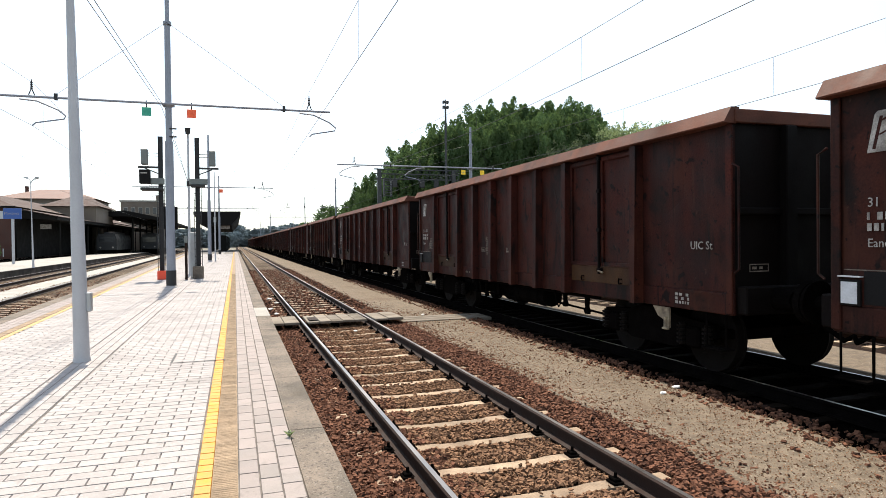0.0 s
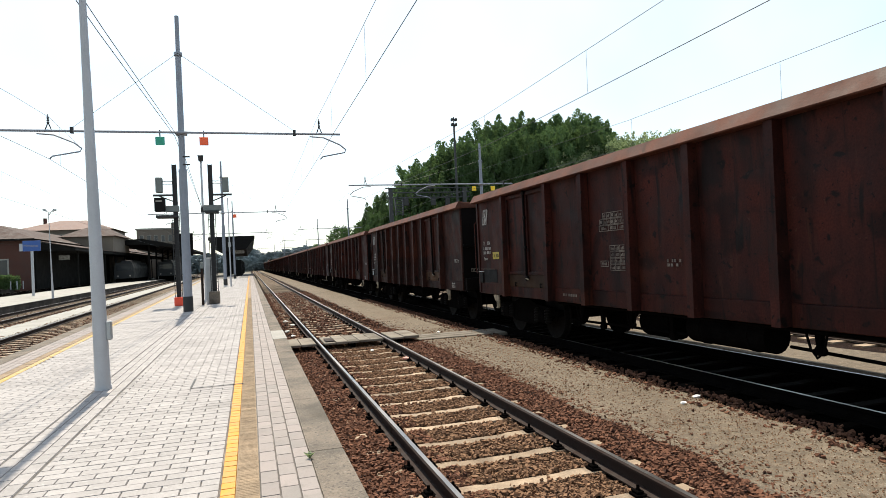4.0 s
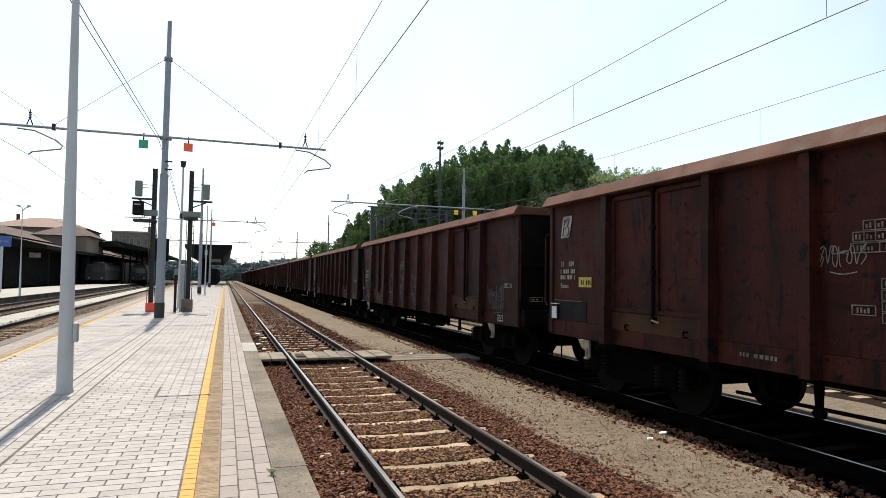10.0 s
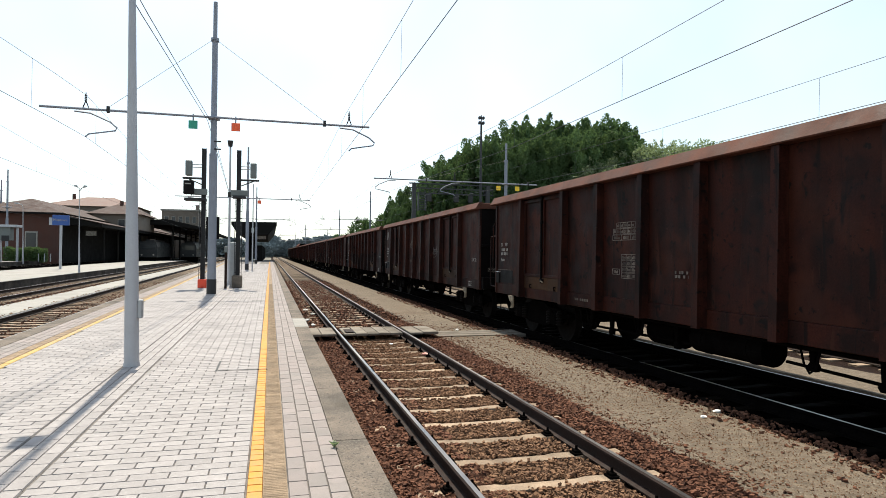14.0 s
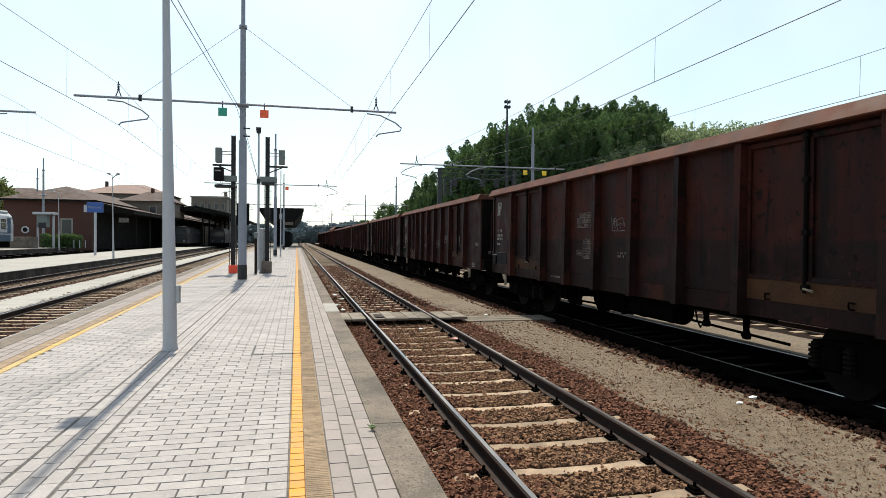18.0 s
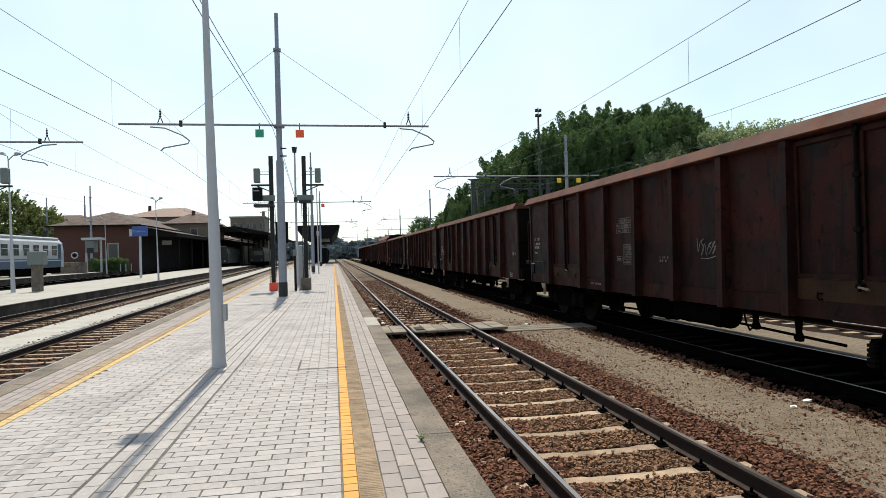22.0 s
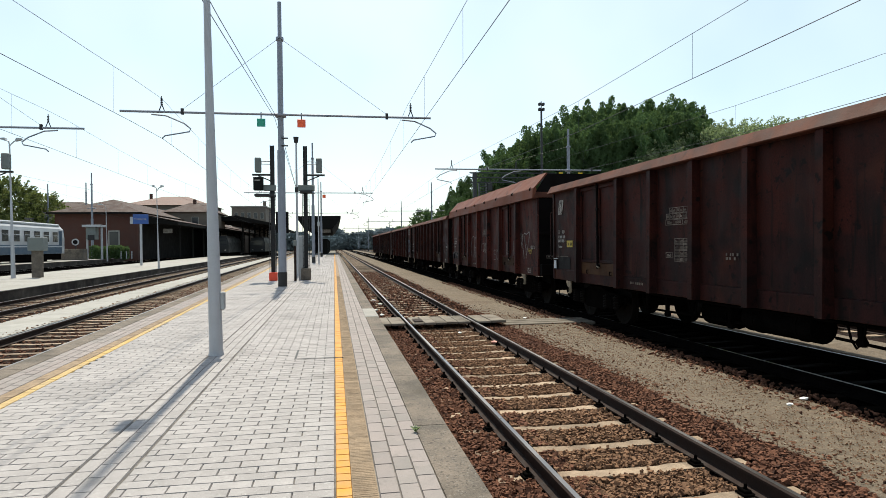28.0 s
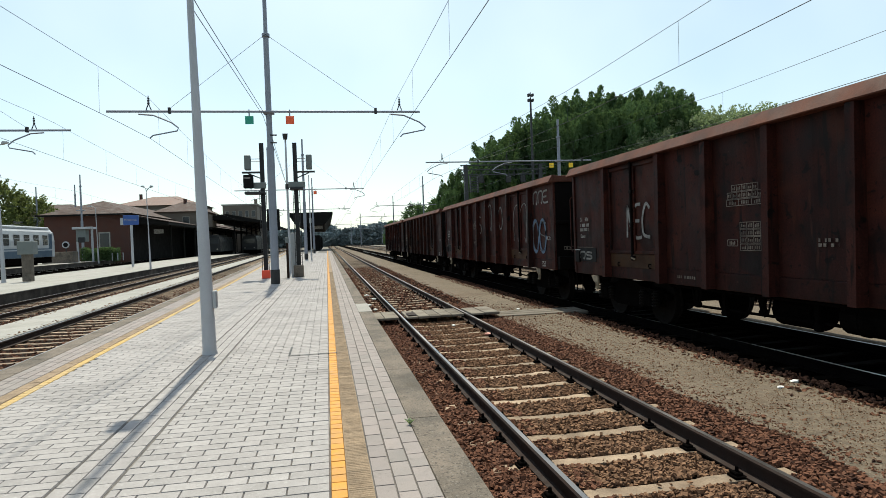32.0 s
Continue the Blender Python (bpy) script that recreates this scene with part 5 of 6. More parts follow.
tags(4, "rust-brown open goods wagon with faint chalk scribbles", [(["scrawl2"], 9.2, 1.9, 0.5, 0.3, SPRAYW, 0.01), (["scrawl1"], 6.1, 1.6, 0.5, 0.3, SPRAYP, 0.01)])
tags(5, "rust-red open goods wagon with pink double-lobed graffiti along its foot",
     [(["scrawl4"], 1.55, 1.25, 0.85, 0.45, SPRAYP, 0.02), (["scrawl1"], 1.3, 1.12, 0.6, 0.2, SPRAYP, 0.018)]
     + [spot for y, wide in ((13.85, 0.7), (12.3, 0.75), (11.32, 0.75), (10.2, 0.95), (8.85, 1.0), (7.56, 1.05)) for spot in ((["lobes"], y, 0.95, wide, 0.95, SPRAYP, 0.045), (["lobes"], y - 0.09, 1.06, wide * 0.8, 0.7, SPRAYP, 0.012))])
tags(7, "rust-brown open goods wagon with thin white scribbles", [(["scrawl3"], 5.3, 1.75, 0.8, 0.35, SPRAYW, 0.012)])
tags(8, "rust-brown open goods wagon with a small white tag", [(["scrawl0"], 7.4, 2.0, 0.5, 0.25, SPRAYW, 0.01)])
tags(9, "rust-brown open goods wagon with thin pale scribbles", [(["scrawl4"], 3.25, 1.62, 0.62, 0.36, SPRAYW, 0.013), (["scrawl3"], 5.05, 1.72, 0.6, 0.34, SPRAYW, 0.012), (["scrawl5"], 6.65, 1.5, 0.75, 0.34, SPRAYW, 0.012), (["scrawl1"], 8.4, 1.3, 0.5, 0.4, SPRAYW, 0.012), (["scrawl2"], 11.6, 1.45, 0.6, 0.2, SPRAYP, 0.014)])
tags(10, "rust-brown open goods wagon with yellowish scrawled tags", [(["scrawl1"], 6.0, 1.6, 0.6, 0.3, SPRAYW, 0.012), (["scrawl4"], 1.3, 1.5, 0.7, 0.4, SPRAYW, 0.012)])
tags(12, "rust-brown open goods wagon with a looping white tag at its end", [(["jay"], 1.5, 1.0, 0.6, 0.85, SPRAYW, 0.026)])
tags(14, "rust-orange goods wagon with a raised sloping hood and white scrawls",
     [(["slash"], 1.66, 1.4, 0.3, 0.70, SPRAYW, 0.034), (["trap"], 1.36, 1.42, 0.55, 0.68, SPRAYW, 0.03), ("o", 2.5, 1.45, 0.26, 0.46, SPRAYW, 0.026), (["hook"], 3.35, 1.36, 0.34, 0.5, SPRAYW, 0.028), (["scrawl1"], 0.92, 1.5, 0.34, 0.15, PAINTY, 0.012),
      ("So", 5.0, 1.23, 0.34, 0.34, SPRAYW, 0.013), ("n7", 6.9, 1.5, 0.45, 0.29, SPRAYW, 0.02), ("nF", 8.7, 1.25, 0.6, 0.8, SPRAYW, 0.03), ("nn", 10.0, 1.28, 0.35, 0.33, SPRAYW, 0.015), ("MA", 12.2, 1.18, 0.26, 0.25, SPRAYW, 0.018), ("oSA", 11.5, 1.18, 0.24, 0.26, SPRAYW, 0.018), (["scrawl5"], 2.6, 1.35, 0.45, 0.25, SPRAYP, 0.014)])
tags(15, "rust-brown open goods wagon with large white graffiti lettering", [(["brush"], 1.66, 1.3, 1.4, 1.05, SPRAYP, 0.06), (["star"], 4.85, 1.4, 0.75, 0.85, SPRAYW, 0.055), (["scrawl3"], 4.8, 1.6, 0.6, 0.5, SPRAYW, 0.03), ("MEC", 11.9, 1.65, 0.26, 0.6, SPRAYW, 0.06), ("nS", 14.2, 1.2, 0.3, 0.14, SPRAYW, 0.04)])
tags(16, "rust-brown open goods wagon with a blue and white graffiti ring",
     [("oo", 1.75, 1.3, 0.5, 0.85, SPRAYB, 0.09), ("oS", 1.7, 1.35, 0.48, 0.75, SPRAYW, 0.03), ("nnE", 1.6, 2.6, 0.35, 0.3, SPRAYW, 0.05), ("o", 5.2, 2.0, 0.45, 0.7, SPRAYW, 0.05), ("n", 6.6, 2.0, 0.5, 0.8, SPRAYW, 0.05), ("S", 8.0, 1.9, 0.4, 0.6, SPRAYW, 0.04), ("nn", 3.5, 1.6, 0.6, 1.0, SPRAYW, 0.03)])

# ---- platform furniture ----


def bent(name, pts, r, mat, parent, label="", seg=6):
    return part(name, poly_tube(B(), pts, r, seg), mat, parent, label)


def lamp_post(x, y, h, r, label, heads=2, extra=False, k=1.0):
    lp = thing("lamp_post", label, "lamp post", "lamp posts", at=(x, y, 0))
    bm = B()
    rows = []
    for f, a in ((0.0, 1.0), (0.15, 0.87), (0.42, 0.56), (0.6, 0.42), (1.0, 0.33)):          # one tapered tube
        rows.append([bm.verts.new((-0.013 * h * f + r * a * math.cos(k_ * math.pi / 10), r * a * math.sin(k_ * math.pi / 10), h * f)) for k_ in range(20)])
    for lo, hi in zip(rows, rows[1:]):
        for k_ in range(20):
            bm.faces.new((lo[k_], lo[(k_ + 1) % 20], hi[(k_ + 1) % 20], hi[k_]))
    part("pole", bm, LAMPG, lp, smooth=True)
    part("base_collar", tube(B(), (0, 0, 0.0), (0, 0, 0.05), r * 1.12, r * 1.04, 20), LAMPG, lp)
    for s in (-1, 1)[:heads]:
        bent("arm", [(-0.013 * h, 0, h - 0.05), (s * 0.25 * k, 0, h + 0.18), (s * 0.45 * k, 0, h + 0.22)], 0.03, GALV, lp)
        bm = B()
        prism(bm, [(s * 0.40 * k, h + 0.18), (s * 0.95 * k, h + 0.26), (s * 0.98 * k, h + 0.34), (s * 0.55 * k, h + 0.36)], "y", -0.12, 0.12)
        part("lamp_head", bm, GALV, lp)
    if extra:
        part("cable_box", box(B(), r * 0.7, r * 0.7 + 0.06, -0.05, 0.05, 0.62, 0.86, 0.01), GALV, lp)
        part("loudspeaker", box(B(), -0.33, -0.12, -0.1, 0.1, 5.75, 6.05, 0.02), GALV, lp)
    return lp


lamp_post(-4.0, 7.5, 9.2, 0.092, "light grey tapered lamp post standing on the paved platform", 2, True)
lamp_post(-18.8, 34.5, 6.9, 0.11, "light grey double-headed lamp post on the second platform", k=0.5)
lamp_post(-14.75, 46.3, 5.6, 0.07, "slim grey double-headed lamp post at the second platform's edge", k=0.4)
lamp_post(-28.6, 78.0, 6.4, 0.09, "slim grey lamp post before the station building", 1)


def s_arm(parent, x, s, z):
    """The bent steady arm under a bracket: down, out and back to the wire."""
    bent("steady_arm", [(x - s * 0.35, 0, z - 0.06), (x + s * 0.15, 0, z - 0.1), (x + s * 0.75, 0, z - 0.36), (x + s * 0.98, 0, z - 0.55), (x + s * 0.93, 0, z - 0.66), (x + s * 0.1, 0, z - 0.82), (x, 0, z - 0.92)], 0.028, MASTG, parent)
    bm = B()
    tube(bm, (x - 0.1, 0, z + 0.05), (x, 0, z + 0.32), 0.02, 0.02, 6)
    tube(bm, (x + 0.1, 0, z + 0.05), (x, 0, z + 0.32), 0.02, 0.02, 6)
    for k in range(4):
        tube(bm, (x, 0, z + 0.3 + k * 0.06), (x, 0, z + 0.33 + k * 0.06), 0.045, 0.045, 8)
    tube(bm, (x, 0, z + 0.3), (x, 0, z + 0.6), 0.018, 0.018, 6)
    part("insulator", bm, DARKST, parent)


def catenary_mast(x, y, h, left, right, label, plates=(), stays=True, arm_z=6.35, r=0.15, arms=()):
    """A stepped tubular mast with a bracket beam across the tracks; left and right are the beam's ends from the mast."""
    m = thing("catenary_mast", label, "catenary mast", "overhead line masts", at=(x, y, -0.02))
    part("foot", tube(B(), (0, 0, 0), (0, 0, 0.55), r * 1.12, r * 1.12, 18), DARKST, m, "dark painted mast foot")
    part("lower_tube", tube(B(), (0, 0, 0.55), (0, 0, h * 0.48), r, r * 0.93, 18), MASTG, m)
    part("upper_tube", tube(B(), (0, 0, h * 0.48), (0, 0, h * 0.87), r * 0.72, r * 0.66, 16), MASTG, m)
    part("top_tube", tube(B(), (0, 0, h * 0.87), (0, 0, h), r * 0.5, r * 0.48, 12), MASTG, m)
    bm = B()
    tube(bm, (0, 0, h * 0.87 - 0.06), (0, 0, h * 0.87 + 0.06), r * 0.95, r * 0.95, 14)
    part("stay_collar", bm, MASTG, m)
    part("step_collar", tube(B(), (0, 0, h * 0.48 - 0.08), (0, 0, h * 0.48), r, r * 0.75, 16), MASTG, m)
    part("beam_collar", box(B(), -r * 1.3, r * 1.3, -r * 1.1, r * 1.1, arm_z - 0.06, arm_z + 0.06, 0.02), MASTG, m)
    if left < 0 or right > 0:
        part("bracket_beam", tube(B(), (left, -r - 0.03, arm_z), (right, -r - 0.03, arm_z), 0.045, 0.045, 10), MASTG, m)
    for ax, s in arms:
        s_arm(m, ax, s, arm_z)
    if stays:
        for ex in (left * 0.62, right * 0.70):
            if abs(ex) > 1:
                part("stay", tube(B(), (0, -r, h * 0.87), (ex, -r - 0.03, arm_z + 0.1), 0.007, 0.007, 5), WIRE, m)
                part("stay_clamp", box(B(), ex - 0.05, ex + 0.05, -r - 0.09, -r + 0.03, arm_z - 0.08, arm_z + 0.14, 0.01), DARKST, m)
    for px, mat, name in plates:
        part("plate_hanger", box(B(), px - 0.02, px + 0.02, -r - 0.05, -r - 0.02, arm_z - 0.16, arm_z + 0.07), DARKST, m)
        part("marker_plate", box(B(), px - 0.15, px + 0.15, -r - 0.06, -r - 0.03, arm_z - 0.46, arm_z - 0.16, 0.01), mat, m, name)
    return m


M1 = catenary_mast(-4.3, 22.6, 10.55, -5.5, 5.6, "blue-grey tubular catenary mast on the platform carrying a long bracket beam",
                   ((-0.68, GREENP, "green marker plate"), (0.76, ORANGE, "orange-red marker plate")), arms=((-4.15, 1), (4.85, 1)))
for k in range(2):
    part("cable_clip", box(B(), 0.02, 0.26, -0.12, -0.06, 5.2 + k * 0.28, 5.25 + k * 0.28, 0.01), DARKST, M1)
part("back_plate", box(B(), -0.23, 0.23, 0.15, 0.19, 2.0, 2.8, 0.008), BLACKP, M1, "black plate strapped behind the mast")
catenary_mast(-4.25, 57.0, 10.9, -6.0, 5.4, "distant blue-grey catenary mast on the platform", ((1.0, ORANGE, "orange-red marker plate"),), arms=((-4.6, 1), (4.5, 1)))
catenary_mast(-4.2, 92.0, 10.9, -6.6, 5.4, "far blue-grey catenary mast on the platform", arms=((-5.2, 1), (4.5, 1)))
catenary_mast(13.0, 38.4, 9.1, -9.0, 2.2, "grey lattice-braced catenary mast beyond the goods train", ((-0.6, YELP, "yellow marker plate"), (0.75, YELP, "yellow marker plate")), arms=((-7.9, -1), (-3.6, -1)))
catenary_mast(11.3, 87.0, 10.4, -7.0, 3, "far grey catenary mast beside the goods track", arms=((-6.6, -1), (-1.8, -1)))
catenary_mast(11.0, 125.0, 10.4, -7.0, 3, "far grey catenary mast beside the goods track", arms=((-6.6, -1), (-1.8, -1)), stays=False)
catenary_mast(7.0, 175.0, 9.5, -7.0, 5, "very distant catenary mast with bracket beam", arms=((-6.6, -1),), stays=False)
catenary_mast(6.9, 240.0, 9.5, -7.0, 8, "very distant catenary mast with bracket beam", stays=False)
catenary_mast(16.0, 210.0, 9.5, -4.0, 4, "very distant catenary mast with bracket beam", stays=False)
catenary_mast(-17.6, 26.3, 10.5, -5, 5.3, "catenary mast on the second platform with a bracket beam", arms=((3.9, -1),))
catenary_mast(-30.9, 80.0, 10.6, -0.5, 0.5, "bare grey mast before the station building", stays=False)
catenary_mast(-35.1, 90.0, 10.4, -0.5, 0.5, "bare grey mast behind the parked train", stays=False)
catenary_mast(-39.8, 90.0, 10.2, -0.5, 0.5, "bare grey mast behind the parked train", stays=False)


def signal_post(x, y, s, label, head):
    """A dark signal post with bracketed boxes, a ladder and a concrete foot. s: the side of its box."""
    g = thing("signal_post", label, "railway signal", "platform signals", at=(x, y, 0))
    bm = B()
    box(bm, -0.09, 0.09, -0.012, 0.012, 0, 5.9)
    box(bm, -0.09, -0.07, -0.08, 0.08, 0, 5.9)
    box(bm, 0.07, 0.09, -0.08, 0.08, 0, 5.9)
    part("post", bm, DARKST, g, "dark steel section post")
    part("box_bracket", box(B(), min(0.09 * s, s * 0.85), max(0.09 * s, s * 0.85), -0.06, 0.06, 4.58, 4.66, 0.01), DARKST, g)
    bent("box_stay", [(0.05 * s, 0, 4.35), (0.6 * s, 0, 4.58)], 0.025, DARKST, g)
    part("signal_box", box(B(), min(s * 0.47, s * 0.73), max(s * 0.47, s * 0.73), -0.16, 0.16, 4.72, 5.36, 0.03), BOXG, g, "grey-green metal box")
    bent("hoop", [(0.05 * s, -0.05, 5.2), (0.45 * s, -0.05, 5.2), (0.45 * s, -0.05, 5.08), (0.05 * s, -0.05, 5.08)], 0.015, DARKST, g)
    if head:
        part("signal_head", box(B(), -0.78, -0.38, -0.3, 0.05, 3.93, 4.5, 0.02), BLACKP, g, "black hooded signal screen")
        part("white_bar", box(B(), -0.72, -0.48, -0.312, -0.302, 4.33, 4.38), PAINTW, g)
        part("head_beam", box(B(), -0.38, 0.14, -0.1, 0.1, 3.92, 4.18, 0.015), BOXG, g)
        part("work_step", box(B(), -0.75, 0.1, -0.25, 0.3, 3.66, 3.78, 0.02), DARKST, g)
    else:
        part("head_beam", box(B(), -0.32, 0.4, -0.12, 0.12, 3.93, 4.18, 0.02), BOXG, g)
        part("work_step", box(B(), -0.25, 0.3, -0.25, 0.3, 3.82, 3.92, 0.02), DARKST, g)
    for sx in (-0.14, 0.14):
        bent("ladder_rail", [(sx + 0.02, -0.3, 0.1), (sx + 0.02, -0.3, 3.8)], 0.014, DARKST, g)
    for k in range(12):
        bent("rung", [(-0.12, -0.3, 0.35 + k * 0.29), (0.16, -0.3, 0.35 + k * 0.29)], 0.01, DARKST, g)
    return g


gl = signal_post(-5.03, 27.0, -1, "dark platform signal post with a black screen and a grey box", True)
part("foot_box", box(B(), -0.16, 0.18, -0.35, 0.0, 0, 0.36, 0.02), REDP, gl, "bright red foot box")
gr = signal_post(-3.62, 27.0, 1, "dark platform signal post with a concrete foot and cable cabinet", False)
part("concrete_foot", box(B(), -0.22, 0.2, -0.35, 0.12, 0, 0.52, 0.03), KERB, gr)
part("cable_cabinet", box(B(), -0.34, -0.08, 0.2, 0.5, 0, 1.95, 0.02), GALV, gr, "tall grey cable cabinet")
signal_post(-16.0, 26.6, 1, "dark signal post on the second platform", True)

pm = thing("loudspeaker_post", "slim grey post with a round floodlight on the platform", "post", at=(-4.25, 31.5, 0))
part("pole", tube(B(), (0, 0, 0), (0, 0, 6.8), 0.07, 0.045, 14), LAMPG, pm)
part("lamp_globe", tube(B(), (0, -0.08, 6.75), (0, -0.14, 7.05), 0.1, 0.14, 14), DARKST, pm)
part("ring_collar", tube(B(), (0, 0, 4.25), (0, 0, 4.5), 0.1, 0.1, 12), DARKST, pm)
pm = thing("thin_post", "thin grey post farther along the platform", "post", at=(-3.7, 53.7, 0))
part("pole", tube(B(), (0, 0, 0), (0, 0, 7.3), 0.06, 0.04, 12), LAMPG, pm)
part("post_plate", box(B(), -0.1, 0.1, -0.1, -0.06, 3.2, 3.6), GALV, pm)
pm = thing("marker_post", "short wooden marker post beside the mast", "post", at=(-4.05, 26.2, 0))
part("pole", box(B(), -0.05, 0.05, -0.05, 0.05, 0, 1.5, 0.01), RAILSIDE, pm)
part("head", box(B(), -0.07, 0.07, -0.07, 0.07, 1.5, 1.75, 0.01), BOXG, pm)

# ---- overhead wires ----


def wire(name, pts, r, label):
    ob = mesh_ob(name, poly_tube(B(), pts, r, 5), WIRE)
    return tagged(ob, label, "overhead wire", "overhead wires")


def span(fx, fz, ys, drop, label, sag=0.3, step=6.0):
    """A contact wire and its sagging carrier, joined by droppers. fx, fz: place of the contact wire by y; drop: from carrier to wire at a mast."""
    def carrier(y):
        for a, b in zip(ys, ys[1:]):
            if a <= y <= b:
                f = (y - a) / (b - a)
                return fz(y) + drop - sag * 4 * f * (1 - f)
        return fz(y) + drop
    low = [ys[0] + (ys[-1] - ys[0]) * k / 60 for k in range(61)]
    wire("contact_wire", [(fx(y), y, fz(y)) for y in low], 0.0078, label)
    wire("carrier_wire", [(fx(y), y, carrier(y)) for y in low], 0.0062, "sagging carrier wire above a contact wire")
    y = ys[0] + 2.2
    while y < min(ys[-1], 70):
        wire("dropper", [(fx(y), y, fz(y)), (fx(y) + 0.012, y, carrier(y))], 0.0035, "thin dropper between carrier and contact wire")
        y += step


def level(y):
    return 5.43


def rising(y):
    return 4.76 if y < 16 else min(5.43, 4.76 + (y - 16) * 0.03)


YS = [-14, 22.6, 57, 92, 130, 170]
span(lambda y: 0.45, level, YS, 1.45, "contact wire over the main track", 0.25)
span(lambda y: 4.75, rising, [-4, 38.4, 87, 125, 170], 0.95, "contact wire over the goods track", 0.05)
span(lambda y: 9.85, rising, [-4, 38.4, 87, 125, 170], 0.95, "contact wire over a farther track", 0.05)
span(lambda y: -8.45 - (LEFT * (y - 22) if y > 22 else 0.058 * (22 - y)), level, YS, 1.45, "contact wire over the platform's other track", 0.25)
span(lambda y: -13.3 - LEFT * (y - 26), level, [-10, 26.3, 60, 95, 130], 1.45, "contact wire over the second platform's track", 0.25)
span(lambda y: -22.3 - LEFT * y, level, [-10, 26.3, 60, 95, 130], 1.45, "contact wire over the station track", 0.25, 9.0)
span(lambda y: -26.0 - LEFT * y, level, [-10, 26.3, 60, 95, 130], 1.45, "contact wire along the station platform", 0.25, 9.0)
for dx in (0.0, 0.13):
    wire("feeder_cable", [(-5.3 + dx * 1.2, -12, 6.3), (-4.84 + dx, 12.3, 6.25), (-4.5 + dx * 0.7, 22.5, 6.2), (-4.25, 31.5, 4.35)], 0.009, "feeder cable strung to the mast and slanting beyond it")

# ---- trees ----


def leaf_crown(seed, n_shoots, per, width, upright=0.75, leaf=0.2, low=0.1):
    """Leaf cards of a crown one metre high, in upright tufts with gaps between; returns vertices and faces."""
    r = np.random.default_rng(seed)
    z = low + (1 - low) * r.uniform(0, 1, n_shoots) ** 0.85
    prof = np.sin(np.clip((1.02 - z) / (1.02 - low), 0, 1) ** 0.75 * math.pi * 0.62) ** 0.8
    a = r.uniform(0, 6.283, n_shoots)
    rad = width * prof * r.uniform(0.35, 1.0, n_shoots) ** 0.5
    base = np.stack([np.cos(a) * rad, np.sin(a) * rad, z], 1)
    out = np.stack([np.cos(a) * 0.6, np.sin(a) * 0.6, np.full(n_shoots, upright * 1.6)], 1) + r.normal(0, 0.25, (n_shoots, 3))
    out /= np.linalg.norm(out, axis=1, keepdims=True)
    t = r.uniform(0, 1, (n_shoots, per))
    ln = r.uniform(0.06, 0.15, (n_shoots, 1))
    c = base[:, None] + out[:, None] * (t * ln)[..., None] + r.normal(0, 0.016, (n_shoots, per, 3)) * (1.2 - t)[..., None]
    c = c.reshape(-1, 3)
    n = len(c)
    u = r.normal(0, 0.55, (n, 3)) + np.repeat(out, per, 0)
    u /= np.linalg.norm(u, axis=1, keepdims=True)
    v = np.cross(u, r.normal(0, 1, (n, 3)))
    v /= np.linalg.norm(v, axis=1, keepdims=True)
    s = leaf * r.uniform(0.6, 1.3, (n, 1)) / 20
    vs = np.stack([c - u * s, c + v * s * 0.6, c + u * s, c - v * s * 0.6], 1)
    return vs.reshape(-1, 3), np.arange(n * 4).reshape(-1, 4)


def plume_crown(seed, width, plumes=150, per=240, leaf=0.14, low=0.04):
    """Leaf cards of a poplar crown one metre high: broad upright plumes of foliage of unequal height with dark gaps between."""
    r = np.random.default_rng(seed)
    vs = []
    for k in range(plumes):
        f = (k + 0.5) / plumes
        z0 = low + (0.87 - low) * f
        env = width * (math.sin(min(1.0, (1.0 - f * 0.9) ** 0.45) * 1.75) ** 0.8)
        a = k * 2.399 + r.uniform(-0.5, 0.5)
        rad = env * r.uniform(0.55, 1.0)
        hgt, wid = r.uniform(0.08, 0.145), r.uniform(0.02, 0.038)
        u = r.uniform(0, 1, per)
        b = r.uniform(0, 6.283, per)
        rr = wid * np.sin(np.clip(u * 0.86 + 0.12, 0, 1) * math.pi) ** 0.65 * r.uniform(0.55, 1.12, per)
        lean = 0.25 * rad / width
        c = np.stack([math.cos(a) * (rad + lean * hgt * u) + np.cos(b) * rr, math.sin(a) * (rad + lean * hgt * u) + np.sin(b) * rr, z0 + hgt * u * r.uniform(0.92, 1.0)], 1)
        out = np.stack([np.cos(b) * 0.5, np.sin(b) * 0.5, np.full(per, 0.9)], 1) + r.normal(0, 0.35, (per, 3))
        out /= np.linalg.norm(out, axis=1, keepdims=True)
        side = np.cross(out, np.stack([np.cos(b), np.sin(b), np.zeros(per)], 1) + r.normal(0, 0.45, (per, 3)))
        side /= np.linalg.norm(side, axis=1, keepdims=True)
        s = leaf * r.uniform(0.6, 1.3, (per, 1)) / 20
        vs.append(np.stack([c - out * s, c + side * s * 0.7, c + out * s * 1.2, c - side * s * 0.7], 1).reshape(-1, 3))
    vs = np.concatenate(vs)
    return vs, np.arange(len(vs)).reshape(-1, 4)


def crown_mesh(name, seed, shoots, per, width, mat, **kw):
    v, f = leaf_crown(seed, shoots, per, width, **kw)
    return mesh_np(name, v, f, mat)


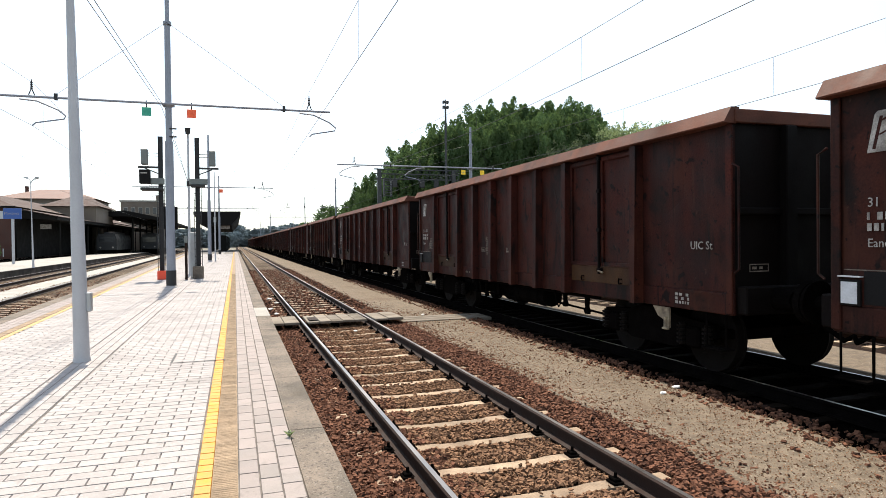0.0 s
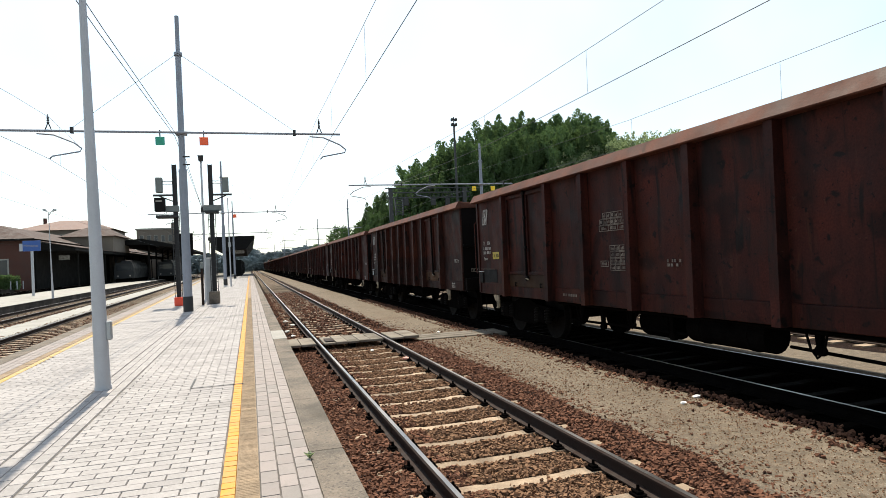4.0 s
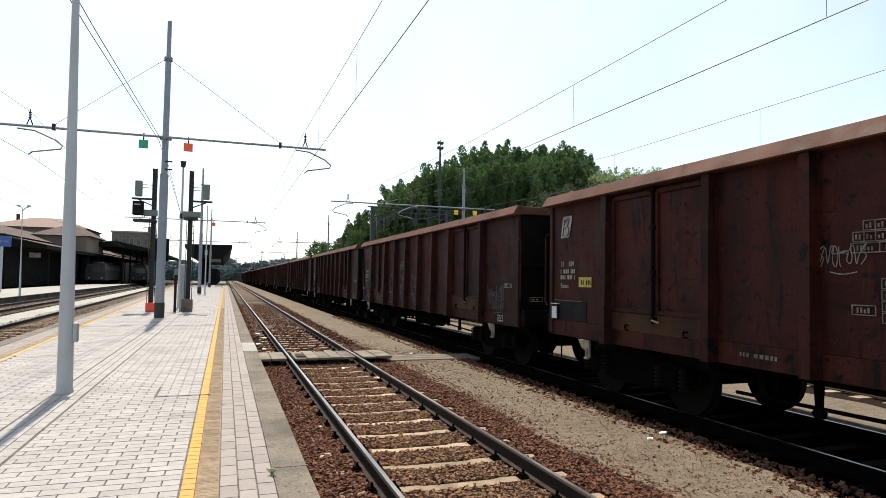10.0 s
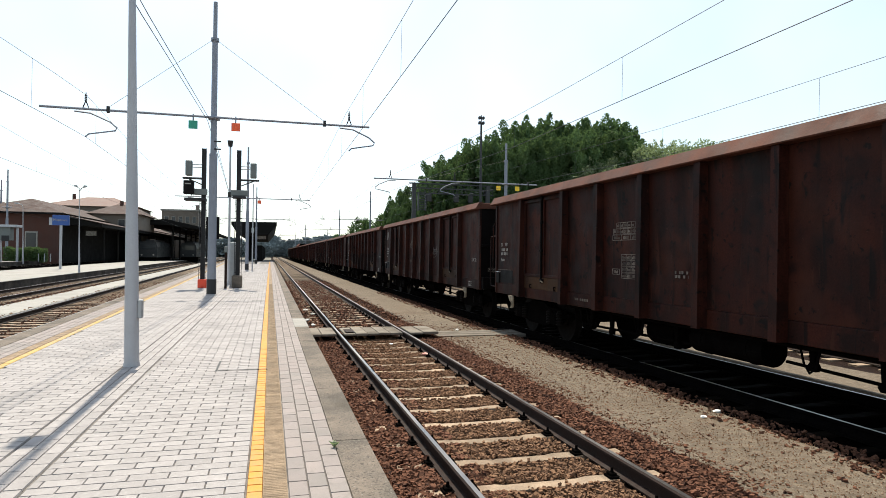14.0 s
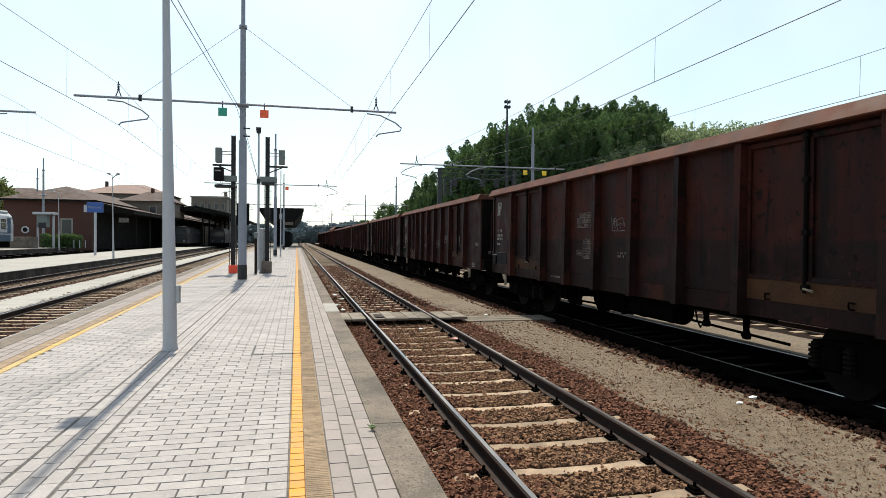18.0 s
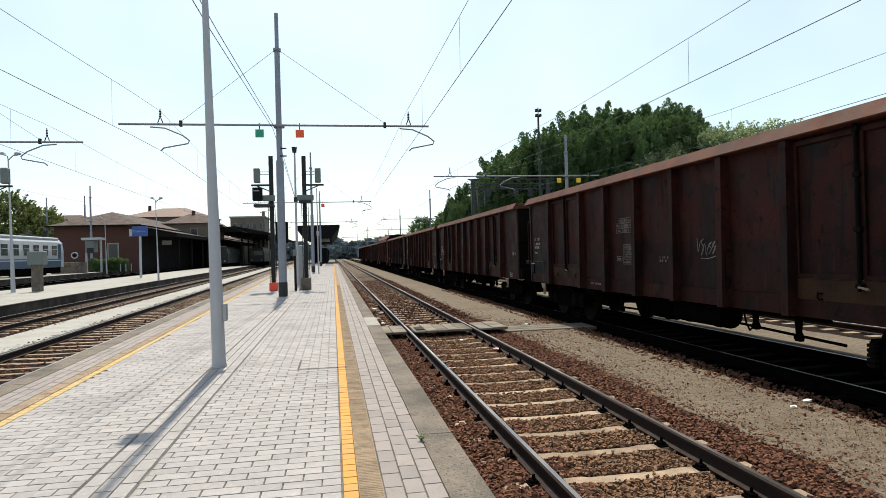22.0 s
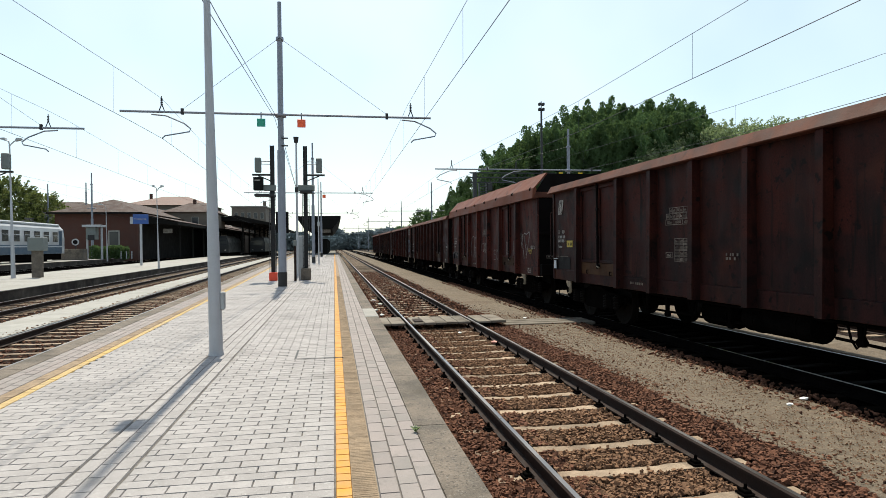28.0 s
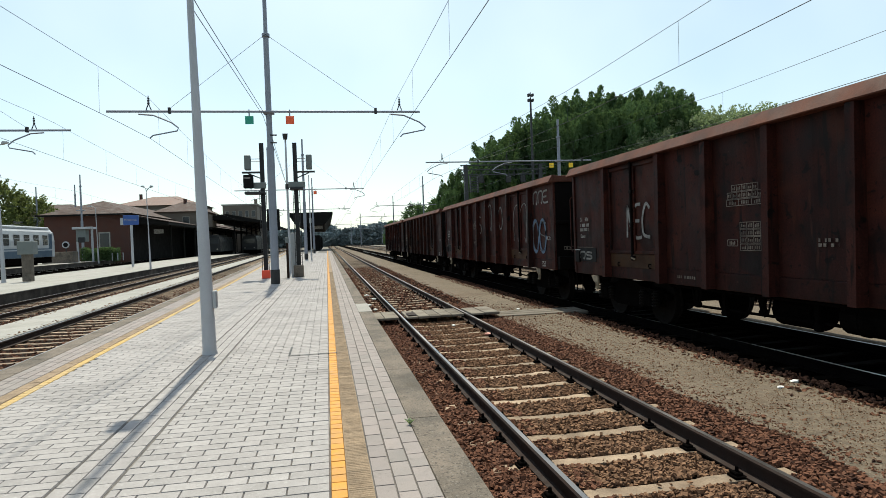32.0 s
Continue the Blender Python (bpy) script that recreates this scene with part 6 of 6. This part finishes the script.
POP = [mesh_np("crown", *plume_crown(100 + k, 0.22), LEAF) for k in range(5)]
WIL = [crown_mesh("crown", 200 + k, 560, 50, 0.36, LEAFS, upright=0.35, leaf=0.16) for k in range(3)]
BSH = [crown_mesh("crown", 300 + k, 420, 50, 0.42, LEAFO, upright=0.4, leaf=0.26) for k in range(2)]
BSD = [crown_mesh("crown", 320 + k, 420, 50, 0.42, LEAF, upright=0.5, leaf=0.24) for k in range(2)]
rt = random.Random(21)


def tree(name, x, y, h, meshes, label, group, spread=1.0):
    t = thing(name, label, "tree", group, at=(x, y, -0.5))
    bm = B()
    tube(bm, (0, 0, 0), (0.1, 0, h * 0.35), h * 0.018, h * 0.012, 10)
    tube(bm, (0.1, 0, h * 0.35), (0, 0.1, h * 0.8), h * 0.012, h * 0.004, 8)
    for k in range(7):
        a, z = rt.uniform(0, 6.28), h * rt.uniform(0.2, 0.6)
        tube(bm, (0.05, 0, z), (math.cos(a) * h * 0.12, math.sin(a) * h * 0.12, z + h * 0.16), h * 0.006, h * 0.002, 6)
    part("trunk", bm, BARK, t)
    c = shared("crown", rt.choice(meshes), t, (0, 0, 0), rt.uniform(0, 360), (h * spread, h * spread, h))
    return t


PROFILE = [(10.5, 6.5), (14.8, 9.8), (18.6, 12.6), (20.5, 14.9), (24, 17), (28, 18.2), (32, 20.4), (36, 21), (39.4, 21.2), (42.8, 21.8), (45.4, 20.8), (48.6, 18.6)]


def top_at(x):
    for (a, b), (c, d) in zip(PROFILE, PROFILE[1:]):
        if a <= x <= c:
            return b + (d - b) * (x - a) / (c - a)
    return PROFILE[-1][1]


x = 14.2
while x < 48.5:
    for dy, f in ((0, rt.uniform(0.86, 1.02)), (6, rt.uniform(0.9, 1.04))):
        yy = 78 + dy + rt.uniform(-2, 2)
        k = (yy + 1.5) / 81.5
        tree("poplar", -2.4 + (x + 2.4 + rt.uniform(-0.6, 0.6)) * k, yy, (top_at(x) * f + 0.5) * k * 1.0, POP, "tall dark green poplar with upright leafy shoots", "poplars behind the goods train")
    x += 1.9
for x, h in ((40.5, 13.4), (44.0, 15.4), (47.4, 17.2), (50.8, 17.6), (54.2, 18.4), (57.5, 18.3), (61.0, 18.9), (64.8, 18.5), (68.5, 18.0)):
    tree("willow", x - 4.5, 76 + rt.uniform(-2, 2), h * 0.97 - 1.2, WIL, "silvery green willow beside the poplars", "willows", 1.3)
for x, y, h in ((16.2, 92, 6.6), (17.5, 108, 8.6), (15.2, 122, 8.4), (13.6, 150, 6.2), (19.5, 118, 9.0), (18.5, 140, 7.8)):
    tree("broadleaf_tree", x, y, h, BSD, "rounded green tree beyond the goods track", "far trees", 1.0)
for x, y, h in ((-44, 88, 11.5), (-41.5, 92, 10), (-47, 86, 12), (-50, 90, 11), (-39, 96, 7.5), (-53, 84, 12)):
    tree("broadleaf_tree", x, y, h * 0.92, BSH, "dark green tree behind the parked passenger train", "trees by the station", 1.0)

v_all, f_all, off = [], [], 0
for k in range(70):
    yy = rt.uniform(290, 380)
    xx = rt.uniform(-60, 75)
    h = rt.uniform(6, 10.5)
    v, f = leaf_crown(400 + k, 240, 26, 0.5, upright=0.4, leaf=1.15, low=0.02)
    v_all.append(v * (h * 1.7, h * 1.7, h) + (xx, yy, -0.5))
    f_all.append(f + off)
    off += len(v)
tagged(new("distant_woods", mesh_np("distant_woods", np.concatenate(v_all), np.concatenate(f_all), LEAFF)), "haze-tinted line of distant woods closing the railway's far end", "woods", kind="stuff")

# ---- second platform and the concrete strip ----
p2 = thing("second_platform", "pale concrete island platform between the left tracks", "platform", kind="structure", at=(0, 0, 0), rz=SKEW)
part("platform_slab", box(B(), -19.7, -13.55, -14, 200, -0.52, -0.02), CONC, p2)
part("kerb_face", box(B(), -13.56, -13.28, -14, 200, -0.52, -0.016, 0.01), FACE, p2, "platform face darkened for its shade")
for y in range(-14, 120, 2):
    part("kerb_stone", box(B(), -13.6, -13.24, y + 0.01, y + 1.99, -0.015, 0.02, 0.008), CONC, p2)
p3 = thing("first_platform", "pale concrete platform before the station building", "platform", kind="structure", at=(0, 0, 0), rz=SKEW)
part("platform_slab", box(B(), -48, -26.3, 20, 200, -0.52, 0.25), CONC, p3)
part("kerb_face", box(B(), -26.31, -26.1, 20, 200, -0.52, 0.27, 0.01), FACE, p3, "platform face darkened for its shade")
cs = thing("concrete_strip", "low pale concrete walkway strip between the left tracks", "walkway", kind="structure", rz=SKEW)
for y in range(-14, 130, 4):
    part("strip_slab", box(B(), -10.0, -8.72, y + 0.01, y + 3.99, -0.52, -0.33, 0.012), CONC, cs)

sg = thing("station_sign", "blue enamel station name sign on a grey post", "sign", at=(-18.85, 56.7, 0))
part("post", box(B(), -0.09, 0.09, -0.06, 0.06, 0, 3.6, 0.01), LAMPG, sg)
part("board", box(B(), -0.62, 0.62, -0.09, 0.02, 3.58, 4.42, 0.01), BLUE, sg, "blue enamel board")
letters("lettering", "Mantova", 0.3, PAINTW, sg, Matrix.Translation((-0.56, -0.095, 3.92)) @ Matrix.Rotation(radians(90), 4, "X"))
part("side_board", box(B(), -0.86, -0.64, -0.05, 0.0, 3.6, 4.2), LAMPG, sg)
cb = thing("relay_cabinet", "grey concrete cabinet on a narrower foot", "cabinet", at=(-17.77, 34.8, 0))
part("foot", box(B(), -0.21, 0.21, -0.21, 0.21, 0, 1.42, 0.02), KERB, cb)
part("head", box(B(), -0.36, 0.4, -0.3, 0.3, 1.4, 2.1, 0.03), BOXG, cb)

# ---- station building ----
sb = thing("station_building", "long brown brick station building under low tiled roofs", "station building", at=(0, 0, 0))
part("brick_wall", box(B(), -37.0, -27.2, 85, 175, -0.1, 6.1), BRICK, sb)
bm = B()
a = [(-37.6, 84.3, 6.1), (-26.6, 84.3, 6.1), (-26.6, 176, 6.1), (-37.6, 176, 6.1), (-32.0, 91, 8.2), (-32.0, 170, 8.2)]
vs = [bm.verts.new(p) for p in a]
for q in ((0, 1, 4), (1, 2, 5, 4), (2, 3, 5), (3, 0, 4, 5), (0, 3, 2, 1)):
    bm.faces.new([vs[i] for i in q])
part("tiled_roof", bm, TILE, sb)
part("eaves_board", box(B(), -37.7, -26.5, 84.2, 84.4, 5.9, 6.12), ROOFM, sb)
wnd = part("window", box(B(), -30.75, -29.4, 84.93, 85.02, 1.7, 3.8), CONC, sb, "pale-framed window")
part("pane", box(B(), -30.6, -29.55, 84.9, 84.94, 1.85, 3.65), GLASSD, wnd)
for y in range(92, 170, 7):
    wnd = part("doorway", box(B(), -27.21, -27.12, y, y + 1.6, 0, 2.8), CONC, sb)
    part("pane", box(B(), -27.13, -27.1, y + 0.15, y + 1.45, 0.1, 2.65), GLASSD, wnd)
cn = thing("station_canopy", "long dark platform canopy along the station building", "canopy", at=(0, 0, 0))
bm = B()
prism(bm, [(-27.1, 5.9), (-22.6, 4.9), (-22.6, 4.55), (-27.1, 4.75)], "y", 86, 178)
part("canopy_roof", bm, ROOFM, cn)
bm = B()
prism(bm, [(-27.1, 5.92), (-22.5, 4.92), (-22.5, 4.98), (-27.1, 6.0)], "y", 85.8, 178.2)
part("roof_tiles", bm, TILE, cn)
for y in range(90, 178, 8):
    part("post", box(B(), -23.4, -23.2, y - 0.1, y + 0.1, 0, 4.7, 0.02), ROOFM, cn)
# Added near-black sheet before the wall, in place of the shade beneath the roof.
part("back_screen", box(B(), -27.05, -26.9, 86, 178, 0, 4.8), ROOFM, cn)
part("hanging_sign", box(B(), -25.2, -24.0, 89.0, 89.1, 3.5, 4.1), PAINTW, cn)
c2 = thing("island_canopy", "dark flat canopy over the second platform", "canopy", at=(0, 0, 0))
bm = B()
prism(bm, [(-24.5, 6.9), (-20, 7.3), (-13.6, 5.9), (-13.6, 5.5), (-20, 6.3), (-24.5, 6.2)], "y", 118, 190)
part("canopy_roof", bm, ROOFM, c2)
for y in range(120, 190, 9):
    part("post", box(B(), -19.2, -18.9, y - 0.12, y + 0.12, 0, 6.4, 0.02), ROOFM, c2)
    bent("brace", [(-19.05, y, 4.6), (-15.5, y, 6.0)], 0.07, ROOFM, c2)
c3 = thing("platform_canopy", "dark deep-edged canopy over the platform's far end", "canopy", at=(0, 0, 0))
bm = B()
prism(bm, [(-8.9, 7.0), (-1.15, 7.05), (-1.15, 6.6), (-2.7, 4.7), (-7.7, 4.7), (-8.9, 6.5)], "y", 115, 190)
part("canopy_roof", bm, ROOFM, c3)
for y in range(117, 190, 9):
    part("post", box(B(), -6.2, -5.9, y - 0.15, y + 0.15, 0, 4.8, 0.02), ROOFM, c3)
    part("bench_screen", box(B(), -4.7, -3.6, y + 1, y + 3.0, 0, 2.9), ROOFM, c3)
part("hanging_sign", box(B(), -4.6, -3.0, 116.4, 116.5, 4.0, 4.6), PAINTW, c3)
for dx in (-4.4, -3.2):
    part("sign_hanger", box(B(), dx - 0.03, dx + 0.03, 116.43, 116.47, 4.6, 4.75), ROOFM, c3)

hb = thing("town_house", "ochre apartment block behind the station", "building", "town buildings", at=(0, 0, 0))
part("wall", box(B(), -30.5, -21.3, 182, 196, -0.5, 12.7), PLASTER, hb)
part("parapet", box(B(), -30.8, -21.0, 181.8, 196.2, 12.7, 13.1), CONC, hb)
for k in range(5):
    w_ = part("window", box(B(), -29.8 + k * 1.75, -28.8 + k * 1.75, 181.93, 182.02, 9.4, 11.2), CONC, hb)
    part("pane", box(B(), -29.7 + k * 1.75, -28.9 + k * 1.75, 181.9, 181.94, 9.5, 11.1), GLASSD, w_)
part("chimney", box(B(), -22.2, -21.4, 184, 185, 13.1, 14.6), PLASTER, hb)


def house(x0, x1, y, z, rise, label, roofm, foot=-0.5):
    h = thing("town_house", label, "building", "town buildings")
    part("wall", box(B(), x0, x1, y, y + 14, foot, z), PLASTER, h)
    bm = B()
    vs = [bm.verts.new(p) for p in ((x0 - 0.6, y - 0.6, z), (x1 + 0.6, y - 0.6, z), (x1 + 0.6, y + 14.6, z), (x0 - 0.6, y + 14.6, z), (x0 + (x1 - x0) * 0.35, y + 7, z + rise), (x0 + (x1 - x0) * 0.65, y + 7, z + rise))]
    for q in ((0, 1, 5, 4), (1, 2, 5), (2, 3, 4, 5), (3, 0, 4), (0, 3, 2, 1)):
        bm.faces.new([vs[i] for i in q])
    part("roof", bm, roofm, h)
    part("chimney", box(B(), x0 + 3, x0 + 3.5, y + 6, y + 6.5, z, z + rise + 0.5), BRICK, h)
    for k in range(int((x1 - x0) / 3)):
        w_ = part("window", box(B(), x0 + 1 + k * 3, x0 + 2.1 + k * 3, y - 0.05, y + 0.02, z - 2.4, z - 0.8), CONC, h)
        part("pane", box(B(), x0 + 1.1 + k * 3, x0 + 2.0 + k * 3, y - 0.07, y - 0.04, z - 2.3, z - 0.9), GLASSD, w_)
    return h


house(-42, -26.5, 128, 9.8, 2.2, "old town house with a pink tiled hip roof", TILEP)
house(-29.5, -22.5, 108, 7.4, 2.0, "brown-roofed upper storey rising over the station canopy", TILE, 5.0)
house(-56, -44, 118, 8.4, 1.8, "town house with a brown tiled roof behind the trees", TILE)

kb = thing("platform_kiosk", "small white kiosk shelter on posts", "kiosk", at=(-29.3, 76, 0.25))
part("roof", box(B(), -1.0, 1.0, -0.8, 0.8, 3.7, 3.95, 0.02), LAMPG, kb)
part("cabin", box(B(), -0.7, 0.3, -0.5, 0.5, 2.3, 3.7, 0.02), BOXG, kb)
part("shutter", box(B(), -0.5, 0.2, -0.54, -0.5, 2.2, 2.8), DARKST, kb)
for x in (-0.75, 0.8):
    part("post", box(B(), x - 0.09, x + 0.09, -0.09, 0.09, 0, 3.7), LAMPG, kb)
hd = thing("hedge", "clipped green hedge beside the station building", "hedge", at=(-29.0, 80, 0.25))
rh = np.random.default_rng(77)
c = rh.uniform((-2.1, -0.6, 0.0), (2.1, 0.6, 1.55), (5200, 3))
c[:, 2] += 0.09 * np.sin(c[:, 0] * 2.3) + 0.06 * np.sin(c[:, 0] * 7)
u, q = rh.normal(0, 1, (5200, 3)), rh.normal(0, 1, (5200, 3))
u, q = u / np.linalg.norm(u, axis=1, keepdims=True) * 0.10, q / np.linalg.norm(q, axis=1, keepdims=True) * 0.07
hm = mesh_np("foliage", np.stack([c - u, c + q, c + u, c - q], 1).reshape(-1, 3), np.arange(5200 * 4).reshape(-1, 4), LEAF)
shared("foliage", hm, hd, (0, 0, 0))
for k in range(3):
    part("rail_post", box(B(), 1.6 + k * 0.6, 1.68 + k * 0.6, -1.2, -1.12, 0, 0.9), LAMPG, hd)

# ---- parked trains ----
pt = thing("passenger_train", "white and blue passenger railcar parked at a buffer stop", "train", at=(-32.0, 71.5, 0.28))
prof = [(-1.4, 0.75), (1.4, 0.75), (1.42, 2.4), (1.3, 3.3), (0.9, 3.75), (-0.9, 3.75), (-1.3, 3.3), (-1.42, 2.4)]
bm = B()
prism(bm, prof, "y", -40, -0.9)
prism(bm, [(u * 0.93, 0.8 + (v - 0.8) * 0.97) for u, v in prof], "y", -0.9, 0.0)
part("body", bm, TRAINW, pt)
part("roof", box(B(), -1.15, 1.15, -39.8, -0.7, 3.5, 3.82, 0.1), GALV, pt, "grey train roof")
part("lower_panel", box(B(), 1.405, 1.432, -40, -0.95, 0.76, 1.42), TRAINB, pt, "blue lower body")
part("white_line", box(B(), 1.405, 1.435, -40, -0.95, 1.425, 1.5), CARD, pt, "thin white line")
part("waist_stripe", box(B(), 1.41, 1.435, -40, -0.95, 1.505, 1.62), TRAINB, pt, "blue waist stripe")
part("skirt", box(B(), -1.3, 1.3, -39, -0.8, 0.15, 0.76), UNDER, pt)
part("nose_panel", box(B(), -1.25, 1.25, -0.02, 0.03, 0.9, 3.2, 0.02), TRAINB, pt, "blue cab front")
part("cab_side", box(B(), 1.40, 1.44, -1.6, -0.92, 1.62, 3.1), TRAINB, pt)
part("windscreen", box(B(), -1.0, 1.0, 0.031, 0.05, 2.1, 3.0), GLASSD, pt)
for k in range(17):
    pane = part("window", box(B(), 1.395, 1.44, -3.0 - k * 2.0, -1.95 - k * 2.0, 1.95, 2.95), GLASSD, pt)
    part("window_bar", box(B(), 1.441, 1.447, -3.0 - k * 2.0, -1.95 - k * 2.0, 2.55, 2.59), CARD, pane)
for y in (-5, -17, -29):
    part("bogie", box(B(), -1.1, 1.1, y - 1.4, y + 1.4, -0.28, 0.2, 0.05), UNDER, pt)
part("pantograph", poly_tube(B(), [(-0.6, -6, 3.85), (0.6, -5.2, 4.25), (-0.5, -4.6, 4.3), (0.4, -4.0, 3.85)], 0.05, 6), DARKST, pt)
bs = thing("buffer_stop", "dark buffer stop with a round pale-ringed disc", "buffer stop", at=(-31.6, 74.5, 0.25))
part("block", box(B(), -1.6, 1.6, 0, 1.4, -0.3, 1.25, 0.05), KERB, bs)
part("disc", tube(B(), (0.9, -0.1, 2.0), (0.9, -0.06, 2.0), 0.38, 0.38, 24), LAMPG, bs, "round pale ring")
part("disc_centre", tube(B(), (0.9, -0.13, 2.0), (0.9, -0.1, 2.0), 0.24, 0.24, 24), BLACKP, bs)
part("disc_post", box(B(), 0.85, 0.95, 0, 0.08, 1.2, 2.0), DARKST, bs)


def loco(x, y, mat, label, h=3.6):
    l = thing("locomotive", label, "locomotive", "parked locomotives", at=(x, y, -0.3))
    bm = B()
    prism(bm, [(-1.45, 0.9), (1.45, 0.9), (1.45, 2.6), (1.2, h), (-1.2, h), (-1.45, 2.6)], "y", 0, 15)
    part("body", bm, mat, l)
    part("windscreen", box(B(), -1.1, 1.1, -0.03, 0.0, 2.2, 3.1), GLASSD, l)
    part("underframe", box(B(), -1.3, 1.3, 0.3, 14.7, 0.1, 0.9), UNDER, l)
    part("roof_gear", box(B(), -0.7, 0.7, 2, 13, h, h + 0.35, 0.05), DARKST, l)
    for s in (-0.9, 0.9):
        part("headlight", tube(B(), (s, -0.06, 1.3), (s, 0.0, 1.3), 0.14, 0.14, 12), PAINTW, l)
    return l


loco(-17.4, 128, TRAING, "dark green electric locomotive standing under the canopies")
loco(-21.8, 112, TRAING, "dark blue railcar standing by the station canopy", 3.5)

# ---- floodlight tower, gantry ----
ft = thing("floodlight_tower", "tall slender floodlight tower before the poplars", "floodlight", at=(21.9, 70, -0.2))
part("pole", tube(B(), (0, 0, 0), (0, 0, 17.6), 0.2, 0.11, 12), GANTRYG, ft)
for z in (17.4, 18.0):
    for s in (-1, 1):
        part("floodlight", box(B(), s * 0.1, s * 0.36, -0.25, 0.15, z, z + 0.34, 0.04), DARKST, ft)
part("crown_post", tube(B(), (0, 0, 17.6), (0, 0, 18.5), 0.06, 0.06, 8), DARKST, ft)
gn = thing("signal_gantry", "grey lattice gantry over the farther tracks", "gantry", at=(0, 72, -0.5))
for x in (14.2, 23.5):
    part("leg", box(B(), x - 0.22, x + 0.22, -0.2, 0.2, 0, 10.6), GANTRYG, gn)
for z in (9.35, 9.95, 10.5):
    part("chord", box(B(), 13.6, 24.2, -0.08, 0.08, z, z + 0.13), GANTRYG, gn)
for k in range(18):
    x = 13.8 + k * 0.58
    bent("lattice", [(x, 0.02, 9.4), (x + 0.29, 0.02, 10.5), (x + 0.58, 0.02, 9.4)], 0.045, GANTRYG, gn, seg=5)
for x in (16.0, 19.4, 21.2):
    part("signal_head", box(B(), x - 0.3, x + 0.3, -0.4, -0.1, 8.4, 9.3, 0.04), DARKST, gn, "dark signal head under the gantry")
cage = part("ladder_cage", box(B(), 14.7, 14.78, -0.3, 0.3, 7.3, 9.4), GANTRYG, gn, "steel ladder cage")
for k in range(7):
    part("rung", box(B(), 14.78, 15.6, -0.3, -0.24, 7.4 + k * 0.29, 7.5 + k * 0.29), GANTRYG, cage)
part("rail", box(B(), 15.6, 15.68, -0.3, 0.3, 7.3, 9.4), GANTRYG, cage)

# ---- litter ----
for k, (x, y, z, s, mat) in enumerate(((0.62, 10.33, -0.42, 0.09, LITTERR), (0.25, 11.9, -0.43, 0.07, LITTER), (-1.2, 14.6, -0.43, 0.09, LITTER), (-1.15, 15.8, -0.43, 0.08, LITTER), (-1.22, 17.2, -0.43, 0.1, LITTER),
                                       (-1.1, 20.5, -0.43, 0.1, LITTER), (2.35, 13.95, -0.41, 0.06, LITTER), (3.1, 5.2, -0.415, 0.07, LITTER), (2.75, 5.0, -0.415, 0.05, LITTER), (-1.25, 2.6, -0.43, 0.05, LITTER), (-0.95, 19, -0.43, 0.09, LITTER))):
    bm = B()
    bmesh.ops.create_icosphere(bm, subdivisions=1, radius=s)
    r = random.Random(k)
    for v in bm.verts:
        v.co = Vector((v.co.x * r.uniform(0.5, 1.2), v.co.y * r.uniform(0.5, 1.2), v.co.z * r.uniform(0.15, 0.6)))
    ob = mesh_ob("paper_scrap", bm, mat)
    ob.location = (x, y, z)
    tagged(ob, "crumpled pinkish wrapper lying between the rails" if mat is LITTERR else "crumpled white paper scrap on the ballast", "litter", "scraps of litter")
bm = B()
for k in range(26):
    a = rt.uniform(0, 6.28)
    l = rt.uniform(0.02, 0.05)
    quad(bm, (0, 0, 0), (math.cos(a) * l * 0.5 + 0.008, math.sin(a) * l * 0.5, l * 0.8), (math.cos(a) * l, math.sin(a) * l, l), (math.cos(a) * l * 0.5 - 0.008, math.sin(a) * l * 0.5, l * 0.8))
ob = tagged(mesh_ob("weed_tuft", bm, LEAFS), "small green weed growing in a kerb joint", "plant")
ob.location = (-1.79, 3.42, 0)


# ---- what moves ----
GONE = [-0.05, 4.64, 9.5, 14.52, 19.72, 25.06, 30.57, 36.25, 42.1, 48.11, 54.26, 60.6, 67.11, 73.79, 80.55, 87.47, 94.59, 101.88, 109.43, 117.22, 124.97,
        132.85, 140.95, 149.14, 157.5, 165.91, 174.26, 182.26, 190.08, 197.95, 206.06, 214.03, 221.84]       # metres run at each second


def run(t):
    i = min(int(t), 31)
    f = t - i
    p = [GONE[max(0, min(32, j))] for j in (i - 1, i, i + 1, i + 2)]
    if i == 0:
        p[0] = 2 * GONE[0] - GONE[1]
    if i == 31:
        p[3] = 2 * GONE[32] - GONE[31]
    return p[1] + 0.5 * f * (p[2] - p[0] + f * (2 * p[0] - 5 * p[1] + 4 * p[2] - p[3] + f * (3 * (p[1] - p[2]) + p[3] - p[0])))


def motions():
    times = [k * 0.5 for k in range(65)]
    steps = [k / 15 for k in range(481)]
    turns = [run(t) / 0.46 for t in steps]
    for w, y in TRAIN:
        walk(w, [(t, pose(4.6, y - run(t), RAIL_Z)) for t in times])
        for b in w.children:
            if b.name.startswith("bogie"):
                for ws in b.children:
                    if ws.name.startswith("wheelset"):
                        at = Matrix.Translation(ws.location)
                        walk(ws, [(t, at @ Matrix.Rotation(a, 4, "X")) for t, a in zip(steps, turns)])


motions()
